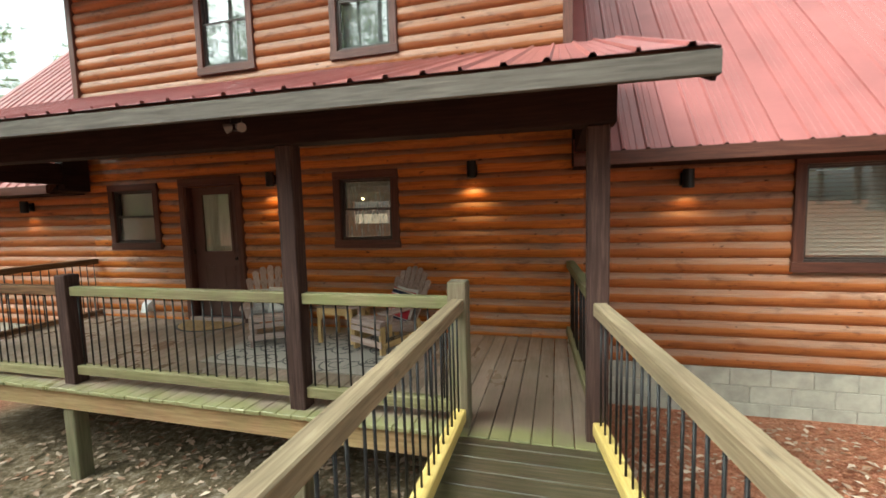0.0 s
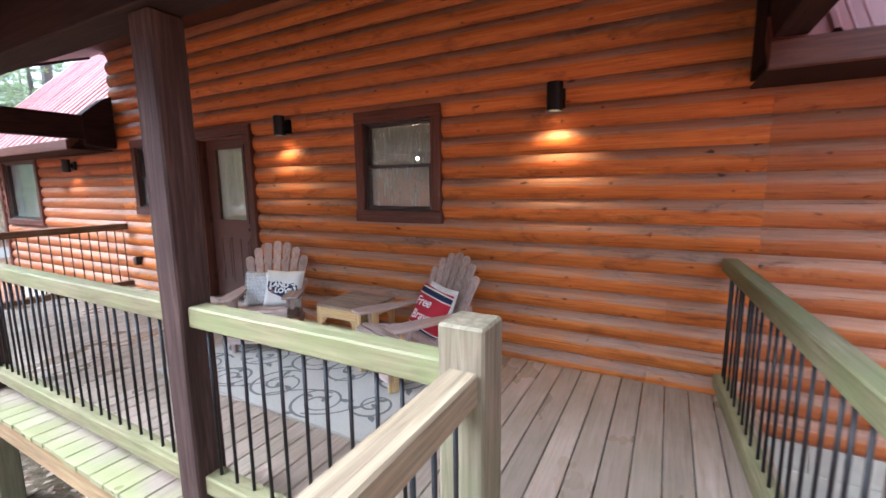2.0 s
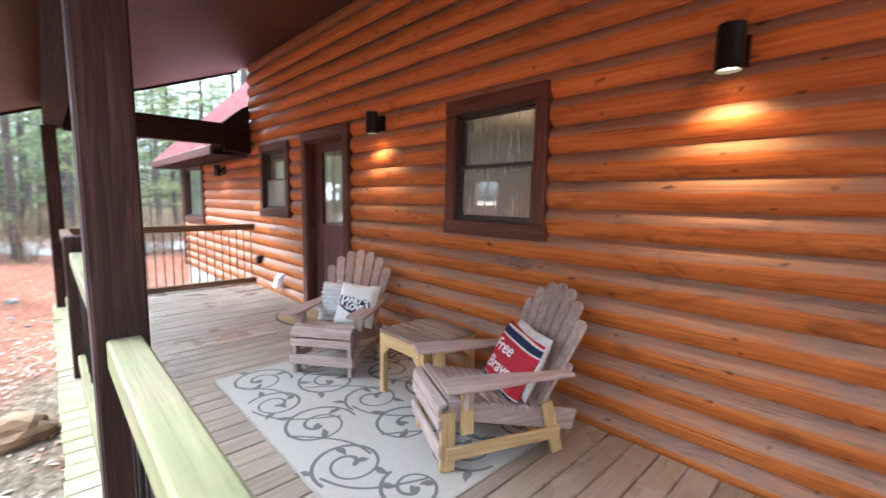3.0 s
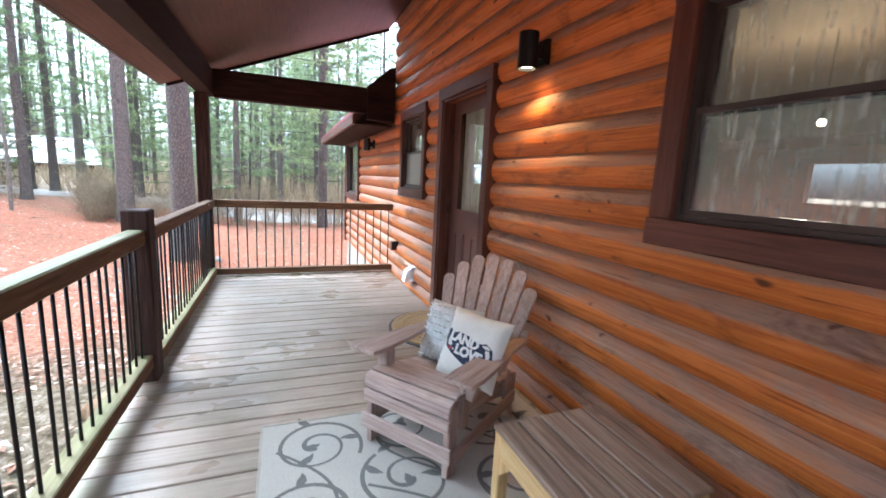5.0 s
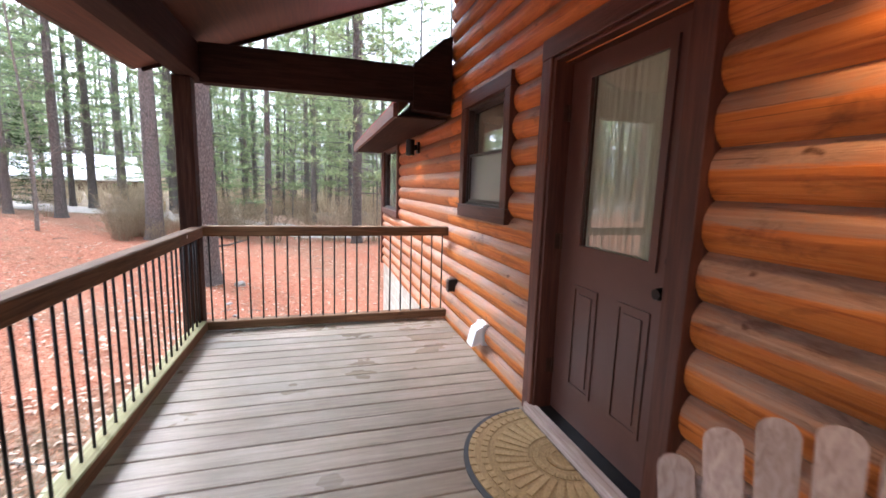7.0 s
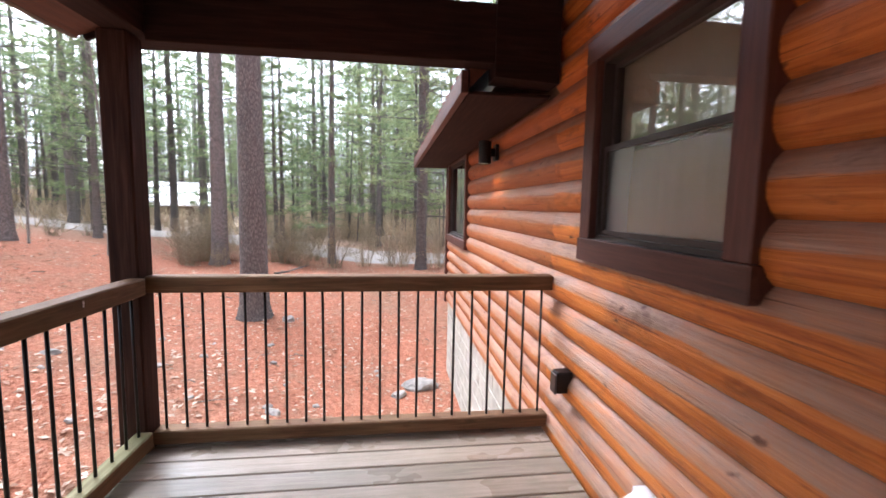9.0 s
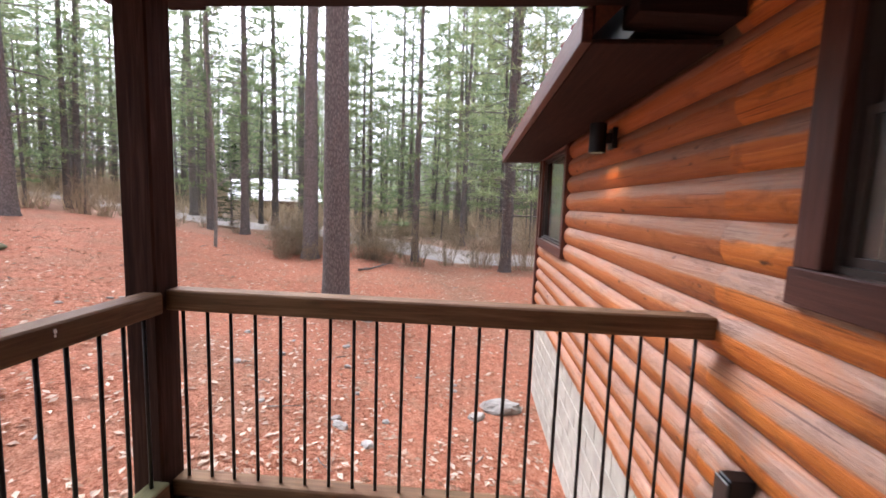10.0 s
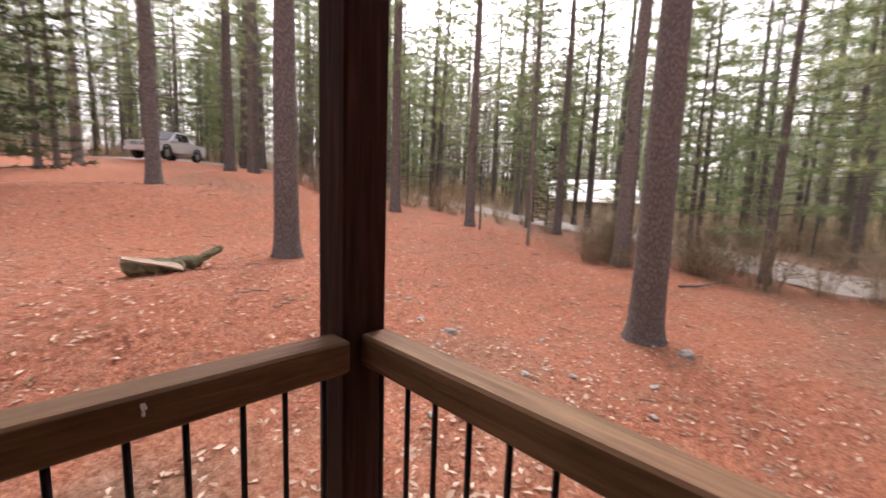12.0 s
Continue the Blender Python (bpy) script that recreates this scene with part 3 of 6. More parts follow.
for x in (PX0 - 0.022, PX1 + 0.0):
    bm = bmesh.new()
    L = math.hypot(P_Z1 - P_Z0, P_Y1 - P_Y0)
    box(bm, 0, 0.022, -0.02, L - 0.06, -0.17, -0.006)
    bmesh.ops.transform(bm, matrix=FALL @ Matrix.Translation((x, P_Y0, P_Z0)) @ Matrix.Rotation(sl, 4, "X"), verts=bm.verts)
    tagged(link_mesh("trim_rake", bm, BEAM_Y), "dark rake board at the porch roof's end", "trim", kind="structure")
# corner boards of the upper storey
for x in (UP_X0 - 0.03, UP_X1 - 0.08):
    trim_board("trim_corner", x, x + 0.11, WALL_Y - 0.02, WALL_Y + 0.1, 3.4, UP_TOP, TRIM_Z, "dark corner board of the upper storey", "trim")
trim_board("trim_house_corner", HOUSE_X0 - 0.03, HOUSE_X0 + 0.06, WALL_Y - 0.01, WALL_Y + 0.2, BASE_Z, 2.05, TRIM_Z, "dark corner board of the log wall", "trim")

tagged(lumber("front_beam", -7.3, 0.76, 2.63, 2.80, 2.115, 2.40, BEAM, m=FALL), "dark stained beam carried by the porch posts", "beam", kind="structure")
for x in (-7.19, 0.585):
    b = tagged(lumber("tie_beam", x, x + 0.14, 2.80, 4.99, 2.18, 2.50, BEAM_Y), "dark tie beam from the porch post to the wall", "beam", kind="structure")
    bm = bmesh.new()
    vs = [(y, z) for y, z in ((4.62, 2.10), (4.995, 2.08), (4.995, 2.80), (4.90, 2.76), (4.62, 2.515))]
    a = [bm.verts.new((x - 0.02, y, z)) for y, z in vs]
    c = [bm.verts.new((x + 0.16, y, z)) for y, z in vs]
    bm.faces.new(a)
    bm.faces.new(c[::-1])
    for i in range(5):
        j = (i + 1) % 5
        bm.faces.new((a[i], c[i], c[j], a[j]))
    bmesh.ops.recalc_face_normals(bm, faces=bm.faces)
    part("wall_block", bm, BEAM_Y, b)

# ---- porch posts ----
def post(x0, x1, y0, y1, z0, z1, mat, label):
    ob = lumber("porch_post", x0, x1, y0, y1, z0, z1, mat, bevel=0.008)
    return tagged(ob, label, "post")


post(-1.745, -1.60, 2.66, 2.80, -0.02, 2.146, POST, "dark brown square porch post up to the beam")
post(0.585, 0.725, 2.66, 2.80, -0.02, 2.117, POST, "dark brown square porch post beside the ramp rail")
post(-7.135, -6.995, 2.605, 2.745, -0.02, 2.21, POST_BACKLIT, "dark brown square corner post of the porch")
post(-4.31, -4.17, 2.66, 2.80, 0.0, 1.085, POST, "short dark brown rail post of the porch")
post(-0.375, -0.235, 2.66, 2.80, 0.0, 1.09, POST_NEW, "weathered unpainted newel post at the ramp's head")
for x, y in ((-4.26, 2.70), (-7.1, 2.70), (-1.7, 2.70), (0.62, 2.70), (-7.1, 4.7)):
    g = ground_z(x, y)
    tagged(lumber("support_post", x - 0.07, x + 0.07, y - 0.07, y + 0.07, g - 0.2, -0.24, POST_NEW, bevel=0.008), "greenish treated support post under the deck", "post", group="posts under the deck")
for x, y in ((-0.31, 0.3), (-0.31, 1.6), (0.98, 0.3), (0.82, 1.6)):
    g = ground_z(x, y)
    tagged(lumber("support_post", x - 0.045, x + 0.045, y - 0.045, y + 0.045, g - 0.2, -0.19, POST_NEW, bevel=0.006), "treated support post under the ramp", "post", group="posts under the ramp")


# ---- railings: top rail, bottom rail, black round balusters ----
def railing(name, p0, p1, label, top_mat, bot_mat, z_top=0.97, z_bot=0.18, spacing=0.104, bal_r=0.0075, bot_h=0.09, w=0.09, inner=None):
    """A run of railing between two points of the plan; inner: a darker material on the house side alone."""
    (xa, ya), (xb, yb) = p0, p1
    L = math.hypot(xb - xa, yb - ya)
    rail = thing(name, label, "railing", (xa, ya, 0), math.degrees(math.atan2(yb - ya, xb - xa)))
    for nm, z0, z1, mt in (("top_rail", z_top - 0.09, z_top, top_mat), ("bottom_rail", z_bot - bot_h, z_bot, bot_mat)):
        ob = lumber(nm, 0, L, -w / 2, w / 2, z0, z1, mt, rail, bevel=0.007)
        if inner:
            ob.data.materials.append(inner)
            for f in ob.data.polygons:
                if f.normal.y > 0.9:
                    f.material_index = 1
    n = max(1, int(L / spacing))
    bm = bmesh.new()
    cyl(bm, (0, 0, z_bot - 0.01), (0, 0, z_top - 0.085), bal_r, n=8)
    me = bpy.data.meshes.new("baluster")
    bm.to_mesh(me)
    bm.free()
    me.materials.append(IRON)
    me.polygons.foreach_set("use_smooth", [True] * len(me.polygons))
    rng = random.Random(len(name) + int(L * 100))
    for i in range(n):
        b = new("baluster", me)
        b.parent = rail
        b.location = (L * (i + 0.5) / n + rng.uniform(-0.004, 0.004), rng.uniform(-0.004, 0.004), 0)
        b.rotation_euler = (rng.uniform(-0.006, 0.006), rng.uniform(-0.006, 0.006), 0)
    return rail


RY = 2.735
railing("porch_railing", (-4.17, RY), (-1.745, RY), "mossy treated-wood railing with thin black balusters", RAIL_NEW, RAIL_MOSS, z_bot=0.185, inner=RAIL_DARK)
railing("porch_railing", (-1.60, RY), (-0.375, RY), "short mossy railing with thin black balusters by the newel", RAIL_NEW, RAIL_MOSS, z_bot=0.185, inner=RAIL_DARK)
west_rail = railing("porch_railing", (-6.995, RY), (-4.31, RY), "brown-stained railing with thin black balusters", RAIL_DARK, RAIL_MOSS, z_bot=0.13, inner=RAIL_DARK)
railing("porch_railing", (-7.09, 2.745), (-7.09, 5.02), "dark stained end railing running to the log wall", RAIL_DARK, RAIL_DARK, z_bot=0.10, bot_h=0.08)
railing("porch_railing", (0.676, 2.80), (0.548, 5.0), "mossy railing with black balusters beside the steps wall", RAIL_NEW, RAIL_MOSS, z_bot=0.16)
railing("ramp_railing", (1.295, -1.6), (0.668, 2.66), "weathered ramp railing with black balusters", RAIL_RAW, RAIL_YEL, z_bot=0.15)
railing("ramp_railing", (-0.295, -1.6), (-0.295, 2.66), "weathered ramp railing with black balusters at the newel", RAIL_RAW, RAIL_YEL, z_bot=0.15)


# a dried white streak down the inner face of the rail
rngw = random.Random(6)
bm = bmesh.new()
for k in range(4):
    zc, w = 0.948 - k * 0.006, 0.002 + 0.004 * rngw.random()
    box(bm, 0.455 - w + rngw.uniform(-0.003, 0.003), 0.455 + w, 0.0452, 0.0468, zc - 0.004, zc + 0.004)
part("bird_dropping", bm, plain("chalky_white", (0.72, 0.70, 0.66), 0.9, 0, 0.15, 60), west_rail, "dried white streak")


# ---- windows and the door ----
def trim_frame(win, x0, x1, z0, z1, w=0.095, y=4.985, sill=True):
    lumber("trim_side", x0 - w, x0 + 0.004, y, WALL_Y + 0.06, z0, z1, TRIM_Z, win, bevel=0.004)
    lumber("trim_side", x1 - 0.004, x1 + w, y, WALL_Y + 0.06, z0, z1, TRIM_Z, win, bevel=0.004)
    lumber("trim_head", x0 - w, x1 + w, y - 0.003, WALL_Y + 0.06, z1 + 0.0005, z1 + w + 0.01, TRIM, win, bevel=0.004)
    if sill:
        lumber("window_sill", x0 - w - 0.01, x1 + w + 0.01, y - 0.006, WALL_Y + 0.06, z0 - w - 0.015, z0 - 0.0005, TRIM, win, bevel=0.004)


def sash(win, x0, x1, z0, z1, y, name, glass=None):
    b = 0.024
    f = bmesh.new()
    box(f, x0, x0 + b, y, y + 0.03, z0, z1)
    box(f, x1 - b, x1, y, y + 0.03, z0, z1)
    box(f, x0 + b, x1 - b, y, y + 0.03, z0, z0 + b)
    box(f, x0 + b, x1 - b, y, y + 0.03, z1 - b, z1)
    fr = part(name, f, SASH, win)
    g = bmesh.new()
    box(g, x0 + b, x1 - b, y + 0.012, y + 0.016, z0 + b, z1 - b)
    p = part("pane", g, glass or GLASS, fr)
    p.visible_shadow = False
    return fr


def blinds(win, x0, x1, z0, z1, y, mat=None, pitch=0.045, tilt=58):
    me = bpy.data.meshes.new("blind_slat")
    b = bmesh.new()
    vs = box(b, x0 + 0.01, x1 - 0.01, -0.023, 0.023, -0.001, 0.001)
    b.to_mesh(me)
    b.free()
    me.materials.append(mat or BLIND)
    n = int((z1 - z0) / pitch)
    for i in range(n):
        s = new("blind_slat", me)
        s.parent = win
        s.location = (0, y, z1 - 0.02 - i * pitch)
        s.rotation_euler = (radians(tilt), 0, 0)


def curtain(win, x0, x1, z0, z1, y, mat, folds=9, depth=0.018):
    n = 120
    v, f = [], []
    rng = random.Random(int(abs(x0) * 100))
    ph = [rng.uniform(0, 6.28) for _ in range(3)]
    for i in range(n + 1):
        x = x0 + (x1 - x0) * i / n
        u = i / n * folds * 2 * math.pi
        d = depth * (math.sin(u + ph[0]) + 0.5 * math.sin(2.3 * u + ph[1]) + 0.3 * math.sin(5.1 * u + ph[2]))
        for z in (z0, z1):
            v.append((x, y + d, z))
    for i in range(n):
        f.append((2 * i, 2 * i + 2, 2 * i + 3, 2 * i + 1))
    return raw("curtain", v, f, mat, win, smooth=True)


def window(name, key, label, kind, split=0.5, mat=None):
    x0, x1, z0, z1 = OPENINGS[key]
    win = thing(name, label, "window", kind="structure")
    trim_frame(win, x0, x1, z0, z1)
    lin = bmesh.new()
    for a in ((x0, x0 + 0.02, z0, z1), (x1 - 0.02, x1, z0, z1), (x0 + 0.02, x1 - 0.02, z0, z0 + 0.02), (x0 + 0.02, x1 - 0.02, z1 - 0.02, z1)):
        box(lin, a[0], a[1], 5.02, 5.19, a[2], a[3])
    part("window_frame", lin, SASH, win)
    a, b, c, d = x0 + 0.021, x1 - 0.021, z0 + 0.021, z1 - 0.021
    m = c + (d - c) * split
    if split < 1:
        sash(win, a, b, c, m + 0.017, 5.035, "lower_sash", WET if kind == "wet" else SCREENED if z0 < 3 else GLASS)
        sash(win, a, b, m - 0.017, d, 5.067, "upper_sash", WET if kind == "wet" else None)
    else:
        sash(win, a, b, c, d, 5.045, "fixed_sash")
    if kind == "blinds":
        blinds(win, a, b, c, d, 5.13, mat)
    elif kind == "shade":
        curtain(win, a + 0.005, b - 0.005, c, d, 5.112, mat, 2, 0.003)
    return win


def lace_mat(name, scale, thin, mid, thick):
    """Sheer curtain with long streaks down the cloth."""
    m, nt, bsdf = mat_nodes(name, 0.9, 0, 0.2)
    v, _ = coords(nt, (scale, 1, 1.2))
    n = noise_tex(nt, v, 1.4, 5, 0.65)
    nt.links.new(ramp(nt, n, [(0.36, thin), (0.5, mid), (0.66, thick)]), bsdf.inputs["Base Color"])
    tr = nt.nodes.new("ShaderNodeBsdfTranslucent")
    tr.inputs[0].default_value = tuple(0.5 * (a + b) for a, b in zip(mid, thick)) + (1,)
    ms = nt.nodes.new("ShaderNodeMixShader")
    ms.inputs[0].default_value = 0.4
    nt.links.new(bsdf.outputs[0], ms.inputs[1])
    nt.links.new(tr.outputs[0], ms.inputs[2])
    nt.links.new(ms.outputs[0], nt.nodes["Material Output"].inputs[0])
    return m


def wet_glass():
    """A pane fogged and streaked by rain: partly clear, partly a pale film, with a rippled gloss."""
    m = glass_mat("rain_streaked_glass", (0.86, 0.87, 0.85), 0.10)
    nt = m.node_tree
    v, _ = coords(nt, (30, 1, 2.2))
    n = noise_tex(nt, v, 1.6, 6, 0.7, 0.5)
    film = nt.nodes.new("ShaderNodeBsdfDiffuse")
    film.inputs[0].default_value = (0.40, 0.40, 0.395, 1)
    thru = nt.nodes.new("ShaderNodeBsdfTranslucent")
    thru.inputs[0].default_value = (0.60, 0.61, 0.60, 1)
    both = nt.nodes.new("ShaderNodeMixShader")
    nt.links.new(film.outputs[0], both.inputs[1])
    nt.links.new(thru.outputs[0], both.inputs[2])
    out = next(q for q in nt.nodes if q.bl_idname == "ShaderNodeOutputMaterial")
    base = out.inputs[0].links[0].from_socket
    ms = nt.nodes.new("ShaderNodeMixShader")
    nt.links.new(ramp(nt, n, [(0.36, (0.06,) * 3), (0.54, (0.22,) * 3), (0.70, (0.70,) * 3)]), ms.inputs[0])
    nt.links.new(base, ms.inputs[1])
    nt.links.new(both.outputs[0], ms.inputs[2])
    nt.links.new(ms.outputs[0], out.inputs[0])
    bp = nt.nodes.new("ShaderNodeBump")
    bp.inputs["Strength"].default_value, bp.inputs["Distance"].default_value = 0.5, 0.004
    nt.links.new(n, bp.inputs["Height"])
    for q in nt.nodes:
        if q.bl_idname == "ShaderNodeBsdfAnisotropic" or q.bl_idname == "ShaderNodeBsdfGlossy":
            nt.links.new(bp.outputs[0], q.inputs["Normal"])
    return m


WET = wet_glass()
DOOR_LACE = lace_mat("door_curtain", 26, (0.48, 0.43, 0.34), (0.74, 0.70, 0.60), (0.86, 0.84, 0.78))
SHADE = plain("tan_window_shade", (0.62, 0.54, 0.44), 0.8, 0, 0.1, 3, 0.05)
GREYSHADE = plain("grey_window_shade", (0.17, 0.18, 0.18), 0.8, 0, 0.1, 3, 0.05)
PALEBLIND = plain("pale_blind", (0.48, 0.52, 0.47), 0.6, 0, 0.05, 4, 0.0)
window("window_1", "w1", "dark-trimmed sash window with a drawn tan shade", "shade", 0.5, SHADE)
window("window_2", "w2", "dark-trimmed sash window with rain-streaked glass and a lit room behind", "wet", 0.5)
window("window_3", "w3", "large window with closed pale horizontal blinds", "blinds", 1.0, BLIND)
window("window_4", "far", "far wing window with a pale greenish shade", "shade", 1.0, PALEBLIND)
window("window_5", "u1", "upper-storey sash window with a grey shade", "shade", 0.5, GREYSHADE)
window("window_6", "u2", "second upper-storey sash window with a grey shade", "shade", 0.5, GREYSHADE)

# front door: jambs set deep in the wall, half-lite leaf with two raised panels
dx0, dx1, dz0, dz1 = OPENINGS["door"]
door = thing("door_1", "closed dark brown half-glazed door in a deep frame", "door", kind="structure")
trim_frame(door, dx0, dx1, 0.0, dz1, 0.10, 4.975, False)
lumber("jamb", dx0 + 0.001, dx0 + 0.022, 4.99, 5.20, 0.0, dz1, TRIM_Z, door)
lumber("jamb", dx1 - 0.022, dx1 - 0.001, 4.99, 5.20, 0.0, dz1, TRIM_Z, door)
lumber("head_jamb", dx0 + 0.022, dx1 - 0.022, 4.99, 5.20, dz1 - 0.022, dz1 - 0.001, TRIM, door)
lumber("threshold_step", dx0 - 0.04, dx1 + 0.04, 4.955, 5.02, 0.003, 0.062, CHAIR, door, "worn wooden door step")
THRESH = plain("black_threshold", (0.02, 0.02, 0.022), 0.3, 0.6, 0.2, 10)
lumber("threshold", dx0 + 0.023, dx1 - 0.023, 5.022, 5.16, 0.0, 0.052, THRESH, door, "black metal threshold")
lx0, lx1, lz0, lz1, ly = dx0 + 0.026, dx1 - 0.026, 0.056, dz1 - 0.028, 5.105
gx0, gx1, gz0, gz1 = lx0 + 0.175, lx1 - 0.175, 1.07, 1.96
lf = bmesh.new()
box(lf, lx0, gx0, ly, ly + 0.045, lz0, lz1)
box(lf, gx1, lx1, ly, ly + 0.045, lz0, lz1)
box(lf, gx0, gx1, ly, ly + 0.045, lz0, gz0)
box(lf, gx0, gx1, ly, ly + 0.045, gz1, lz1)
leaf = part("door_leaf", lf, DOOR, door)
bm = bmesh.new()
for a in ((gx0 - 0.03, gx0 + 0.012, gz0 - 0.03, gz1 + 0.03), (gx1 - 0.012, gx1 + 0.03, gz0 - 0.03, gz1 + 0.03), (gx0 + 0.012, gx1 - 0.012, gz0 - 0.03, gz0 + 0.012), (gx0 + 0.012, gx1 - 0.012, gz1 - 0.012, gz1 + 0.03)):
    box(bm, a[0], a[1], ly - 0.012, ly - 0.0005, a[2], a[3])
part("glass_moulding", bm, DOOR, leaf)
bm = bmesh.new()
box(bm, gx0, gx1, ly + 0.018, ly + 0.023, gz0, gz1)
dp = part("pane", bm, GLASS, leaf)
dp.visible_shadow = False
curtain(door, gx0 - 0.02, gx1 + 0.02, gz0 - 0.04, gz1 + 0.04, ly + 0.036, DOOR_LACE, 12, 0.003)
for px0, px1 in ((lx0 + 0.155, lx0 + 0.365), (lx1 - 0.365, lx1 - 0.155)):
    bm = bmesh.new()
    z0, z1 = 0.27, 0.86
    for a in ((px0, px0 + 0.022, z0, z1), (px1 - 0.022, px1, z0, z1), (px0 + 0.022, px1 - 0.022, z0, z0 + 0.022), (px0 + 0.022, px1 - 0.022, z1 - 0.022, z1)):
        box(bm, a[0], a[1], ly - 0.007, ly - 0.0004, a[2], a[3])
    vs = box(bm, px0 + 0.045, px1 - 0.045, ly - 0.006, ly - 0.0004, z0 + 0.045, z1 - 0.045)
    part("raised_panel", bm, DOOR, leaf)
bm = bmesh.new()
cyl(bm, (lx1 - 0.07, ly - 0.001, 0.97), (lx1 - 0.07, ly - 0.012, 0.97), 0.032, n=16)
cyl(bm, (lx1 - 0.07, ly - 0.012, 0.97), (lx1 - 0.07, ly - 0.04, 0.97), 0.012, n=10)
cyl(bm, (lx1 - 0.07, ly - 0.04, 0.97), (lx1 - 0.07, ly - 0.07, 0.97), 0.028, 0.022, n=16)
cyl(bm, (lx1 - 0.07, ly - 0.001, 1.10), (lx1 - 0.07, ly - 0.016, 1.10), 0.026, n=16)
part("door_handle", bm, LAMP_BLACK, leaf, smooth=False)
BRASS = plain("dark_bronze", (0.075, 0.042, 0.028), 0.5, 0.6, 0.2, 30)
for hz in (0.32, 1.08, 1.80):
    bm = bmesh.new()
    cyl(bm, (dx0 + 0.03, ly - 0.008, hz - 0.045), (dx0 + 0.03, ly - 0.008, hz + 0.045), 0.007, n=10)
    box(bm, dx0 + 0.0225, dx0 + 0.025, ly - 0.045, ly - 0.008, hz - 0.045, hz + 0.045)
    part("hinge", bm, BRASS, door, "dark bronze hinge")


# ---- lamps ----
def emit(name, colour, strength):
    m = bpy.data.materials.new(name)
    m.use_nodes = True
    b = m.node_tree.nodes["Principled BSDF"]
    b.inputs["Base Color"].default_value = (*colour, 1)
    b.inputs["Emission Color"].default_value = (*colour, 1)
    b.inputs["Emission Strength"].default_value = strength
    return m


BULB = emit("warm_bulb", (1.0, 0.66, 0.32), 3.0)


def tube(bm, z0, z1, r, ri, n=24):
    rings = [[bm.verts.new((q * math.cos(2 * math.pi * i / n), q * math.sin(2 * math.pi * i / n), z)) for i in range(n)] for q, z in ((r, z1), (r, z0), (ri, z0), (ri, z1 - 0.05))]
    for a, b in zip(rings, rings[1:]):
        for i in range(n):
            j = (i + 1) % n
            bm.faces.new((a[i], a[j], b[j], b[i]))
    bm.faces.new(rings[0][::-1])
    bm.faces.new(rings[3])
    bmesh.ops.recalc_face_normals(bm, faces=bm.faces)


def sconce(x, z, watts, label):
    """A short black cylinder on a wall plate, shining down."""
    s = thing("wall_sconce", label, "wall lamp", (x, WALL_Y - 0.105, z), group="black wall sconces")
    bm = bmesh.new()
    tube(bm, -0.1, 0.1, 0.058, 0.052)
    part("shade", bm, LAMP_BLACK, s)
    bm = bmesh.new()
    box(bm, -0.03, 0.03, 0.05, 0.09, -0.035, 0.035)
    box(bm, -0.055, 0.055, 0.088, 0.118, -0.07, 0.07)
    part("wall_plate", bm, LAMP_BLACK, s)
    bm = bmesh.new()
    cyl(bm, (0, 0, -0.082), (0, 0, -0.076), 0.048, n=20)
    part("bulb", bm, BULB, s, "warm glowing lamp face")
    ld = bpy.data.lights.new("sconce_light", "SPOT")
    ld.energy, ld.color, ld.spot_size, ld.spot_blend, ld.shadow_soft_size = watts, (1.0, 0.52, 0.17), radians(124), 1.0, 0.045
    lo = new("sconce_light", ld)
    lo.parent = s
    lo.matrix_local = pose(0, 0, -0.09, 0, 0, 0)
    return s


sconce(-3.50, 2.115, 7.0, "black cylinder wall sconce glowing warm beside the door")
sconce(-0.615, 2.10, 7.5, "black cylinder wall sconce glowing warm on the log wall")
sconce(1.77, 1.88, 4, "black cylinder wall sconce under the metal eave")
sconce(-8.46, 1.87, 4, "black cylinder wall sconce near the far window")

flood = thing("flood_light", "grey twin-head motion flood light under the porch eave", "flood light", (-1.90, 2.45, 2.30))
flood.scale = (0.72, 0.72, 0.72)
bm = bmesh.new()
cyl(bm, (0, 0, 0.09), (0, 0, -0.03), 0.055, n=16)
box(bm, -0.03, 0.03, -0.03, 0.03, -0.09, -0.03)
part("base", bm, LAMP_BLACK, flood)
for sx in (-1, 1):
    bm = bmesh.new()
    cyl(bm, (0.03 * sx, -0.01, -0.05), (0.10 * sx, -0.04, -0.07), 0.03, 0.05, n=14)
    part("lamp_head", bm, plain("grey_lamp_housing", (0.22, 0.22, 0.23), 0.4, 0.3), flood)

# the lamp seen burning inside, behind the streaked window
pendant = thing("pendant_lamp", "small warm bulb on a cord inside the cabin", "pendant lamp", (-3.15, 7.1, 1.88))
bm = bmesh.new()
bmesh.ops.create_uvsphere(bm, u_segments=16, v_segments=10, radius=0.024)
part("bulb", bm, emit("pendant_bulb", (1.0, 0.72, 0.38), 9.0), pendant, "glowing bulb")
bm = bmesh.new()
cyl(bm, (0, 0, 0.03), (0, 0, 0.09), 0.018, 0.014, n=10)
part("socket", bm, LAMP_BLACK, pendant)
bm = bmesh.new()
cyl(bm, (0, 0, 0.09), (0, 0, 0.62), 0.003, n=6)
part("cord", bm, LAMP_BLACK, pendant)
room_lamp = bpy.data.lights.new("room_lamp", "POINT")
room_lamp.energy, room_lamp.color, room_lamp.shadow_soft_size = 15, (1.0, 0.75, 0.45), 0.08
room_light = new("room_lamp", room_lamp)
room_light.parent = pendant
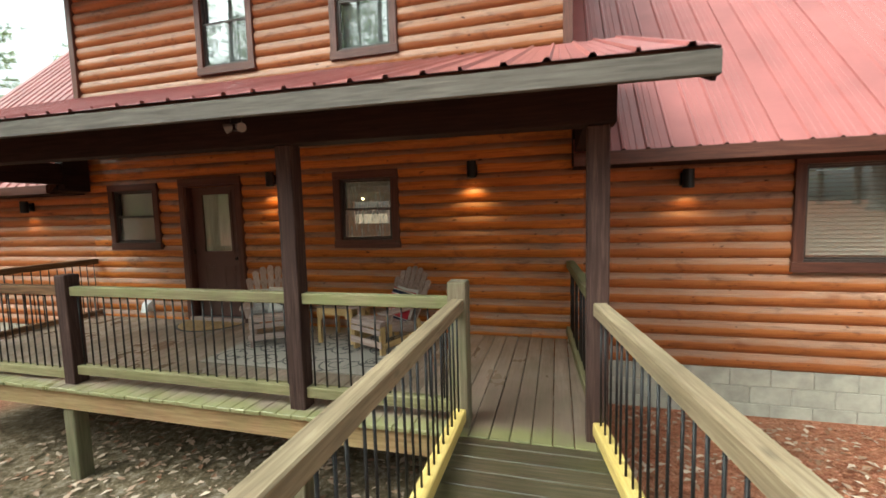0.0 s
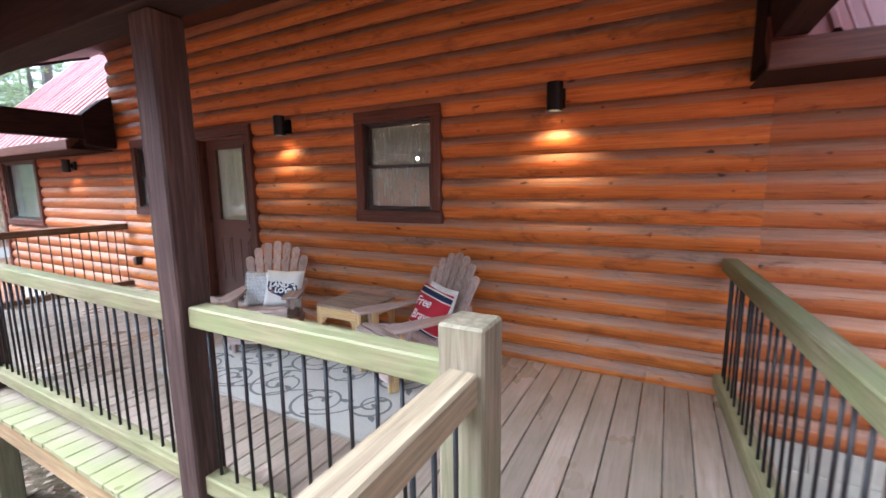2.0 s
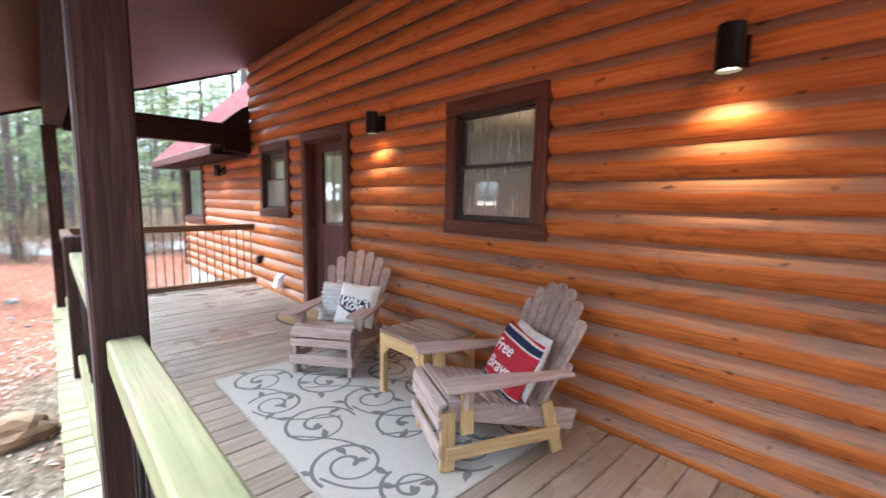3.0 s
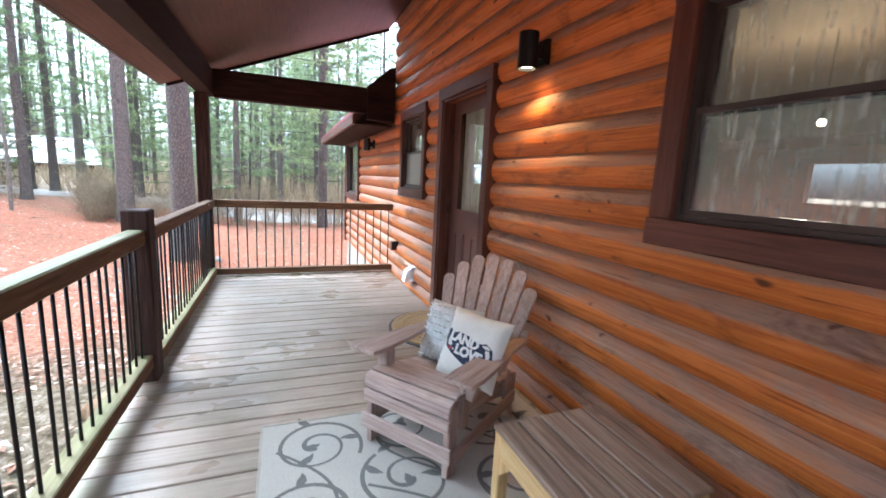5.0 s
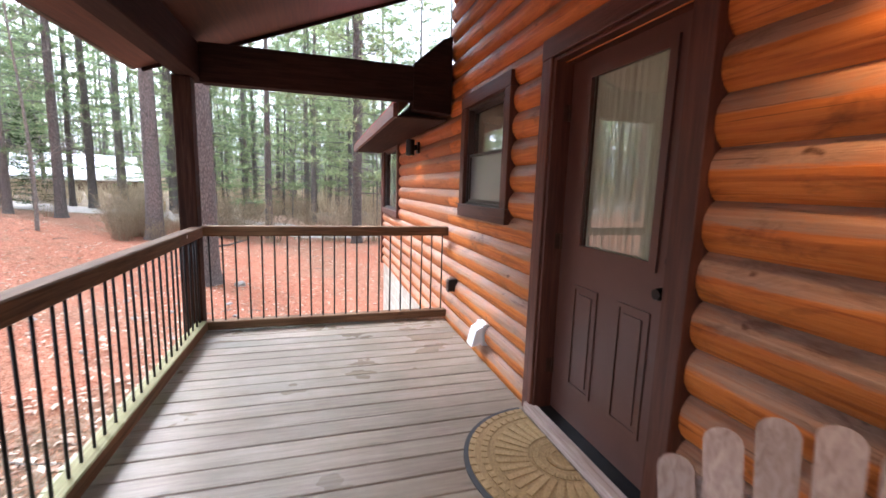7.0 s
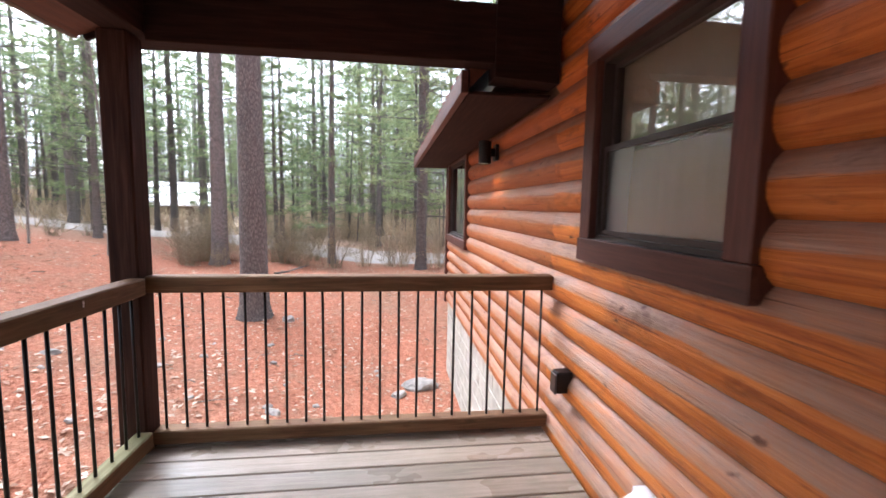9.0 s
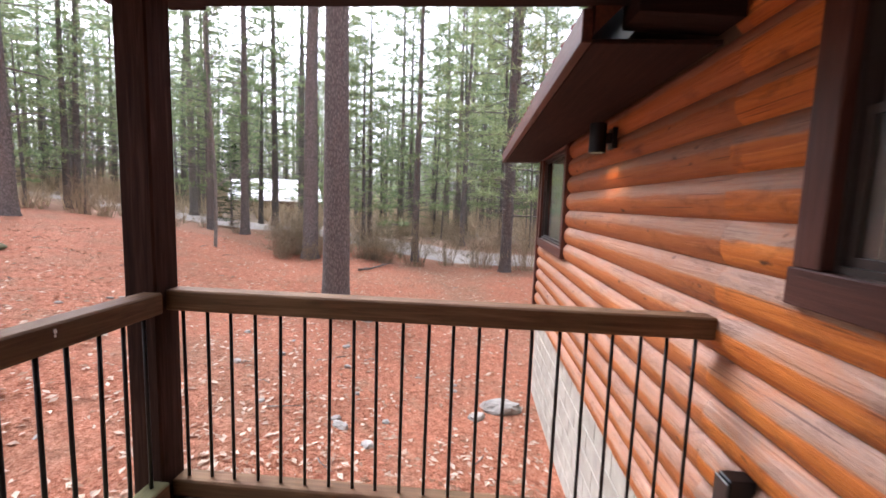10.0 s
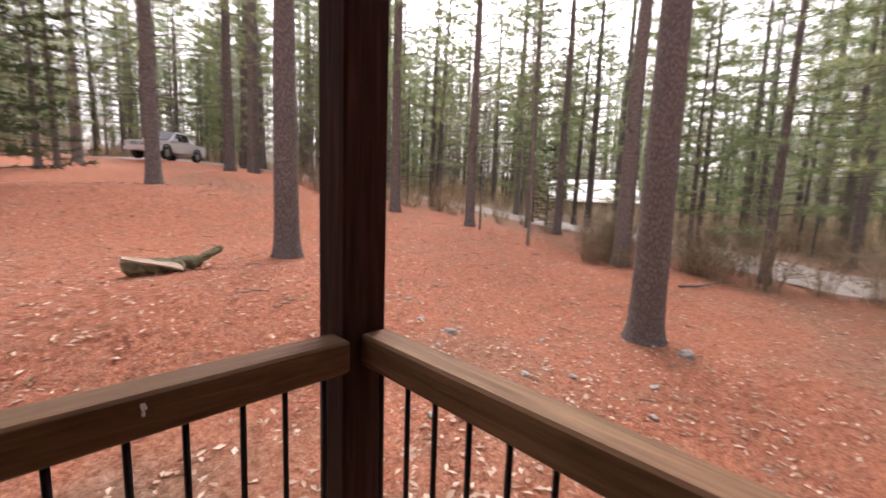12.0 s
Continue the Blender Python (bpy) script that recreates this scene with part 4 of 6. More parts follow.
room_light.location = (0, 0, -0.06)

# small fittings on the wall
vent = thing("dryer_vent", "white plastic vent hood low on the log wall", "vent", (-6.03, WALL_Y, 0.19))
vent.scale = (0.85, 0.85, 0.85)
bm = bmesh.new()
pts = [(0.0, 0.10), (0.0, -0.07), (-0.11, -0.10), (-0.07, 0.06)]
a = [bm.verts.new((-0.075, y, z)) for y, z in pts]
b = [bm.verts.new((0.075, y, z)) for y, z in pts]
bm.faces.new(a)
bm.faces.new(b[::-1])
for i in range(4):
    j = (i + 1) % 4
    if i != 1:
        bm.faces.new((a[i], b[i], b[j], a[j]))
bmesh.ops.recalc_face_normals(bm, faces=bm.faces)
part("hood", bm, WHITE, vent)
bm = bmesh.new()
box(bm, -0.085, 0.085, -0.004, 0.06, -0.09, 0.115)
part("flange", bm, WHITE, vent)
outlet = thing("outlet_cover", "dark weatherproof outlet box on the log wall", "outlet", (-6.80, WALL_Y - 0.02, 0.42))
lumber("box", -0.035, 0.035, -0.03, 0.06, -0.06, 0.06, LAMP_BLACK, outlet)
lumber("lid", -0.04, 0.04, -0.04, -0.0305, -0.066, 0.05, SASH, outlet)


# ---- adirondack chairs ----
def board(name, parent, mat, size, m, bevel=0.005):
    sx, sy, sz = size
    long_axis = "xyz"[max(range(3), key=lambda k: size[k])]
    mat = CHAIR_G[long_axis] if mat == CHAIR else NEW_G[long_axis] if mat == CHAIR_NEW else mat
    return lumber(name, -sx / 2, sx / 2, -sy / 2, sy / 2, -sz / 2, sz / 2, mat, parent, bevel=bevel, m=m)


def fan_slat(parent, x_bot, x_top, w_bot, w_top, length, m):
    """A back slat, wider and rounded at its top."""
    n = 7
    th = 0.019
    pts = [(x_bot - w_bot / 2, 0.0), (x_bot + w_bot / 2, 0.0), (x_top + w_top / 2, length - w_top * 0.42)]
    for i in range(1, n):
        a = math.pi * i / n
        pts.append((x_top + w_top / 2 * math.cos(a), length - w_top * 0.42 + w_top * 0.42 * math.sin(a)))
    pts.append((x_top - w_top / 2, length - w_top * 0.42))
    bm = bmesh.new()
    a = [bm.verts.new((x, 0, z)) for x, z in pts]
    b = [bm.verts.new((x, th, z)) for x, z in pts]
    bm.faces.new(a)
    bm.faces.new(b[::-1])
    for i in range(len(pts)):
        j = (i + 1) % len(pts)
        bm.faces.new((a[i], b[i], b[j], a[j]))
    bmesh.ops.recalc_face_normals(bm, faces=bm.faces)
    bmesh.ops.transform(bm, matrix=m, verts=bm.verts)
    return part("back_slat", bm, CHAIR_G["z"], parent)


def adirondack(at, rz, label, leg_mat, low_back=0.0, size=0.92):
    """Local: the sitter looks along -y; the front legs stand at y = 0."""
    c = thing("adirondack_chair", label, "chair", at, rz, "porch chairs")
    c.scale = (size, size, size)
    W = 0.50
    for sx in (-1, 1):
        x = sx * W / 2
        board("front_leg", c, leg_mat, (0.035, 0.085, 0.345), pose(x, -0.055, 0.1725))
        board("arm_post", c, leg_mat, (0.033, 0.075, 0.30), pose(x + sx * 0.004, 0.06, 0.353))
        # long side rail from the front down to the rear foot
        L = 0.86
        board("side_rail", c, CHAIR, (0.025, L, 0.13), pose(x - sx * 0.031, 0.372, 0.255, -13))
        board("rear_leg", c, leg_mat, (0.033, 0.075, 0.34), pose(x, 0.61, 0.155, 16))
        board("stretcher", c, leg_mat, (0.022, 0.72, 0.075), pose(x + sx * 0.03, 0.29, 0.125, 2))
        # arm, broad in front and tapering to the back
        bm = bmesh.new()
        pts = [(-0.075, -0.10), (0.075, -0.10), (0.085, 0.0), (0.075, 0.22), (0.045, 0.45), (0.035, 0.70), (-0.03, 0.70), (-0.045, 0.45), (-0.075, 0.22), (-0.085, 0.0)]
        lo = [bm.verts.new((x + sx * 0.05 + sx * px, py, 0.505 - py * 0.02)) for px, py in pts]
        hi = [bm.verts.new((x + sx * 0.05 + sx * px, py, 0.53 - py * 0.02)) for px, py in pts]
        bm.faces.new(lo)
        bm.faces.new(hi)
        for i in range(len(pts)):
            j = (i + 1) % len(pts)
            bm.faces.new((lo[i], lo[j], hi[j], hi[i]))
        bmesh.ops.recalc_face_normals(bm, faces=bm.faces)
        bmesh.ops.bevel(bm, geom=list(bm.edges), offset=0.003, segments=1, affect="EDGES")
        part("arm", bm, CHAIR_G["y"], c)
        board("arm_bracket", c, CHAIR, (0.06, 0.035, 0.13), pose(x + sx * 0.045, 0.05, 0.436, 0, sx * 12))
    board("front_apron", c, CHAIR, (W + 0.05, 0.022, 0.065), pose(0, -0.109, 0.285))
    board("front_apron", c, CHAIR, (W + 0.05, 0.022, 0.05), pose(0, -0.106, 0.358, -12))
    board("front_stretcher", c, CHAIR, (W + 0.08, 0.022, 0.085), pose(0, -0.109, 0.135))
    # seat of cross slats, dropping to the back
    for i in range(11):
        y = -0.088 + i * 0.060
        z = 0.405 - 0.22 * max(y, -0.02) - (0.016 if i == 0 else 0)
        board("seat_slat", c, CHAIR, (W + 0.05, 0.05, 0.02), pose(0, y, z, -13 if i > 1 else (24, 4)[i]))
    # fan back
    lean = 22 + low_back
    base = pose(0, 0.52, 0.24, -lean)
    n = 7
    for i in range(n):
        u = (i - (n - 1) / 2) / ((n - 1) / 2)
        ln = 0.80 - 0.17 * u * u
        m = base @ pose(u * 0.20, 0, 0, 0, u * 9.5, 0)
        fan_slat(c, 0, 0, 0.052, 0.086, ln, m)
    board("back_brace", c, CHAIR, (0.46, 0.022, 0.07), base @ pose(0, 0.032, 0.10))
    board("back_brace", c, CHAIR, (0.66, 0.022, 0.06), base @ pose(0, 0.032, 0.33))
    board("back_brace", c, CHAIR, (0.52, 0.022, 0.05), base @ pose(0, 0.032, 0.56))
    return c


C1 = adirondack((-3.04, 4.15, 0.012), 35.9, "weathered grey-brown fan-back adirondack chair with two pillows", CHAIR)
C2 = adirondack((-1.675, 4.14, 0.012), -25.0, "weathered adirondack chair with fresh yellow legs and a red pillow", CHAIR_NEW)

# ---- side table ----
TABLE_TOP = wood("brown_table_slats", (0.15, 0.098, 0.066), (0.27, 0.19, 0.138), (0.37, 0.28, 0.21), "x", rough=0.75, knots=0.4, grain=2.4, per=0.12)
tb = thing("side_table", "square wooden side table with pale legs", "table", (-2.23, 4.51, 0.012))
for i in range(5):
    board("top_slat", tb, TABLE_TOP, (0.50, 0.091, 0.022), pose(0, -0.2 + i * 0.1, 0.452))
for sx in (-1, 1):
    for sy in (-1, 1):
        board("leg", tb, CHAIR_NEW, (0.045, 0.045, 0.44), pose(sx * 0.22, sy * 0.22, 0.22))
    board("apron", tb, CHAIR_NEW, (0.022, 0.40, 0.085), pose(sx * 0.232, 0, 0.397))
    board("apron", tb, CHAIR_NEW, (0.40, 0.022, 0.085), pose(0, sx * 0.232, 0.397))
    for sy in (-1, 1):
        for k in (0, 1):
            bm = bmesh.new()
            tri = [(0.0, 0.0), (0.07, 0.0), (0.0, -0.07)]
            lo = [bm.verts.new((u, -0.01, w)) for u, w in tri]
            hi = [bm.verts.new((u, 0.01, w)) for u, w in tri]
            bm.faces.new(lo)
            bm.faces.new(hi[::-1])
            for i in range(3):
                j = (i + 1) % 3
                bm.faces.new((lo[i], hi[i], hi[j], lo[j]))
            bmesh.ops.recalc_face_normals(bm, faces=bm.faces)
            m = (pose(sx * 0.197, sy * 0.232, 0.354) @ Matrix.Diagonal((-sx, 1, 1, 1))) if k == 0 else (pose(sx * 0.232, sy * 0.197, 0.354, 0, 0, 90) @ Matrix.Diagonal((-sy, 1, 1, 1)))
            bmesh.ops.transform(bm, matrix=m, verts=bm.verts)
            part("corner_brace", bm, CHAIR_NEW, tb)


# ---- pillows ----
def pillow_mesh(w, h, t, n=18):
    """A stuffed square cushion, front towards -y, pinched at the corners."""
    verts, faces = [], []
    for side in (-1, 1):
        for j in range(n + 1):
            for i in range(n + 1):
                u, v = 2 * i / n - 1, 2 * j / n - 1
                pin = 1 - 0.07 * (1 - abs(u)) ** 1.0 * abs(v) ** 4 - 0.0
                pin2 = 1 - 0.07 * (1 - abs(v)) ** 1.0 * abs(u) ** 4
                puff = (max(0, 1 - u ** 4) * max(0, 1 - v ** 4)) ** 0.55
                verts.append((u * w / 2 * pin2, side * t / 2 * puff, v * h / 2 * pin))
    k = (n + 1) ** 2
    for s in (0, 1):
        for j in range(n):
            for i in range(n):
                a = s * k + j * (n + 1) + i
                q = (a, a + 1, a + n + 2, a + n + 1)
                faces.append(q if s == 0 else q[::-1])
    return verts, faces


def cloth(name, build):
    m, nt, bsdf = mat_nodes(name, 0.9, 0, 0.2)
    tc = nt.nodes.new("ShaderNodeTexCoord")
    col = build(nt, tc.outputs["Object"])
    weave = noise_tex(nt, tc.outputs["Object"], 260, 2)
    col = mix(nt, 1.0, col, ramp(nt, weave, [(0.3, (0.86,) * 3), (0.7, (1.05,) * 3)]), "MULTIPLY")
    nt.links.new(col, bsdf.inputs["Base Color"])
    bump(nt, bsdf, weave, 0.25, 0.002)
    return m


def bands(nt, vec, axis, stops):
    s = nt.nodes.new("ShaderNodeSeparateXYZ")
    nt.links.new(vec, s.inputs[0])
    mr = nt.nodes.new("ShaderNodeMapRange")
    mr.inputs[1].default_value, mr.inputs[2].default_value = -0.23, 0.23
    nt.links.new(s.outputs[axis], mr.inputs[0])
    r = nt.nodes.new("ShaderNodeValToRGB")
    r.color_ramp.interpolation = "CONSTANT"
    while len(r.color_ramp.elements) < len(stops):
        r.color_ramp.elements.new(0.5)
    for e, (p, c) in zip(r.color_ramp.elements, stops):
        e.position, e.color = p, (*c, 1)
    nt.links.new(mr.outputs[0], r.inputs[0])
    return r.outputs[0]


NAVY, REDC, CREAM = (0.018, 0.026, 0.065), (0.36, 0.022, 0.035), (0.66, 0.63, 0.56)
P_CREAM = cloth("cream_pillow_cloth", lambda nt, v: ramp(nt, noise_tex(nt, v, 9, 4), [(0.3, (0.68, 0.66, 0.60)), (0.7, (0.78, 0.76, 0.70))]))
P_KNIT = cloth("grey_knit_cloth", lambda nt, v: ramp(nt, noise_tex(nt, v, 20, 4), [(0.3, (0.46, 0.46, 0.45)), (0.7, (0.66, 0.66, 0.64))]))
P_RED = cloth("red_striped_cloth", lambda nt, v: bands(nt, v, 2, [(0.0, NAVY), (0.08, CREAM), (0.10, NAVY), (0.17, CREAM), (0.19, REDC), (0.74, CREAM), (0.76, NAVY), (0.85, CREAM), (0.875, REDC), (0.96, NAVY)]))
INK_NAVY = plain("navy_print", (0.022, 0.03, 0.06), 0.85, 0, 0.2, 60)
INK_WHITE = plain("white_print", (0.72, 0.70, 0.66), 0.85, 0, 0.1, 60)


def lettering(parent, text, size, at, mat, depth=0.001, tilt=0.0, shear=0.0, sx=1.0, name="lettering", bold=0.0):
    cu = bpy.data.curves.new("lettering", "FONT")
    cu.body, cu.size, cu.extrude, cu.align_x, cu.align_y, cu.shear, cu.offset = text, size, depth, "CENTER", "CENTER", shear, bold
    tmp = new("lettering_source", cu)
    dg = bpy.context.evaluated_depsgraph_get()
    me = bpy.data.meshes.new_from_object(tmp.evaluated_get(dg))
    bpy.data.objects.remove(tmp)
    me.materials.clear()
    me.materials.append(mat)
    ob = new(name, me)
    ob.parent = parent
    ob.matrix_basis = pose(*at, 90, 0, 0) @ pose(0, 0, 0, 0, 0, tilt) @ Matrix.Diagonal((sx, 1, 1, 1))
    return ob


def pillow(label, m, w, h, t, mat):
    p = new("pillow")
    p.empty_display_size = 0.1
    p.matrix_world = m
    tagged(p, label, "pillow", "porch pillows")
    v, f = pillow_mesh(w, h, t)
    raw("cushion", v, f, mat, p, smooth=True)
    return p


def chair_pose(c, x, y, z, lean, turn=0, tilt=0):
    return pose(*c.location, 0, 0, math.degrees(c.rotation_euler.z)) @ pose(x, y, z, -lean, 0, turn) @ pose(0, 0, 0, 0, tilt, 0)


knit = pillow("grey chunky-knit pillow on the weathered chair", chair_pose(C1, -0.075, 0.41, 0.465, 20, -6, 0), 0.37, 0.35, 0.13, P_KNIT)
# rows of looped knots on its face
kv, kf = [], []
rngk = random.Random(4)
for r in range(9):
    for q in range(11):
        cx, cz = -0.165 + q * 0.033 + (0.016 if r % 2 else 0), -0.15 + r * 0.037
        u, v = cx / 0.185, cz / 0.175
        if abs(u) > 0.93 or abs(v) > 0.93:
            continue
        cy = -0.065 * ((1 - u ** 4) * (1 - v ** 4)) ** 0.55 - 0.002
        o = len(kv)
        for dx, dy, dz in ((-0.013, 0, 0), (0.013, 0, 0), (0, -0.011, 0), (0, 0, 0.007), (0, 0, -0.007), (0, 0.008, 0)):
            kv.append((cx + dx, cy + dy, cz + dz + rngk.uniform(-0.003, 0.003)))
        kf += [(o, o + 2, o + 3), (o + 2, o + 1, o + 3), (o, o + 4, o + 2), (o + 2, o + 4, o + 1), (o, o + 3, o + 5), (o + 3, o + 1, o + 5), (o, o + 5, o + 4), (o + 5, o + 1, o + 4)]
raw("knit_texture", kv, kf, plain("pale_yarn", (0.72, 0.72, 0.70), 0.9, 0, 0.1, 40), knit, smooth=True)["kind"] = "stuff"
tv, tf = [], []
for k in range(60):
    z = -0.165 + 0.33 * (k // 2) / 30
    s = -1 if k % 2 else 1
    o = len(tv)
    tv += [(s * 0.182, 0.004, z), (s * 0.182, -0.004, z + 0.008), (s * 0.198, rngk.uniform(-0.01, 0.01), z + rngk.uniform(-0.006, 0.01))]
    tf.append((o, o + 1, o + 2))
raw("fringe", tv, tf, P_KNIT, knit)["kind"] = "stuff"

def conform(ob, w, h, t, off):
    """Lays a flat print onto the cushion's swelling face."""
    me, m = ob.data, ob.matrix_basis.copy()
    y0 = min((m @ v.co).y for v in me.vertices)
    for v in me.vertices:
        q = m @ v.co
        u, k = q.x / (w / 2), q.z / (h / 2)
        puff = (max(0, 1 - u ** 4) * max(0, 1 - k ** 4)) ** 0.55
        q.y = -t / 2 * puff - off + (q.y - y0)
        v.co = q
    ob.matrix_basis = Matrix()


LW, LT = 0.36, 0.12
land = pillow("cream pillow printed with a navy patch and white lettering", chair_pose(C1, 0.15, 0.27, 0.49, 24, -4, 3), LW, LW, LT, P_CREAM)
outline = [(-0.125, 0.055), (-0.06, 0.05), (0.0, 0.045), (0.06, 0.03), (0.085, 0.04), (0.12, 0.02), (0.13, -0.02), (0.09, -0.035), (0.075, -0.07), (0.05, -0.075), (0.03, -0.065), (0.01, -0.085), (-0.03, -0.07), (-0.08, -0.05), (-0.115, -0.03), (-0.13, 0.01)]
pv, pf = [(0.0, 0.0, -0.005)], []
for ring in (0.33, 0.66, 1.0):
    for a, b in outline:
        pv.append((a * ring * 1.12, 0.0, b * ring * 1.12))
n = len(outline)
for i in range(n):
    j = (i + 1) % n
    pf.append((0, 1 + i, 1 + j))
    for k in (0, 1):
        pf.append((1 + k * n + i, 1 + (k + 1) * n + i, 1 + (k + 1) * n + j, 1 + k * n + j))
patch = raw("printed_patch", pv, pf, INK_NAVY, land, "navy printed patch")
conform(patch, LW, LW, LT, 0.0012)
for txt, size, at, tilt in (("LAND", 0.066, (-0.03, -0.06, 0.024), 3), ("LOVE", 0.066, (0.012, -0.06, -0.034), 3)):
    conform(lettering(land, txt, size, at, INK_WHITE, 0.0008, -tilt, bold=0.0035), LW, LW, LT, 0.003)
bar = raw("print_bar", [(-0.122, 0, -0.028), (-0.085, 0, -0.03), (-0.08, 0, -0.045), (-0.112, 0, -0.04)], [(0, 1, 2, 3)], plain("red_print", (0.30, 0.03, 0.04), 0.85), land, "small red printed bar")
conform(bar, LW, LW, LT, 0.0022)

RW2, RT2 = 0.38, 0.12
red = pillow("red and navy striped pillow with white script", chair_pose(C2, 0.06, 0.40, 0.47, 24, 4, 8), RW2, RW2, RT2, P_RED)
for txt, at in (("Free", (-0.06, -0.06, 0.05)), ("Brave", (-0.03, -0.06, -0.06))):
    conform(lettering(red, txt, 0.105, at, INK_WHITE, 0.0008, 6, shear=0.35, bold=0.001), RW2, RW2, RT2, 0.0015)
backp = pillow("pale grey pillow behind the red one", chair_pose(C2, 0.07, 0.46, 0.49, 22, 0, 4), 0.37, 0.37, 0.10, P_KNIT)


# ---- rug with scrolls ----
RUG_BASE = plain("sand_rug", (0.358, 0.326, 0.280), 0.95, 0, 0.14, 160, 0.4)
RUG_INK = plain("grey_rug_pattern", (0.12, 0.115, 0.105), 0.95, 0, 0.2, 160, 0.3)
rug = thing("area_rug", "sand-coloured outdoor rug with dark grey scrolls", "rug", (-2.39, 4.19, 0.0))
RW, RH = 2.13, 1.52
bm = bmesh.new()
box(bm, -RW / 2, RW / 2, -RH / 2, RH / 2, 0.002, 0.010)
part("rug_field", bm, RUG_BASE, rug)
bm = bmesh.new()
for a in ((-RW / 2 - 0.006, -RW / 2 + 0.006, -RH / 2 - 0.006, RH / 2 + 0.006), (RW / 2 - 0.006, RW / 2 + 0.006, -RH / 2 - 0.006, RH / 2 + 0.006),
          (-RW / 2 + 0.006, RW / 2 - 0.006, -RH / 2 - 0.006, -RH / 2 + 0.006), (-RW / 2 + 0.006, RW / 2 - 0.006, RH / 2 - 0.006, RH / 2 + 0.006)):
    box(bm, *a, 0.001, 0.012)
part("binding", bm, plain("rug_binding", (0.30, 0.27, 0.22), 0.9), rug)


def ribbon(pts, widths, z, verts, faces):
    o = len(verts)
    for i, (x, y) in enumerate(pts):
        x0, y0 = pts[max(0, i - 1)]
        x1, y1 = pts[min(len(pts) - 1, i + 1)]
        dx, dy = x1 - x0, y1 - y0
        d = math.hypot(dx, dy) or 1
        nx, ny = -dy / d * widths[i] / 2, dx / d * widths[i] / 2
        verts += [(x + nx, y + ny, z), (x - nx, y - ny, z)]
    for i in range(len(pts) - 1):
        a = o + 2 * i
        faces.append((a, a + 2, a + 3, a + 1))


def scroll(cx, cy, r, a0, turns, hand, verts, faces, z):
    """A spiral tendril with a leafy curl at its heart and small leaves outside."""
    n = int(26 * turns) + 10
    pts, wd = [], []
    for i in range(n + 1):
        t = i / n
        a = a0 + hand * turns * 2 * math.pi * t
        q = r * (1 - t) ** 0.75 + 0.014
        pts.append((cx + q * math.cos(a), cy + q * math.sin(a)))
        wd.append(0.018 + 0.004 * math.sin(t * 9) + (0.014 * max(0, t - 0.82) / 0.18))
    ribbon([p for p in pts], wd, z, verts, faces)
    for t, s in ((0.06, 1), (0.2, -1), (0.42, 1), (0.9, 1)):
        i = int(t * n)
        px, py = pts[i]
        j = min(n, i + 1)
        d = math.atan2(pts[j][1] - py, pts[j][0] - px) + s * 0.7
        L = 0.10 * (r / 0.2) ** 0.6 * (0.7 if t > 0.8 else 1)
        lp = [(px + L * u * math.cos(d + s * 0.5 * u), py + L * u * math.sin(d + s * 0.5 * u)) for u in (0, 0.25, 0.5, 0.75, 1)]
        ribbon(lp, [0.008, 0.036, 0.044, 0.026, 0.002], z + 0.0004, verts, faces)


sv, sf = [], []
rngr = random.Random(21)
grid = [(-0.82, -0.50, .21, 1), (-0.38, -0.56, .17, -1), (0.05, -0.47, .22, 1), (0.52, -0.53, .19, -1), (0.88, -0.40, .15, 1),
        (-0.86, -0.05, .16, -1), (-0.48, -0.12, .21, 1), (-0.02, -0.02, .19, -1), (0.40, -0.06, .21, 1), (0.83, 0.02, .19, -1),
        (-0.80, 0.42, .22, 1), (-0.34, 0.36, .19, -1), (0.12, 0.44, .22, 1), (0.55, 0.40, .17, -1), (0.90, 0.46, .14, 1), (-0.55, 0.62, .11, -1), (0.34, 0.66, .09, 1)]
for i, (cx, cy, r, hd) in enumerate(grid):
    scroll(cx, cy, r, rngr.uniform(0, 6.28), rngr.uniform(1.5, 1.9), hd, sv, sf, 0.0108 + 0.0002 * (i % 5))
for i in range(len(grid) - 1):
    (x0, y0, r0, h0), (x1, y1, r1, h1) = grid[i], grid[i + 1]
    if math.hypot(x1 - x0, y1 - y0) < 0.62:
        pts = [(x0 + (x1 - x0) * t + 0.11 * h0 * math.sin(t * math.pi) * (y0 - y1) / 0.5, y0 - r0 * 0.8 * (1 - t) + (y1 - y0 + r1 * 0.8) * t - 0.02 + 0.08 * math.sin(t * math.pi) * h0) for t in [k / 14 for k in range(15)]]
        pts = [(min(1.05, max(-1.05, a)), min(0.75, max(-0.75, b))) for a, b in pts]
        ribbon(pts, [0.016] * 15, 0.0112, sv, sf)
raw("scroll_pattern", sv, sf, RUG_INK, rug, "dark grey scrolling vine pattern")

# ---- half-round door mat ----
mat_t = thing("door_mat", "tan half-round coir door mat with a sunburst relief", "door mat", (-4.66, 4.94, 0.0))
COIR = plain("coir", (0.33, 0.22, 0.10), 0.95, 0, 0.3, 120, 0.8)
RUBBER = plain("dark_rubber", (0.05, 0.05, 0.055), 0.7, 0, 0.1, 30)


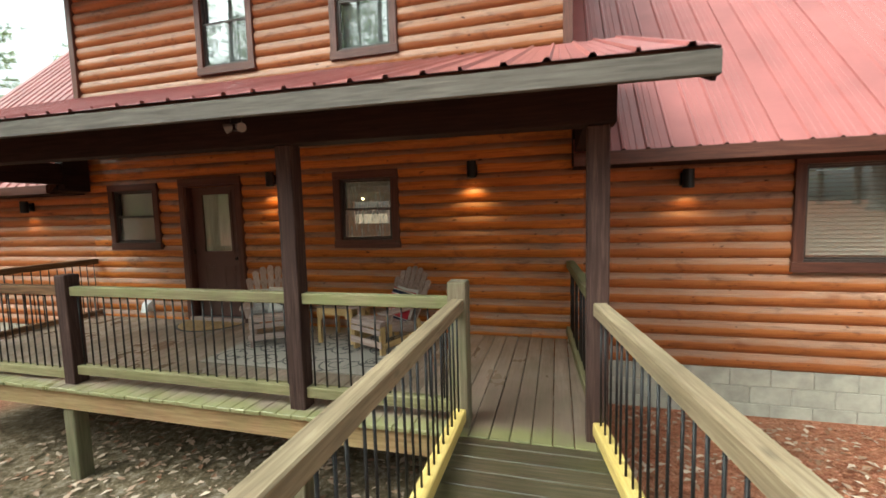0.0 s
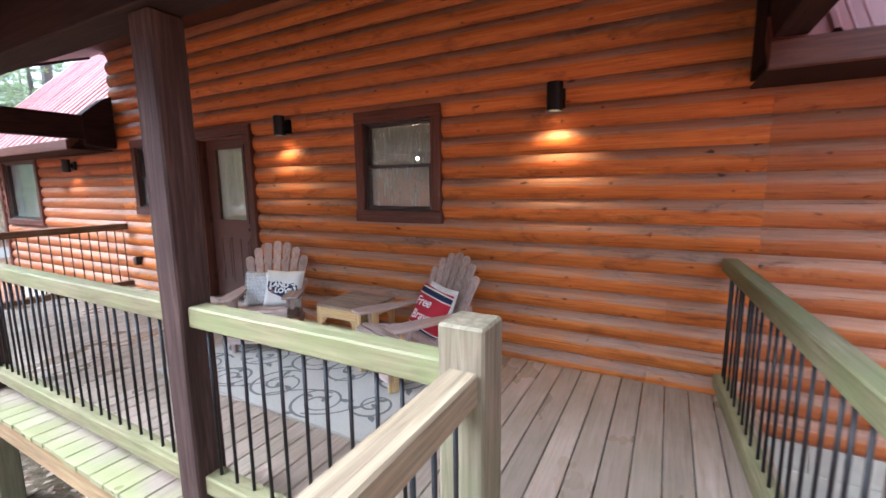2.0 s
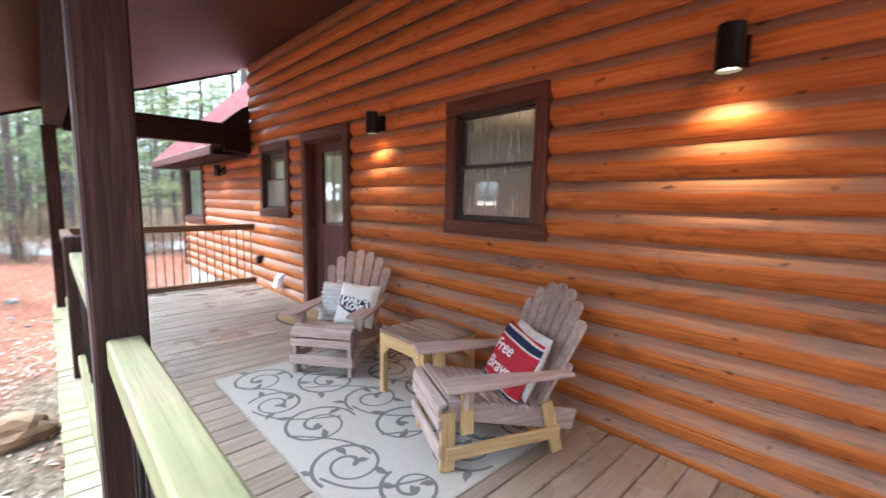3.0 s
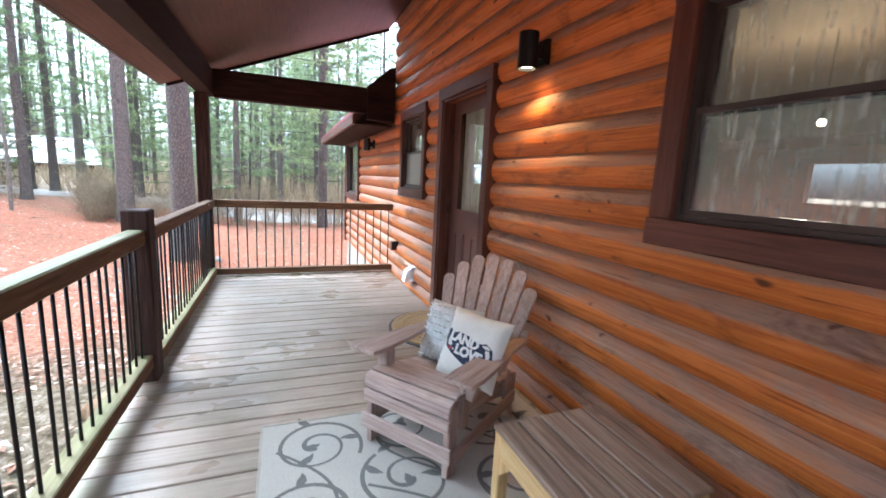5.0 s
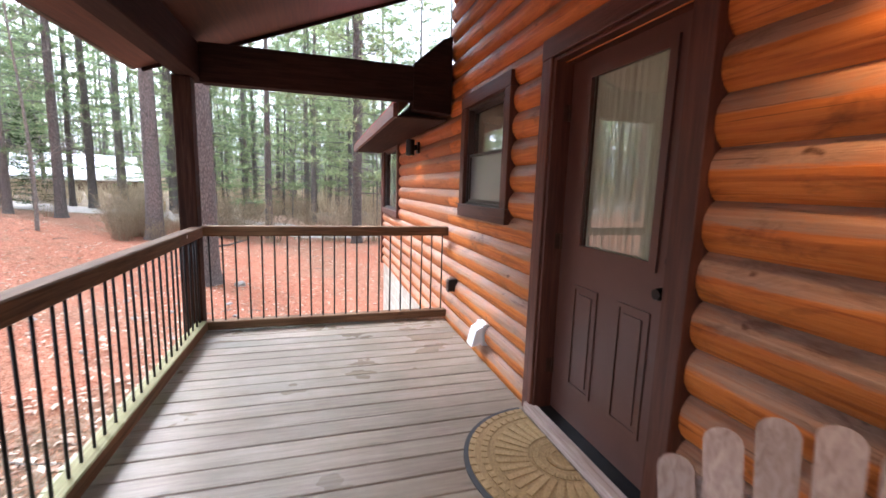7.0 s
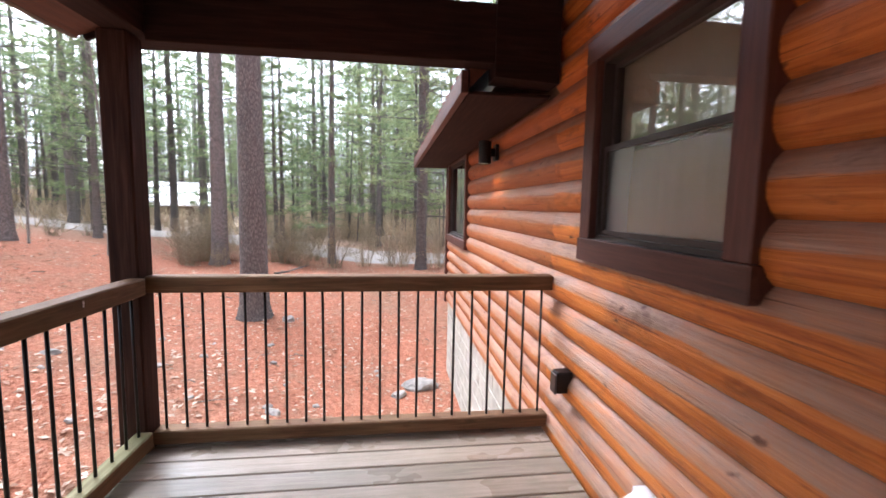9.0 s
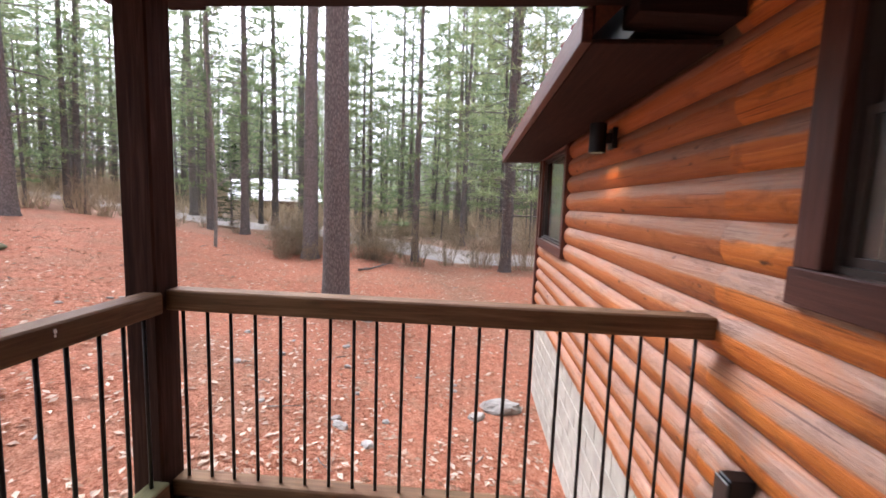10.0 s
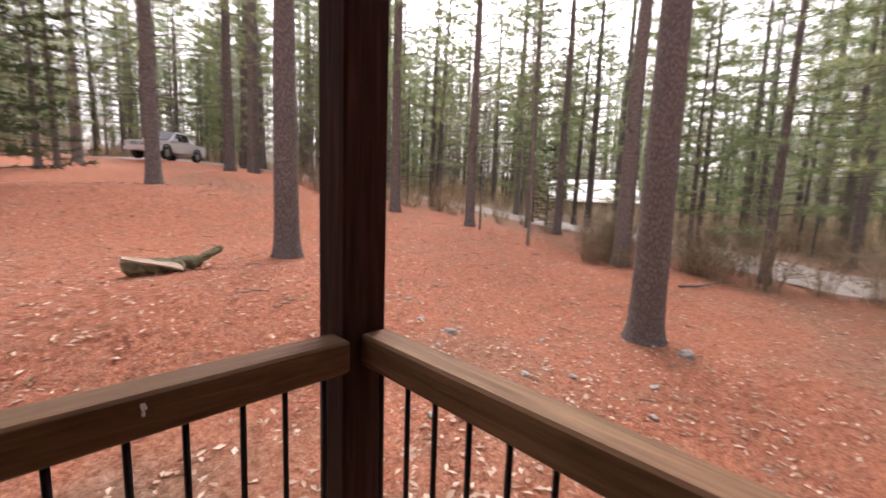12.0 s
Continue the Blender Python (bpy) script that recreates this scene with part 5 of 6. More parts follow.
def half_disc(bm, r, z0, z1, n=40, sq=0.98):
    lo = [bm.verts.new((r * math.cos(a), -r * sq * math.sin(a), z0)) for a in (math.pi * i / n for i in range(n + 1))]
    hi = [bm.verts.new((v.co.x, v.co.y, z1)) for v in lo]
    bm.faces.new(lo)
    bm.faces.new(hi[::-1])
    for i in range(n + 1):
        j = (i + 1) % (n + 1)
        bm.faces.new((lo[i], hi[i], hi[j], lo[j]))
    bmesh.ops.recalc_face_normals(bm, faces=bm.faces)


bm = bmesh.new()
half_disc(bm, 0.53, 0.001, 0.008)
part("rubber_base", bm, RUBBER, mat_t)
bm = bmesh.new()
half_disc(bm, 0.50, 0.008, 0.014)
part("coir_field", bm, COIR, mat_t)
bm = bmesh.new()
for i in range(17):
    a = math.pi * (i + 0.5) / 17
    box(bm, 0.19, 0.36, -0.016, 0.016, 0.0145, 0.020, pose(0, 0, 0, 0, 0, -math.degrees(a)))
for r in (0.08, 0.15, 0.41, 0.475):
    n = 26
    for i in range(n):
        a = math.pi * (i + 0.5) / n
        box(bm, r - 0.016, r + 0.016, -0.8 * r * math.pi / n / 2, 0.8 * r * math.pi / n / 2, 0.0145, 0.020, pose(0, -0.004, 0, 0, 0, -math.degrees(a)))
part("sunburst_relief", bm, plain("coir_relief", (0.40, 0.27, 0.13), 0.95, 0, 0.3, 120, 0.8), mat_t)


# ---- forest ----
def bark_mat(name, dark, light):
    m, nt, bsdf = mat_nodes(name, 0.9, 0, 0.2)
    v, oi = coords(nt, (1, 1, 0.28), 30)
    vor = nt.nodes.new("ShaderNodeTexVoronoi")
    vor.feature = "DISTANCE_TO_EDGE"
    vor.inputs["Scale"].default_value = 30
    nt.links.new(v, vor.inputs["Vector"])
    n = noise_tex(nt, v, 34, 6, 0.75, 0.5)
    plates = ramp(nt, vor.outputs["Distance"], [(0.0, tuple(c * 0.35 for c in dark)), (0.09, dark), (0.3, light)])
    col = mix(nt, 0.55, plates, ramp(nt, n, [(0.3, dark), (0.7, light)]))
    nt.links.new(mix(nt, 1.0, col, ramp(nt, oi.outputs["Random"], [(0, (0.7,) * 3), (1, (1.2,) * 3)]), "MULTIPLY"), bsdf.inputs["Base Color"])
    bump(nt, bsdf, vor.outputs["Distance"], 0.9, 0.03)
    return m


def leaf_mat(name, a, b, trans=0.3):
    m, nt, bsdf = mat_nodes(name, 0.7, 0, 0.25)
    g = nt.nodes.new("ShaderNodeNewGeometry")
    oi = nt.nodes.new("ShaderNodeObjectInfo")
    col = ramp(nt, g.outputs["Random Per Island"], [(0.0, a), (1.0, b)])
    col = mix(nt, 1.0, col, ramp(nt, oi.outputs["Random"], [(0, (0.75, 0.8, 0.75)), (1, (1.2, 1.15, 1.05))]), "MULTIPLY")
    nt.links.new(col, bsdf.inputs["Base Color"])
    out = nt.nodes["Material Output"]
    tr = nt.nodes.new("ShaderNodeBsdfTranslucent")
    nt.links.new(col, tr.inputs[0])
    ms = nt.nodes.new("ShaderNodeMixShader")
    ms.inputs[0].default_value = trans
    nt.links.new(bsdf.outputs[0], ms.inputs[1])
    nt.links.new(tr.outputs[0], ms.inputs[2])
    nt.links.new(ms.outputs[0], out.inputs[0])
    return m


BARK = bark_mat("pine_bark", (0.105, 0.09, 0.082), (0.30, 0.268, 0.25))
# thin grey bark, lightened so that distance haze sits in its colour
BARK_THIN = bark_mat("hazed_grey_bark", (0.16, 0.14, 0.12), (0.36, 0.325, 0.285))
# needle green, paled and greyed to paint in the haze of the wood
NEEDLE = leaf_mat("hazed_pine_needles", (0.14, 0.20, 0.11), (0.37, 0.43, 0.235), 0.55)
NEEDLE_DARK = leaf_mat("cedar_green", (0.03, 0.055, 0.022), (0.075, 0.11, 0.04), 0.25)
TWIG = leaf_mat("dry_twigs", (0.27, 0.21, 0.15), (0.54, 0.45, 0.34), 0.35)
SHRUB = leaf_mat("shrub_leaves", (0.20, 0.17, 0.085), (0.42, 0.34, 0.19), 0.4)


class Sticks:
    """Gathers tapered sticks and needle blades as plain arrays."""

    def __init__(self):
        self.v, self.f = [], []

    def stick(self, pts, radii, n=5, upright=False):
        o = len(self.v)
        for i, p in enumerate(pts):
            d = (pts[min(i + 1, len(pts) - 1)] - pts[max(i - 1, 0)]).normalized()
            q = Matrix.Identity(3) if upright else d.to_track_quat("Z", "Y")
            for k in range(n):
                a = 2 * math.pi * k / n
                self.v.append(p + q @ Vector((radii[i] * math.cos(a), radii[i] * math.sin(a), 0)))
        for i in range(len(pts) - 1):
            for k in range(n):
                a, b = o + i * n + k, o + i * n + (k + 1) % n
                self.f.append((a, b, b + n, a + n))

    def tuft(self, p, d, length, width, count, rng, spread=0.9):
        for _ in range(count):
            e = (d + Vector((rng.gauss(0, spread), rng.gauss(0, spread), rng.gauss(0.1, spread)))).normalized()
            side = e.cross(Vector((rng.random() - .5, rng.random() - .5, rng.random() - .5))).normalized() * width
            o = len(self.v)
            L = length * rng.uniform(0.7, 1.2)
            self.v += [p + side, p - side, p + e * L]
            self.f.append((o, o + 1, o + 2))

    def out(self, name, mat, parent, smooth=False):
        return raw(name, [tuple(v) for v in self.v], self.f, mat, parent, smooth=smooth)


def pine(name, h, r, crown_from, spread, branches, seed, label, needle=None, bark=None, at=(0, 0, 0), dead=8, tufts=10, blades=10, tl=0.30, tw=0.012):
    rng = random.Random(seed)
    t = thing(name, label, "tree", at)
    wood_s, leaf_s = Sticks(), Sticks()
    # trunk, slightly bent, with root flare
    bend = [rng.uniform(-0.02, 0.02), rng.uniform(-0.02, 0.02)]
    def axis(z):
        u = z / h
        return Vector((bend[0] * h * u * u + 0.05 * r * math.sin(z * 0.9 + seed), bend[1] * h * u * u + 0.05 * r * math.cos(z * 0.7 + seed), z))
    zs = [-0.5, 0.0, 0.12, 0.35, 0.9] + [h * k / 12 for k in range(1, 13)]
    zs = sorted(z for z in zs)
    rad = [r * (1 - 0.82 * max(0, z) / h) * (1 + 0.38 * math.exp(-max(0, z) / 0.22)) for z in zs]
    trunk_s = Sticks()
    trunk_s.stick([axis(z) for z in zs], rad, 14, True)
    for _ in range(dead):
        z = h * rng.uniform(0.12, max(0.2, crown_from))
        a = rng.uniform(0, 6.28)
        p = axis(z)
        L = rng.uniform(0.5, 2.0)
        e = p + Vector((math.cos(a) * L, math.sin(a) * L, rng.uniform(-0.3, 0.25) * L))
        wood_s.stick([p, (p + e) / 2 + Vector((0, 0, 0.06)), e], [0.022, 0.014, 0.005], 4)
    for i in range(branches):
        u = (i + rng.random()) / branches
        z = h * (crown_from + (1 - crown_from) * u ** 0.9) * 0.99
        a = i * 2.4 + rng.uniform(-0.5, 0.5)
        L = spread * (1 - 0.72 * u) * rng.uniform(0.55, 1.15) * (0.75 if u < 0.12 else 1)
        p = axis(z)
        rise = rng.uniform(-0.12, 0.28) + 0.35 * u
        pts = []
        for k in range(5):
            s = k / 4
            pts.append(p + Vector((math.cos(a + 0.15 * s) * L * s, math.sin(a + 0.15 * s) * L * s, L * (rise * s - 0.18 * s * s + 0.12 * s ** 3))))
        r0 = max(0.012, r * 0.16 * (1 - 0.6 * u))
        wood_s.stick(pts, [r0, r0 * 0.75, r0 * 0.5, r0 * 0.3, 0.004], 4)
        for k in range(tufts):
            s = 0.28 + 0.72 * (k + rng.random()) / tufts
            j = min(3, int(s * 4))
            q = pts[j].lerp(pts[j + 1], s * 4 - j)
            side = Vector((-math.sin(a), math.cos(a), 0)) * rng.choice((-1, 1)) * L * 0.30 * rng.random() * (1.15 - s * 0.5) + Vector((math.cos(a), math.sin(a), rng.uniform(-0.2, 0.5))) * 0.14
            tip = q + side
            if side.length > 0.2:
                wood_s.stick([q, tip], [0.007, 0.003], 3)
            leaf_s.tuft(tip, side.normalized(), tl, tw, blades, rng)
            leaf_s.tuft(q.lerp(tip, 0.55), side.normalized(), tl * 0.8, tw, max(2, blades // 2), rng)
    tr = trunk_s.out("trunk", bark or BARK, t, True)
    wood_s.out("branchwood", bark or BARK, t, False)["kind"] = "stuff"
    leaf_s.out("crown", needle or NEEDLE, t)
    return t


def hardwood(h, r, seed, label):
    """A bare winter sapling."""
    rng = random.Random(seed)
    t = thing("bare_tree", label, "tree")
    tr, tw = Sticks(), Sticks()
    pts = [Vector((0.12 * h * 0.1 * math.sin(seed + z * 0.6), 0.1 * h * 0.1 * math.cos(seed * 2 + z * 0.5), z)) for z in [h * k / 9 - (0.4 if k == 0 else 0) for k in range(10)]]
    tr.stick(pts, [r * (1 - 0.85 * k / 9) for k in range(10)], 7, True)
    for i in range(16):
        k = rng.randint(2, 8)
        p = pts[k]
        a, L = rng.uniform(0, 6.28), rng.uniform(0.7, 2.2) * (1 - k / 14)
        e = p + Vector((math.cos(a) * L, math.sin(a) * L, L * rng.uniform(0.3, 1.0)))
        tr.stick([p, e], [r * 0.25, 0.005], 4)
        for _ in range(7):
            q = p.lerp(e, rng.uniform(0.3, 1))
            b = rng.uniform(0, 6.28)
            l2 = rng.uniform(0.25, 0.8)
            tw.stick([q, q + Vector((math.cos(b) * l2, math.sin(b) * l2, l2 * rng.uniform(0.1, 0.9)))], [0.006, 0.002], 3)
    tr.out("trunk", BARK_THIN, t, True)
    tw.out("twig_spray", BARK_THIN, t)["kind"] = "stuff"
    return t


def bush(seed, label, leaves=420, h=1.5, w=1.0, mat=None):
    """Many thin arching stems that fork twice, with a loose veil of small leaves."""
    rng = random.Random(seed)
    t = thing("shrub", label, "shrub")
    tw, lf = Sticks(), Sticks()
    stems = 46
    for i in range(stems):
        a, q = rng.uniform(0, 6.28), rng.random() ** 0.7 * w
        e = Vector((math.cos(a) * q, math.sin(a) * q, h * rng.uniform(0.3, 1.0) * (1 - 0.3 * q / w)))
        mid = e * 0.5 + Vector((rng.uniform(-.15, .15), rng.uniform(-.15, .15), 0.12))
        tw.stick([Vector((e.x * 0.3, e.y * 0.3, -0.1)), mid, e], [0.008, 0.005, 0.002], 3)
        for _ in range(5):
            p = mid.lerp(e, rng.uniform(0.0, 0.9))
            f = p + Vector((rng.gauss(0, .22), rng.gauss(0, .22), rng.uniform(0.0, 0.4)))
            tw.stick([p, f], [0.004, 0.0015], 3)
            for _ in range(max(1, leaves // (stems * 5))):
                lf.tuft(p.lerp(f, rng.random()) + Vector((rng.gauss(0, .05), rng.gauss(0, .05), rng.gauss(0, .05))), (f - p).normalized(), 0.06, 0.014, 1, rng, 1.0)
    tw.out("twig_spray", TWIG, t)["kind"] = "stuff"
    lf.out("foliage", mat or SHRUB, t)["kind"] = "stuff"
    return t


def stand(x, y, tilt=0.0, rz=0.0, s=1.0):
    return pose(x, y, ground_z(x, y) - 0.03, 0, tilt, rz) @ Matrix.Scale(s, 4)


def from_eye(ex, ey, az, d):
    return ex + d * math.cos(radians(az)), ey + d * math.sin(radians(az))


# masters, each standing at one of the known places
E12, E11, E8 = (-6.41, 3.70), (-6.01, 4.0), (-4.27, 3.99)
x, y = -14.3, 1.06
tree_a = pine("pine_tree", 24, 0.30, 0.42, 3.4, 46, 11, "large pine with plated grey-brown bark in the yard", at=(x, y, ground_z(x, y) - 0.03))
x, y = from_eye(*E12, -114.2, 9.9)
tree_b = pine("pine_tree", 21, 0.27, 0.40, 3.0, 44, 12, "tall straight pine rising from the red straw", at=(x, y, ground_z(x, y) - 0.03))
x, y = from_eye(*E12, -138.3, 17)
tree_c = pine("pine_tree", 18, 0.19, 0.22, 3.0, 58, 13, "slender pine with a thin dark trunk", at=(x, y, ground_z(x, y) - 0.03), dead=14)
x, y = from_eye(*E12, -172.8, 16)
tree_d = pine("pine_tree", 14, 0.16, 0.12, 3.2, 60, 14, "young pine with open whorled green branches", at=(x, y, ground_z(x, y) - 0.03), tufts=13, dead=6)
x, y = from_eye(*E12, -163, 27)
tree_e = pine("pine_tree", 9, 0.10, 0.10, 2.1, 46, 15, "small bright green pine by the drive", at=(x, y, ground_z(x, y) - 0.03), tufts=10, tl=0.22, dead=4)
x, y = from_eye(*E12, -86.5, 16)
cedar = pine("cedar_tree", 11, 0.16, 0.03, 3.3, 110, 16, "dense dark green cedar beside the slope", needle=NEEDLE_DARK, at=(x, y, ground_z(x, y) - 0.05), tufts=12, blades=12, tl=0.2, dead=0)
sap = hardwood(9, 0.06, 3, "bare grey sapling in the wood")
sap.matrix_basis = stand(*from_eye(*E12, -146, 15))
sap2 = hardwood(6, 0.04, 8, "thin leafless sapling with fine twigs")
sap2.matrix_basis = stand(*from_eye(*E12, -140, 16))
MASTERS = [tree_a, tree_b, tree_c, tree_d, tree_e]

# trees whose places along the view are known: azimuth and distance from where they are seen best
for (ex, ey), az, d, k, s in (
        (E12, -100.3, 17, 2, 1.2), (E12, -107.9, 20, 2, 1.1), (E12, -128.1, 19, 2, 1.2), (E12, -149.9, 20, 2, 1.0), (E12, -153.7, 25, 2, 1.05),
        (E12, -166.1, 21, 2, 0.7), (E11, -178.5, 21, 2, 0.8), (E11, 175.2, 15, 3, 1.25), (E8, -148.3, 27, 2, 1.15), (E8, -146.4, 31, 2, 1.2),
        (E8, 175.5, 19, 2, 1.1), (E8, -166, 22, 3, 0.7), (E8, -177.9, 26, 2, 0.9), (E12, -119, 24, 2, 1.0), (E12, -123, 30, 2, 1.05),
        (E12, -133, 27, 2, 0.9), (E12, -94, 33, 1, 1.0), (E8, -158, 33, 1, 1.0), (E8, -170.5, 30, 2, 1.0),
        (E8, -184.5, 24, 1, 0.85), (E8, -188, 30, 2, 1.0), (E8, -162.5, 24, 3, 0.9), (E8, -174.5, 36, 3, 1.1), (E8, -181, 33, 3, 1.2), (E8, -153.5, 28, 3, 0.9)):
    px, py = from_eye(ex, ey, az, d)
    copy_thing(MASTERS[k], stand(px, py, random.uniform(-1.2, 1.2), random.uniform(0, 360), s))
copy_thing(tree_b, stand(-20.6, -2.04, 0.6, 80, 1.05))

# the wood around: scattered pines and saplings, kept off the drive, the yard and the house
ROAD = [(-6, -37), (-16, -36), (-23, -32.5), (-28, -28), (-29.5, -20), (-28.5, -12.5), (-27.5, -6), (-25.8, -0.8), (-24, 4.5), (-23.5, 12), (-26, 24), (-30, 40)]


def road_gap(px, py):
    best = 99.0
    for (ax, ay), (bx, by) in zip(ROAD, ROAD[1:]):
        L2 = (bx - ax) ** 2 + (by - ay) ** 2
        t = max(0, min(1, ((px - ax) * (bx - ax) + (py - ay) * (by - ay)) / L2))
        best = min(best, math.hypot(px - ax - t * (bx - ax), py - ay - t * (by - ay)))
    return best


rngf = random.Random(77)
placed = []


def scatter(count, az0, az1, d0, d1, choose, gap=2.2, smin=0.8, smax=1.2):
    n = tries = 0
    while n < count and tries < count * 30:
        tries += 1
        az = rngf.uniform(az0, az1)
        d = math.sqrt(rngf.uniform(d0 * d0, d1 * d1))
        px, py = from_eye(-6.0, 3.5, az, d)
        if road_gap(px, py) < 2.4 or (-13.5 < px < 9 and 1.5 < py < 16) or any((px - a) ** 2 + (py - b) ** 2 < gap * gap for a, b in placed):
            continue
        if math.hypot(px + 45, py + 15.2) < 6 or (252 < math.degrees(math.atan2(py - 3.7, px + 6.41)) % 360 < 264 and py > -40):
            continue
        if 203.2 < az < 208.6 and d < 46:
            continue
        placed.append((px, py))
        copy_thing(choose(), stand(px, py, rngf.uniform(-2, 2), rngf.uniform(0, 360), rngf.uniform(smin, smax)))
        n += 1


scatter(60, 150, 268, 26, 55, lambda: rngf.choice((tree_b, tree_c, tree_c, tree_d, tree_d)))
scatter(45, 150, 262, 52, 95, lambda: rngf.choice((tree_a, tree_b, tree_c, tree_d)), 2.6, 0.9, 1.25)
scatter(60, 155, 232, 21, 50, lambda: rngf.choice((tree_d, tree_e, tree_e)), 1.8, 0.7, 1.1)
scatter(60, 160, 250, 19, 60, lambda: rngf.choice((sap, sap2)), 1.0, 0.7, 1.3)
scatter(16, 261, 284, 24, 60, lambda: rngf.choice((tree_b, tree_c, tree_d, tree_d)), 2.4)
scatter(28, 284, 352, 30, 60, lambda: rngf.choice((tree_b, tree_c, tree_d)), 3.0, 1.1, 1.5)
scatter(14, 20, 150, 22, 50, lambda: rngf.choice((tree_b, tree_c)), 3.0)
copy_thing(cedar, stand(*from_eye(*E12, -148.5, 24), 0, 50, 0.42))
copy_thing(cedar, stand(*from_eye(*E12, -91, 25), 0, 130, 0.9))
scatter(30, 222, 252, 26, 60, lambda: rngf.choice((tree_b, tree_c, tree_c, tree_d)), 1.8, 0.9, 1.3)
scatter(40, 248, 278, 46, 75, lambda: rngf.choice((tree_d, tree_d, tree_e, tree_c)), 1.8, 0.8, 1.2)

scatter(36, 196, 262, 30, 66, lambda: rngf.choice((tree_d, tree_d, tree_c)), 1.6, 0.9, 1.3)

# shrubs along the drive
shrub_a = bush(1, "brownish green shrub at the wood's edge")
shrub_b = bush(2, "dry twiggy bush with few leaves", 200, 1.9, 1.1, TWIG)
shrub_a.matrix_basis = stand(*from_eye(*E12, -170, 16.5))
shrub_b.matrix_basis = stand(*from_eye(*E12, -165, 15.5))
rngs = random.Random(9)
for i in range(150):
    az = rngs.uniform(168, 246)
    if i < 75:
        az, d = rngs.uniform(168, 207), rngs.uniform(14.5, 23)
    else:
        d = rngs.uniform(20, 42)
    px, py = from_eye(-6.4, 3.7, az, d)
    if road_gap(px, py) < 1.9 or py > 4.3 and px > -14:
        continue
    copy_thing(rngs.choice((shrub_a, shrub_b, shrub_b)), stand(px, py, 0, rngs.uniform(0, 360), rngs.uniform(0.55, 1.35)))


# far woods: a thicket of thin trunks and needle sprays out to the horizon line
def far_woods():
    rng = random.Random(31)
    tr, lf, br = Sticks(), Sticks(), Sticks()
    for i in range(700):
        az, d = rng.uniform(145, 275), rng.uniform(48, 130)
        px, py = from_eye(-6, 3.5, az, d)
        g = ground_z(px, py)
        h = rng.uniform(9, 20)
        r = rng.uniform(0.06, 0.17)
        tr.stick([Vector((px, py, g - 0.3)), Vector((px + rng.uniform(-.5, .5), py, g + h))], [r, r * 0.3], 5)
        if rng.random() < 0.62:
            for k in range(44):
                z = g + h * rng.uniform(0.12, 1.02)
                q = rng.uniform(0.3, 2.6) * (1.15 - (z - g) / h)
                a = rng.uniform(0, 6.28)
                lf.tuft(Vector((px + q * math.cos(a), py + q * math.sin(a), z)), Vector((0, 0, 0.2)), 0.7, 0.05, 6, rng, 1.0)
        else:
            for k in range(26):
                z = g + h * rng.uniform(0.1, 0.9)
                a = rng.uniform(0, 6.28)
                p = Vector((px, py, z))
                br.tuft(p, Vector((math.cos(a), math.sin(a), 0.4)), 1.8, 0.03, 2, rng, 0.4)
    for i in range(5600):
        az, d = rng.uniform(150, 275), rng.uniform(24, 90)
        if az > 238 and d < 46:
            continue
        px, py = from_eye(-6, 3.5, az, d)
        if road_gap(px, py) < 2.0:
            continue
        br.tuft(Vector((px, py, ground_z(px, py) - 0.05)), Vector((0, 0, 1)), 1.3, 0.022, 7, rng, 0.35)
    for i in range(2600):
        az, d = rng.uniform(165, 277), rng.uniform(50, 110)
        px, py = from_eye(-6, 3.5, az, d)
        if road_gap(px, py) < 2.4 or math.hypot(px + 45, py + 15.2) < 7:
            continue
        br.tuft(Vector((px, py, ground_z(px, py) - 0.05)), Vector((0, 0, 1)), rng.uniform(2.0, 4.2), 0.04, 7, rng, 0.3)
    for s, n, m, lab in ((tr, "far_trunks", BARK_THIN, "distant grey trunks of the wood"), (lf, "far_foliage", NEEDLE, "distant green pine foliage of the wood"), (br, "far_brush", TWIG, "dry brown brush and twigs of the wood")):
        tagged(s.out(n, m, None), lab, "woods", kind="stuff")


far_woods()

# ---- gravel drive ----
GRAVEL = plain("pale_gravel", (0.336, 0.298, 0.265), 0.95, 0, 0.3, 9, 0.6)


def drive():
    pts = []
    for i in range(len(ROAD) - 1):
        p0, p1, p2, p3 = (Vector((*ROAD[max(0, min(len(ROAD) - 1, i + k))], 0)) for k in (-1, 0, 1, 2))
        for k in range(12):
            t = k / 12
            pts.append(0.5 * ((2 * p1) + (-p0 + p2) * t + (2 * p0 - 5 * p1 + 4 * p2 - p3) * t * t + (-p0 + 3 * p1 - 3 * p2 + p3) * t ** 3))
    v, f = [], []
    W = (-1.55, -0.9, -0.3, 0.3, 0.9, 1.55)
    for i, p in enumerate(pts):
        d = (pts[min(i + 1, len(pts) - 1)] - pts[max(i - 1, 0)]).normalized()
        for j, w in enumerate(W):
            e = w * (1 + (0.16 * noise.noise((i * 0.35, w, 5)) if j in (0, 5) else 0))
            q = p + Vector((-d.y, d.x, 0)) * e
            v.append((q.x, q.y, ground_z(q.x, q.y) + 0.035 + (0.02 if j == 2 or j == 3 else 0)))
    n = len(W)
    for i in range(len(pts) - 1):
        for j in range(n - 1):
            a = i * n + j
            f.append((a, a + 1, a + n + 1, a + n))
    tagged(raw("road", v, f, GRAVEL, smooth=True), "pale gravel drive winding through the wood", "road", kind="structure")


drive()


# ---- stones, old log, litter ----
STONE = plain("pale_stone", (0.302, 0.281, 0.252), 0.9, 0, 0.3, 9, 0.5)
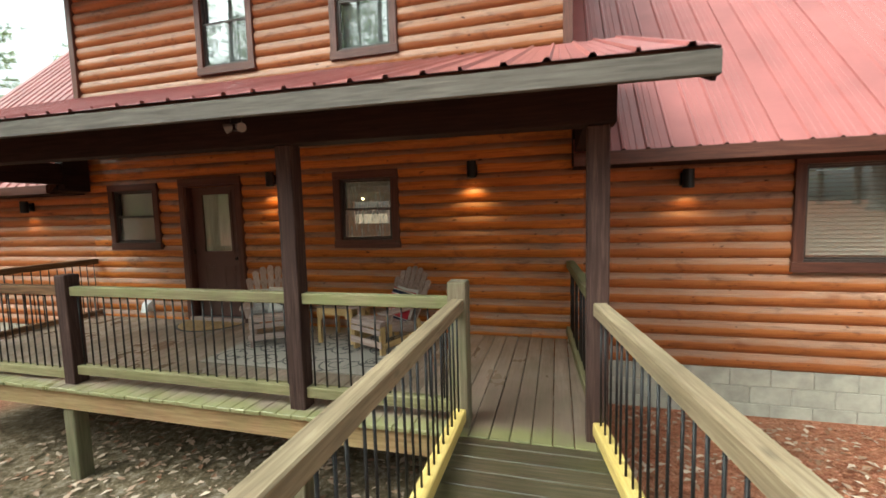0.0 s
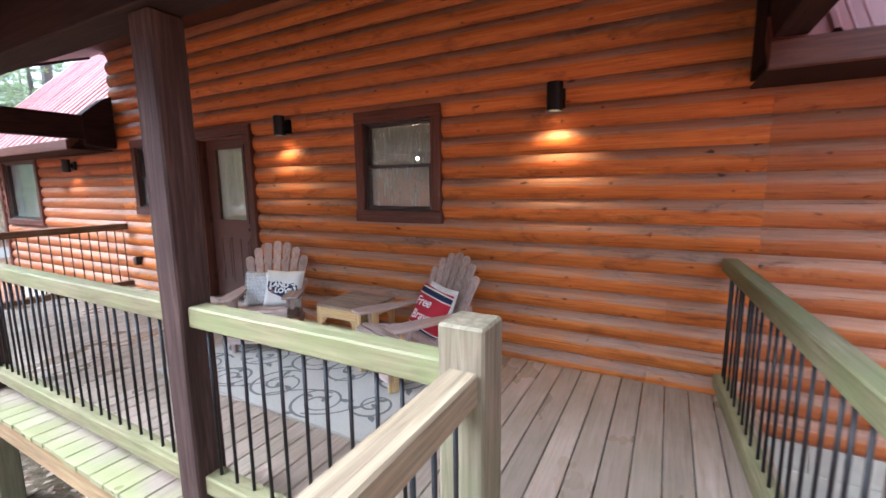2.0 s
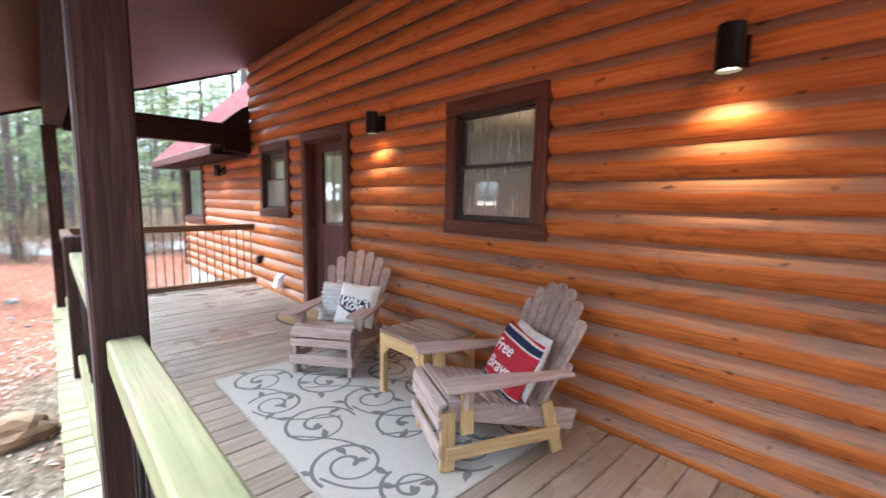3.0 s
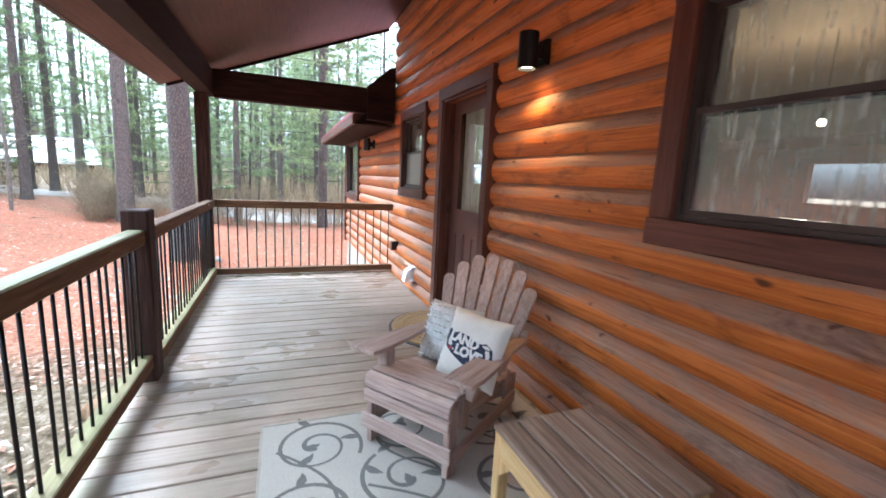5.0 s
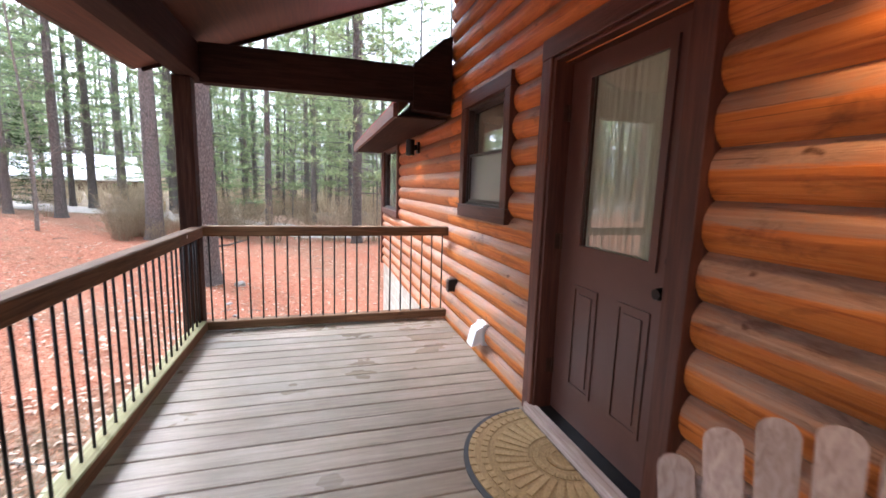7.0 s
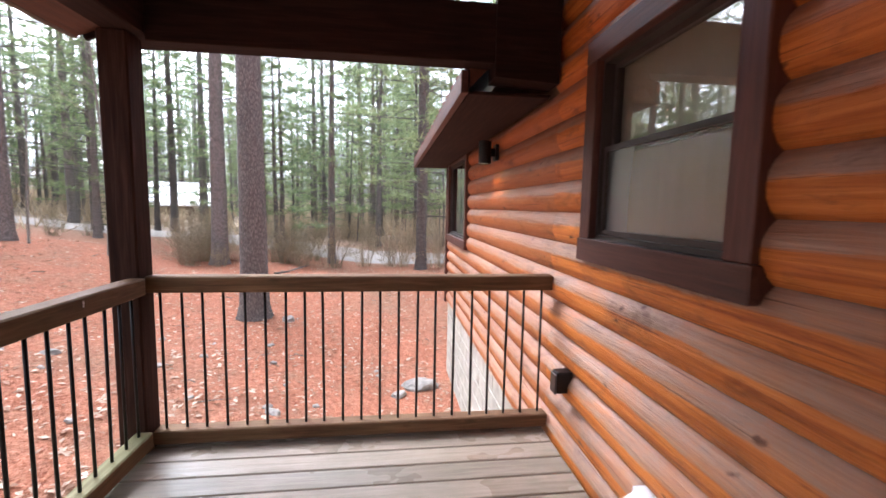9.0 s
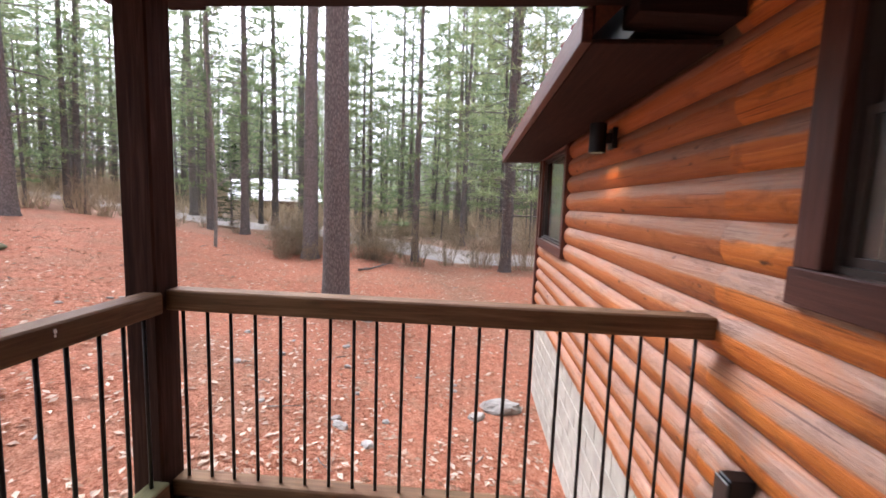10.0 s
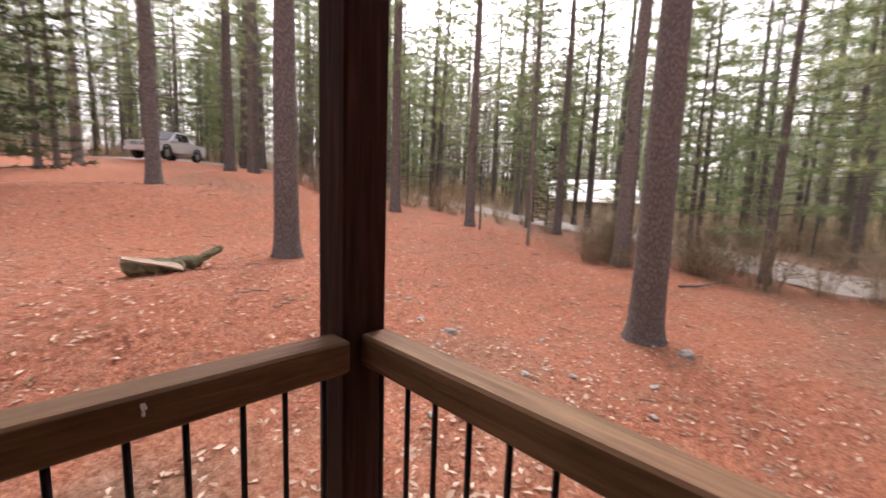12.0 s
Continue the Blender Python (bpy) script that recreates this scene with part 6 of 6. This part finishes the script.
MOSSY = plain("mossy_bark", (0.11, 0.10, 0.05), 0.95, 0, 0.5, 7, 0.7)
PALE_WOOD = wood("split_log_face", (0.32, 0.24, 0.16), (0.46, 0.37, 0.27), (0.58, 0.5, 0.4), "x", rough=0.85)


def stone(x, y, sx, sy, sz, seed, label, mat=None, sink=0.3):
    bm = bmesh.new()
    bmesh.ops.create_icosphere(bm, subdivisions=3, radius=1)
    for v in bm.verts:
        q = 1 + 0.28 * noise.noise(v.co * 1.4 + Vector((seed * 3.1, 0, 0))) + 0.12 * noise.noise(v.co * 3.7 + Vector((seed, 5, 0)))
        v.co = Vector((round(v.co.x * 2.4) / 2.4 * 0.35 + v.co.x * 0.65, v.co.y, v.co.z)) * q
        v.co.x, v.co.y, v.co.z = v.co.x * sx, v.co.y * sy, v.co.z * sz
    ob = link_mesh("stone", bm, mat or STONE, smooth=False)
    ob.matrix_basis = pose(x, y, ground_z(x, y) + sz * (1 - 2 * sink) * 0.5, 0, 0, seed * 47)
    return tagged(ob, label, "stone", "stones in the yard")


stone(-14.0, 1.86, 0.16, 0.11, 0.10, 1, "pale stone beside the large pine")
stone(-11.05, 4.55, 0.30, 0.18, 0.12, 2, "flat pale stone by the foundation")
stone(-10.75, 4.2, 0.14, 0.1, 0.07, 3, "small pale stone by the foundation")
stone(-9.6, 3.0, 0.10, 0.08, 0.05, 4, "small grey stone in the straw")
stone(-9.9, 2.6, 0.12, 0.07, 0.05, 5, "small grey stone in the straw")
stone(-10.9, -0.6, 0.11, 0.09, 0.06, 6, "small pale stone in the straw")
x, y = from_eye(*E12, -125, 13)
stone(x, y, 0.45, 0.25, 0.12, 7, "flat slab of stone with moss", MOSSY)
x, y = from_eye(*E12, -120.5, 13.6)
stone(x, y, 0.35, 0.25, 0.10, 8, "flat slab of stone on the slope")
rngp = random.Random(14)
for i in range(26):
    px, py = rngp.uniform(-13, -7.6), rngp.uniform(-4, 4.4)
    stone(px, py, *(rngp.uniform(0.03, 0.075) for _ in range(2)), rngp.uniform(0.02, 0.04), 20 + i, "small pale pebble in the straw")
for i in range(16):
    px, py = rngp.uniform(-4.5, -0.6), rngp.uniform(0.6, 2.3)
    stone(px, py, *(rngp.uniform(0.04, 0.13) for _ in range(2)), rngp.uniform(0.03, 0.06), 60 + i, "grey rubble stone below the deck")
px, py = -5.6, 2.2
stone(px, py, 0.35, 0.25, 0.2, 90, "rust-brown boulder below the deck", plain("rust_stone", (0.24, 0.15, 0.08), 0.95, 0, 0.3, 5, 0.5))


def old_log(az, d, rz, label):
    """A rotten log broken in two: a thick end split open to pale wood, and a thinner end that lifts off the ground."""
    lx, ly = from_eye(*E12, az, d)
    t = thing("old_log", label, "log", (lx, ly, ground_z(lx, ly)), rz)
    def chunk(name, ends, radii, seed, mat, lab=""):
        rng = random.Random(seed)
        (a, b), n, k = ends, 16, 12
        v, f = [], []
        for i in range(n + 1):
            u = i / n
            c = Vector(a).lerp(Vector(b), u)
            r = (radii[0] * (1 - u) + radii[1] * u) * (0.55 if i in (0, n) else 1)
            for q in range(k):
                an = 2 * math.pi * q / k
                rr = r * (1 + 0.35 * noise.noise((u * 4 + seed, math.cos(an) * 1.3, math.sin(an) * 1.3)) + rng.uniform(-0.08, 0.08))
                v.append((c.x, c.y + rr * math.cos(an), c.z + 0.8 * rr * math.sin(an)))
        for i in range(n):
            for q in range(k):
                p, w = i * k + q, i * k + (q + 1) % k
                f.append((p, w, w + k, p + k))
        f += [tuple(range(k - 1, -1, -1)), tuple(range(n * k, n * k + k))]
        return raw(name, v, f, mat, t, lab)
    chunk("bark", ((-0.72, 0.0, 0.15), (0.12, -0.05, 0.08)), (0.17, 0.13), 2, MOSSY)
    chunk("bark", ((-0.3, 0.12, 0.10), (0.45, 0.05, 0.12)), (0.14, 0.12), 5, MOSSY)
    chunk("bark", ((0.22, 0.02, 0.07), (0.82, 0.08, 0.32)), (0.13, 0.075), 8, MOSSY)
    b = bmesh.new()
    box(b, -0.42, 0.42, -0.05, 0.05, -0.02, 0.02)
    bmesh.ops.subdivide_edges(b, edges=list(b.edges), cuts=4, use_grid_fill=True)
    for v in b.verts:
        v.co.y *= 0.7 + 0.8 * (v.co.x + 0.42)
        v.co += Vector((noise.noise(v.co * 9), noise.noise(v.co * 8 + Vector((3, 0, 0))), noise.noise(v.co * 10))) * 0.025
    bmesh.ops.transform(b, matrix=pose(-0.36, -0.15, 0.19, 28, 16, -9), verts=b.verts)
    part("split_face", b, PALE_WOOD, t, "pale broken wood")
    return t


old_log(-101.8, 8.2, 188, "broken mossy log with a pale split side")


def fallen_branch(px, py, rz, length, r, seed, label):
    rng = random.Random(seed)
    t = thing("fallen_branch", label, "branch", (px, py, ground_z(px, py)), rz)
    s, tw = Sticks(), Sticks()
    n = 8
    pts = [Vector((length * (k / n - 0.5), 0.06 * length * math.sin(k * 0.8 + seed), 0.02 + r + 0.03 * rng.random())) for k in range(n + 1)]
    s.stick(pts, [r * (1 - 0.75 * k / n) for k in range(n + 1)], 7)
    s.out("stem", BARK, t)
    for k in (3, 5, 6):
        tw.stick([pts[k], pts[k] + Vector((0.16 * length, rng.choice((-1, 1)) * 0.12 * length, 0.05))], [r * 0.4, 0.003], 4)
    tw.out("twig_spray", BARK, t)["kind"] = "stuff"
    return t


fallen_branch(-19.2, 0.85, 156, 1.9, 0.035, 3, "dark fallen branch on the straw by the drive")
fallen_branch(-8.9, -1.9, 40, 0.7, 0.014, 5, "short dry stick lying on the pine straw")


def litter():
    """Fallen leaves and straw near the porch."""
    rng = random.Random(55)
    v, f, v2, f2 = [], [], [], []
    def leaf(px, py, s, vv, ff):
        g = ground_z(px, py) + 0.012
        a = rng.uniform(0, 6.28)
        c, d = math.cos(a) * s, math.sin(a) * s
        o = len(vv)
        t = rng.uniform(-0.5, 0.5) * s
        vv += [(px - c, py - d, g), (px + d * 0.5, py - c * 0.5, g + abs(t)), (px + c, py + d, g + rng.uniform(0, 0.5) * s), (px - d * 0.5, py + c * 0.5, g + 0.3 * s)]
        ff.append((o, o + 1, o + 2, o + 3))
    for i in range(17000):
        if i % 3 == 0:
            px, py = rng.uniform(-5.5, 4.5), rng.uniform(-1.5, 4.9)
        else:
            az, d = rng.uniform(150, 275), rng.uniform(1.5, 18)
            px, py = from_eye(-6.5, 3.6, az, d)
        if py > 4.95 and px > -11.9:
            continue
        leaf(px, py, rng.uniform(0.018, 0.06), v, f)
    for i in range(42000):
        az, d = rng.uniform(150, 275), rng.uniform(1.5, 11)
        px, py = from_eye(-6.5, 3.6, az, d)
        if i % 4 == 0:
            px, py = rng.uniform(0.8, 5), rng.uniform(1, 4.9)
        if py > 4.95 and px > -11.9:
            continue
        g = ground_z(px, py) + 0.01
        a, L = rng.uniform(0, 6.28), rng.uniform(0.05, 0.13)
        c, s = math.cos(a), math.sin(a)
        o = len(v2)
        v2 += [(px, py, g), (px - s * 0.006, py + c * 0.006, g + 0.004), (px + c * L, py + s * L, g + rng.uniform(0.0, 0.03))]
        f2.append((o, o + 1, o + 2))
    tagged(raw("leaf_litter", v, f, leaf_mat("dry_leaf", (0.26, 0.12, 0.07), (0.66, 0.52, 0.43), 0.15)), "pale dry leaves scattered over the straw", "leaves", kind="stuff")
    tagged(raw("pine_straw", v2, f2, leaf_mat("straw_needle", (0.18, 0.06, 0.03), (0.46, 0.22, 0.13), 0.1)), "loose rust-red pine needles on the ground", "pine straw", kind="stuff")
    tw = Sticks()
    for i in range(60):
        az, d = rng.uniform(150, 270), rng.uniform(2, 16)
        px, py = from_eye(-6.5, 3.6, az, d)
        if py > 4.9:
            continue
        a, L = rng.uniform(0, 6.28), rng.uniform(0.15, 0.5)
        g = ground_z(px, py) + 0.015
        tw.stick([Vector((px, py, g)), Vector((px + L * 0.5 * math.cos(a), py + L * 0.5 * math.sin(a), g + 0.03)), Vector((px + L * math.cos(a + .3), py + L * math.sin(a + .3), g))], [0.008, 0.007, 0.004], 4)
    tagged(tw.out("fallen_twigs", BARK_THIN, None), "fallen twigs on the straw", "twigs", kind="stuff")


litter()


# ---- pickup truck on the rise ----
def truck():
    tx, ty = from_eye(*E12, -101.8, 37)
    t = thing("pickup_truck", "silver crew-cab pickup parked on the rise", "truck", (tx, ty, ground_z(tx, ty)), 46)
    t.scale = (1.06, 1.06, 1.12)
    PAINT = plain("silver_car_paint", (0.66, 0.67, 0.69), 0.3, 0.3, 0.04, 2, 0)
    TYRE = plain("tyre_rubber", (0.02, 0.02, 0.02), 0.85)
    RIM = plain("alloy_rim", (0.5, 0.5, 0.52), 0.3, 0.9)
    DARKG = plain("tinted_glass", (0.02, 0.022, 0.025), 0.05, 0, 0.05, 2, 0, 0.8)
    LENS = plain("headlight_lens", (0.7, 0.7, 0.68), 0.1, 0.2)
    CHROME = plain("chrome_trim", (0.6, 0.6, 0.6), 0.15, 1.0)
    def profile(name, pts, w, mat, parent, taper=0.0, bev=0.05):
        b = bmesh.new()
        zt = max(z for _, z in pts)
        zb = min(z for _, z in pts)
        l = [b.verts.new((x, -w / 2 + taper * (z - zb) / (zt - zb), z)) for x, z in pts]
        r = [b.verts.new((x, w / 2 - taper * (z - zb) / (zt - zb), z)) for x, z in pts]
        b.faces.new(l)
        b.faces.new(r[::-1])
        for i in range(len(pts)):
            j = (i + 1) % len(pts)
            b.faces.new((l[i], r[i], r[j], l[j]))
        bmesh.ops.recalc_face_normals(b, faces=b.faces)
        if bev:
            bmesh.ops.bevel(b, geom=list(b.edges), offset=bev, segments=2, affect="EDGES")
        return part(name, b, mat, parent, smooth=False)
    # x forward
    body = profile("body", [(2.75, 0.45), (2.82, 0.75), (2.75, 1.02), (1.3, 1.16), (-1.3, 1.16), (-2.75, 1.18), (-2.8, 0.6), (-2.6, 0.45)], 1.98, PAINT, t, 0.06, 0.05)
    cab = profile("cab", [(1.25, 1.15), (0.45, 1.80), (-0.95, 1.84), (-1.25, 1.45), (-1.75, 1.22), (-1.8, 1.15)], 1.78, PAINT, t, 0.16, 0.05)
    profile("windscreen", [(1.21, 1.22), (0.52, 1.78), (0.56, 1.80), (1.25, 1.24)], 1.45, DARKG, t, 0.0, 0.0)
    for s in (-1, 1):
        for a, b2 in ((0.02, 0.82), (-0.86, -0.06)):
            bb = bmesh.new()
            y0, y1 = s * 0.90, s * 0.79
            v = [bb.verts.new(q) for q in ((a, y0, 1.23), (b2, y0, 1.23), (b2 - (0.42 if b2 > 0.5 else 0), y1, 1.7), (a, y1, 1.7))]
            bb.faces.new(v)
            bmesh.ops.solidify(bb, geom=list(bb.faces), thickness=0.02)
            part("side_window", bb, DARKG, t)
        bb = bmesh.new()
        box(bb, 0.75, 0.95, s * 0.95, s * 1.12, 1.18, 1.34)
        part("mirror", bb, PAINT, t)
        bb = bmesh.new()
        box(bb, 2.72, 2.84, s * 0.62, s * 0.92, 0.78, 0.98)
        part("headlight", bb, LENS, t)
        for wx in (1.75, -1.65):
            bb = bmesh.new()
            cyl(bb, (wx, s * 0.78, 0.39), (wx, s * 1.0, 0.39), 0.39, n=24)
            wh = part("wheel", bb, TYRE, t)
            bb = bmesh.new()
            cyl(bb, (wx, s * 0.99, 0.39), (wx, s * 1.012, 0.39), 0.25, 0.2, n=20)
            part("rim", bb, RIM, wh)
            bb = bmesh.new()
            n = 14
            for i in range(n):
                a = math.pi * (i + .5) / n
                box(bb, 0.44, 0.50, -0.05, 0.05, -0.055, 0.055, pose(wx, s * 0.97, 0.42, 0, -math.degrees(a), 0))
            part("wheel_arch", bb, TYRE, t)
    bb = bmesh.new()
    for i in range(5):
        box(bb, 2.79, 2.85, -0.6, 0.6, 0.74 + i * 0.05, 0.765 + i * 0.05)
    part("grille", bb, CHROME, t)
    bb = bmesh.new()
    box(bb, 2.72, 2.92, -0.98, 0.98, 0.45, 0.66)
    bmesh.ops.bevel(bb, geom=list(bb.edges), offset=0.04, segments=2, affect="EDGES")
    part("bumper", bb, PAINT, t)


truck()


# ---- neighbouring cabins seen through the trees ----
def cabin(at, rz, L, W, hw, hr, roof_mat, wall_mat, label):
    c = thing("neighbour_cabin", label, "house", at, rz)
    b = bmesh.new()
    box(b, -L / 2, L / 2, -W / 2, W / 2, -1.0, hw)
    part("wall", b, wall_mat, c)
    b = bmesh.new()
    for s in (-1, 1):
        a = [b.verts.new((x, y, z)) for x, y, z in ((-L / 2 - .4, s * (W / 2 + .5), hw - .15), (L / 2 + .4, s * (W / 2 + .5), hw - .15), (L / 2 + .4, 0, hr), (-L / 2 - .4, 0, hr))]
        d = [b.verts.new((v.co.x, v.co.y, v.co.z + 0.12)) for v in a]
        b.faces.new(a)
        b.faces.new(d[::-1])
        for i in range(4):
            j = (i + 1) % 4
            b.faces.new((a[i], a[j], d[j], d[i]))
    for s in (-1, 1):
        t3 = [b.verts.new(q) for q in ((s * L / 2, -W / 2, hw), (s * L / 2, W / 2, hw), (s * L / 2, 0, hr))]
        b.faces.new(t3)
    bmesh.ops.recalc_face_normals(b, faces=b.faces)
    part("roof", b, roof_mat, c)
    for k in (-1, 1):
        b = bmesh.new()
        box(b, k * L * 0.25 - 0.45, k * L * 0.25 + 0.45, -W / 2 - 0.04, -W / 2 + 0.02, hw * 0.35, hw * 0.8)
        part("window", b, SASH, c)
    return c


WHITE_ROOF = plain("white_metal_roof", (0.80, 0.80, 0.80), 0.35, 0, 0.06, 2, 0)
cabin((-45.1, -15.2, 0.0), -64, 7.0, 6.5, 1.2, 3.05, WHITE_ROOF, TRIM, "low cabin with a white metal roof across the drive")
cx, cy = from_eye(*E11, -121.7, 58)
cabin((cx, cy, 3.4), 40, 6, 5, 2.0, 4.4, WHITE_ROOF, TRIM, "small dark cabin with a pale roof up the hill")

# ---- pieces of the setting: deck boards, siding logs, foundation blocks ----
deck = tagged(link_mesh("deck", (lambda bm: (box(bm, -7.18, 0.72, 2.60, 2.64, -0.22, -0.035), box(bm, -7.18, -7.14, 2.64, 4.99, -0.22, -0.035), box(bm, -7.1, 0.7, 3.8, 3.84, -0.2, -0.035),
             box(bm, 0.68, 0.72, 2.64, 4.99, -0.22, -0.035), bm)[-1])(bmesh.new()), RIM_WOOD), "weathered plank porch deck on treated joists", "deck", kind="structure")
rng = random.Random(5)
x = -7.2
while x < 0.72:
    w = 0.139
    lumber("deck_board", x, min(x + w, 0.74), 2.565 + rng.uniform(-0.006, 0.006), 4.998, -0.034, rng.uniform(-0.0015, 0.0015), DECK, deck, bevel=0.004)
    x += 0.1455
ramp_deck = tagged(link_mesh("ramp_deck", (lambda bm: (box(bm, -0.34, -0.30, -1.6, 2.55, -0.2, -0.04), box(bm, 0.64, 0.68, -1.6, 2.55, -0.2, -0.04), box(bm, 0.3, 0.34, -1.6, 2.55, -0.2, -0.04), bm)[-1])(bmesh.new()), RIM_WOOD),
                   "wet mossy plank ramp leading to the porch", "ramp", kind="structure")
y = -1.6
while y < 2.5:
    lumber("deck_board", -0.40, 0.76 + 0.147 * (2.6 - y), y, min(y + 0.139, 2.56), -0.036, -0.004 + rng.uniform(-0.0015, 0.0015), DECK_WET, ramp_deck, bevel=0.004)
    y += 0.1455

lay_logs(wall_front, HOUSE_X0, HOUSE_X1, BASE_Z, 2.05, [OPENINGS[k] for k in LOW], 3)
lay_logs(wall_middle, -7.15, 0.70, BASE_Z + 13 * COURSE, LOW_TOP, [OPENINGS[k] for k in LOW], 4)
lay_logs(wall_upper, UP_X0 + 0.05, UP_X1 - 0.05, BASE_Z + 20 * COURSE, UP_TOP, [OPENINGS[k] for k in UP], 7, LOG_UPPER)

for row in range(7):
    z0 = BASE_Z - 0.2 * (row + 1)
    xx = HOUSE_X0 + 0.03 - (0.2 if row % 2 else 0)
    while xx < HOUSE_X1:
        a, b = max(xx, HOUSE_X0 + 0.02), min(xx + 0.39, HOUSE_X1)
        if b - a > 0.06 and z0 > -2.1:
            lumber("block", a, b, WALL_Y + 0.05, WALL_Y + 0.13, z0 + 0.004, z0 + 0.194, BLOCK, found, bevel=0.004)
        xx += 0.40
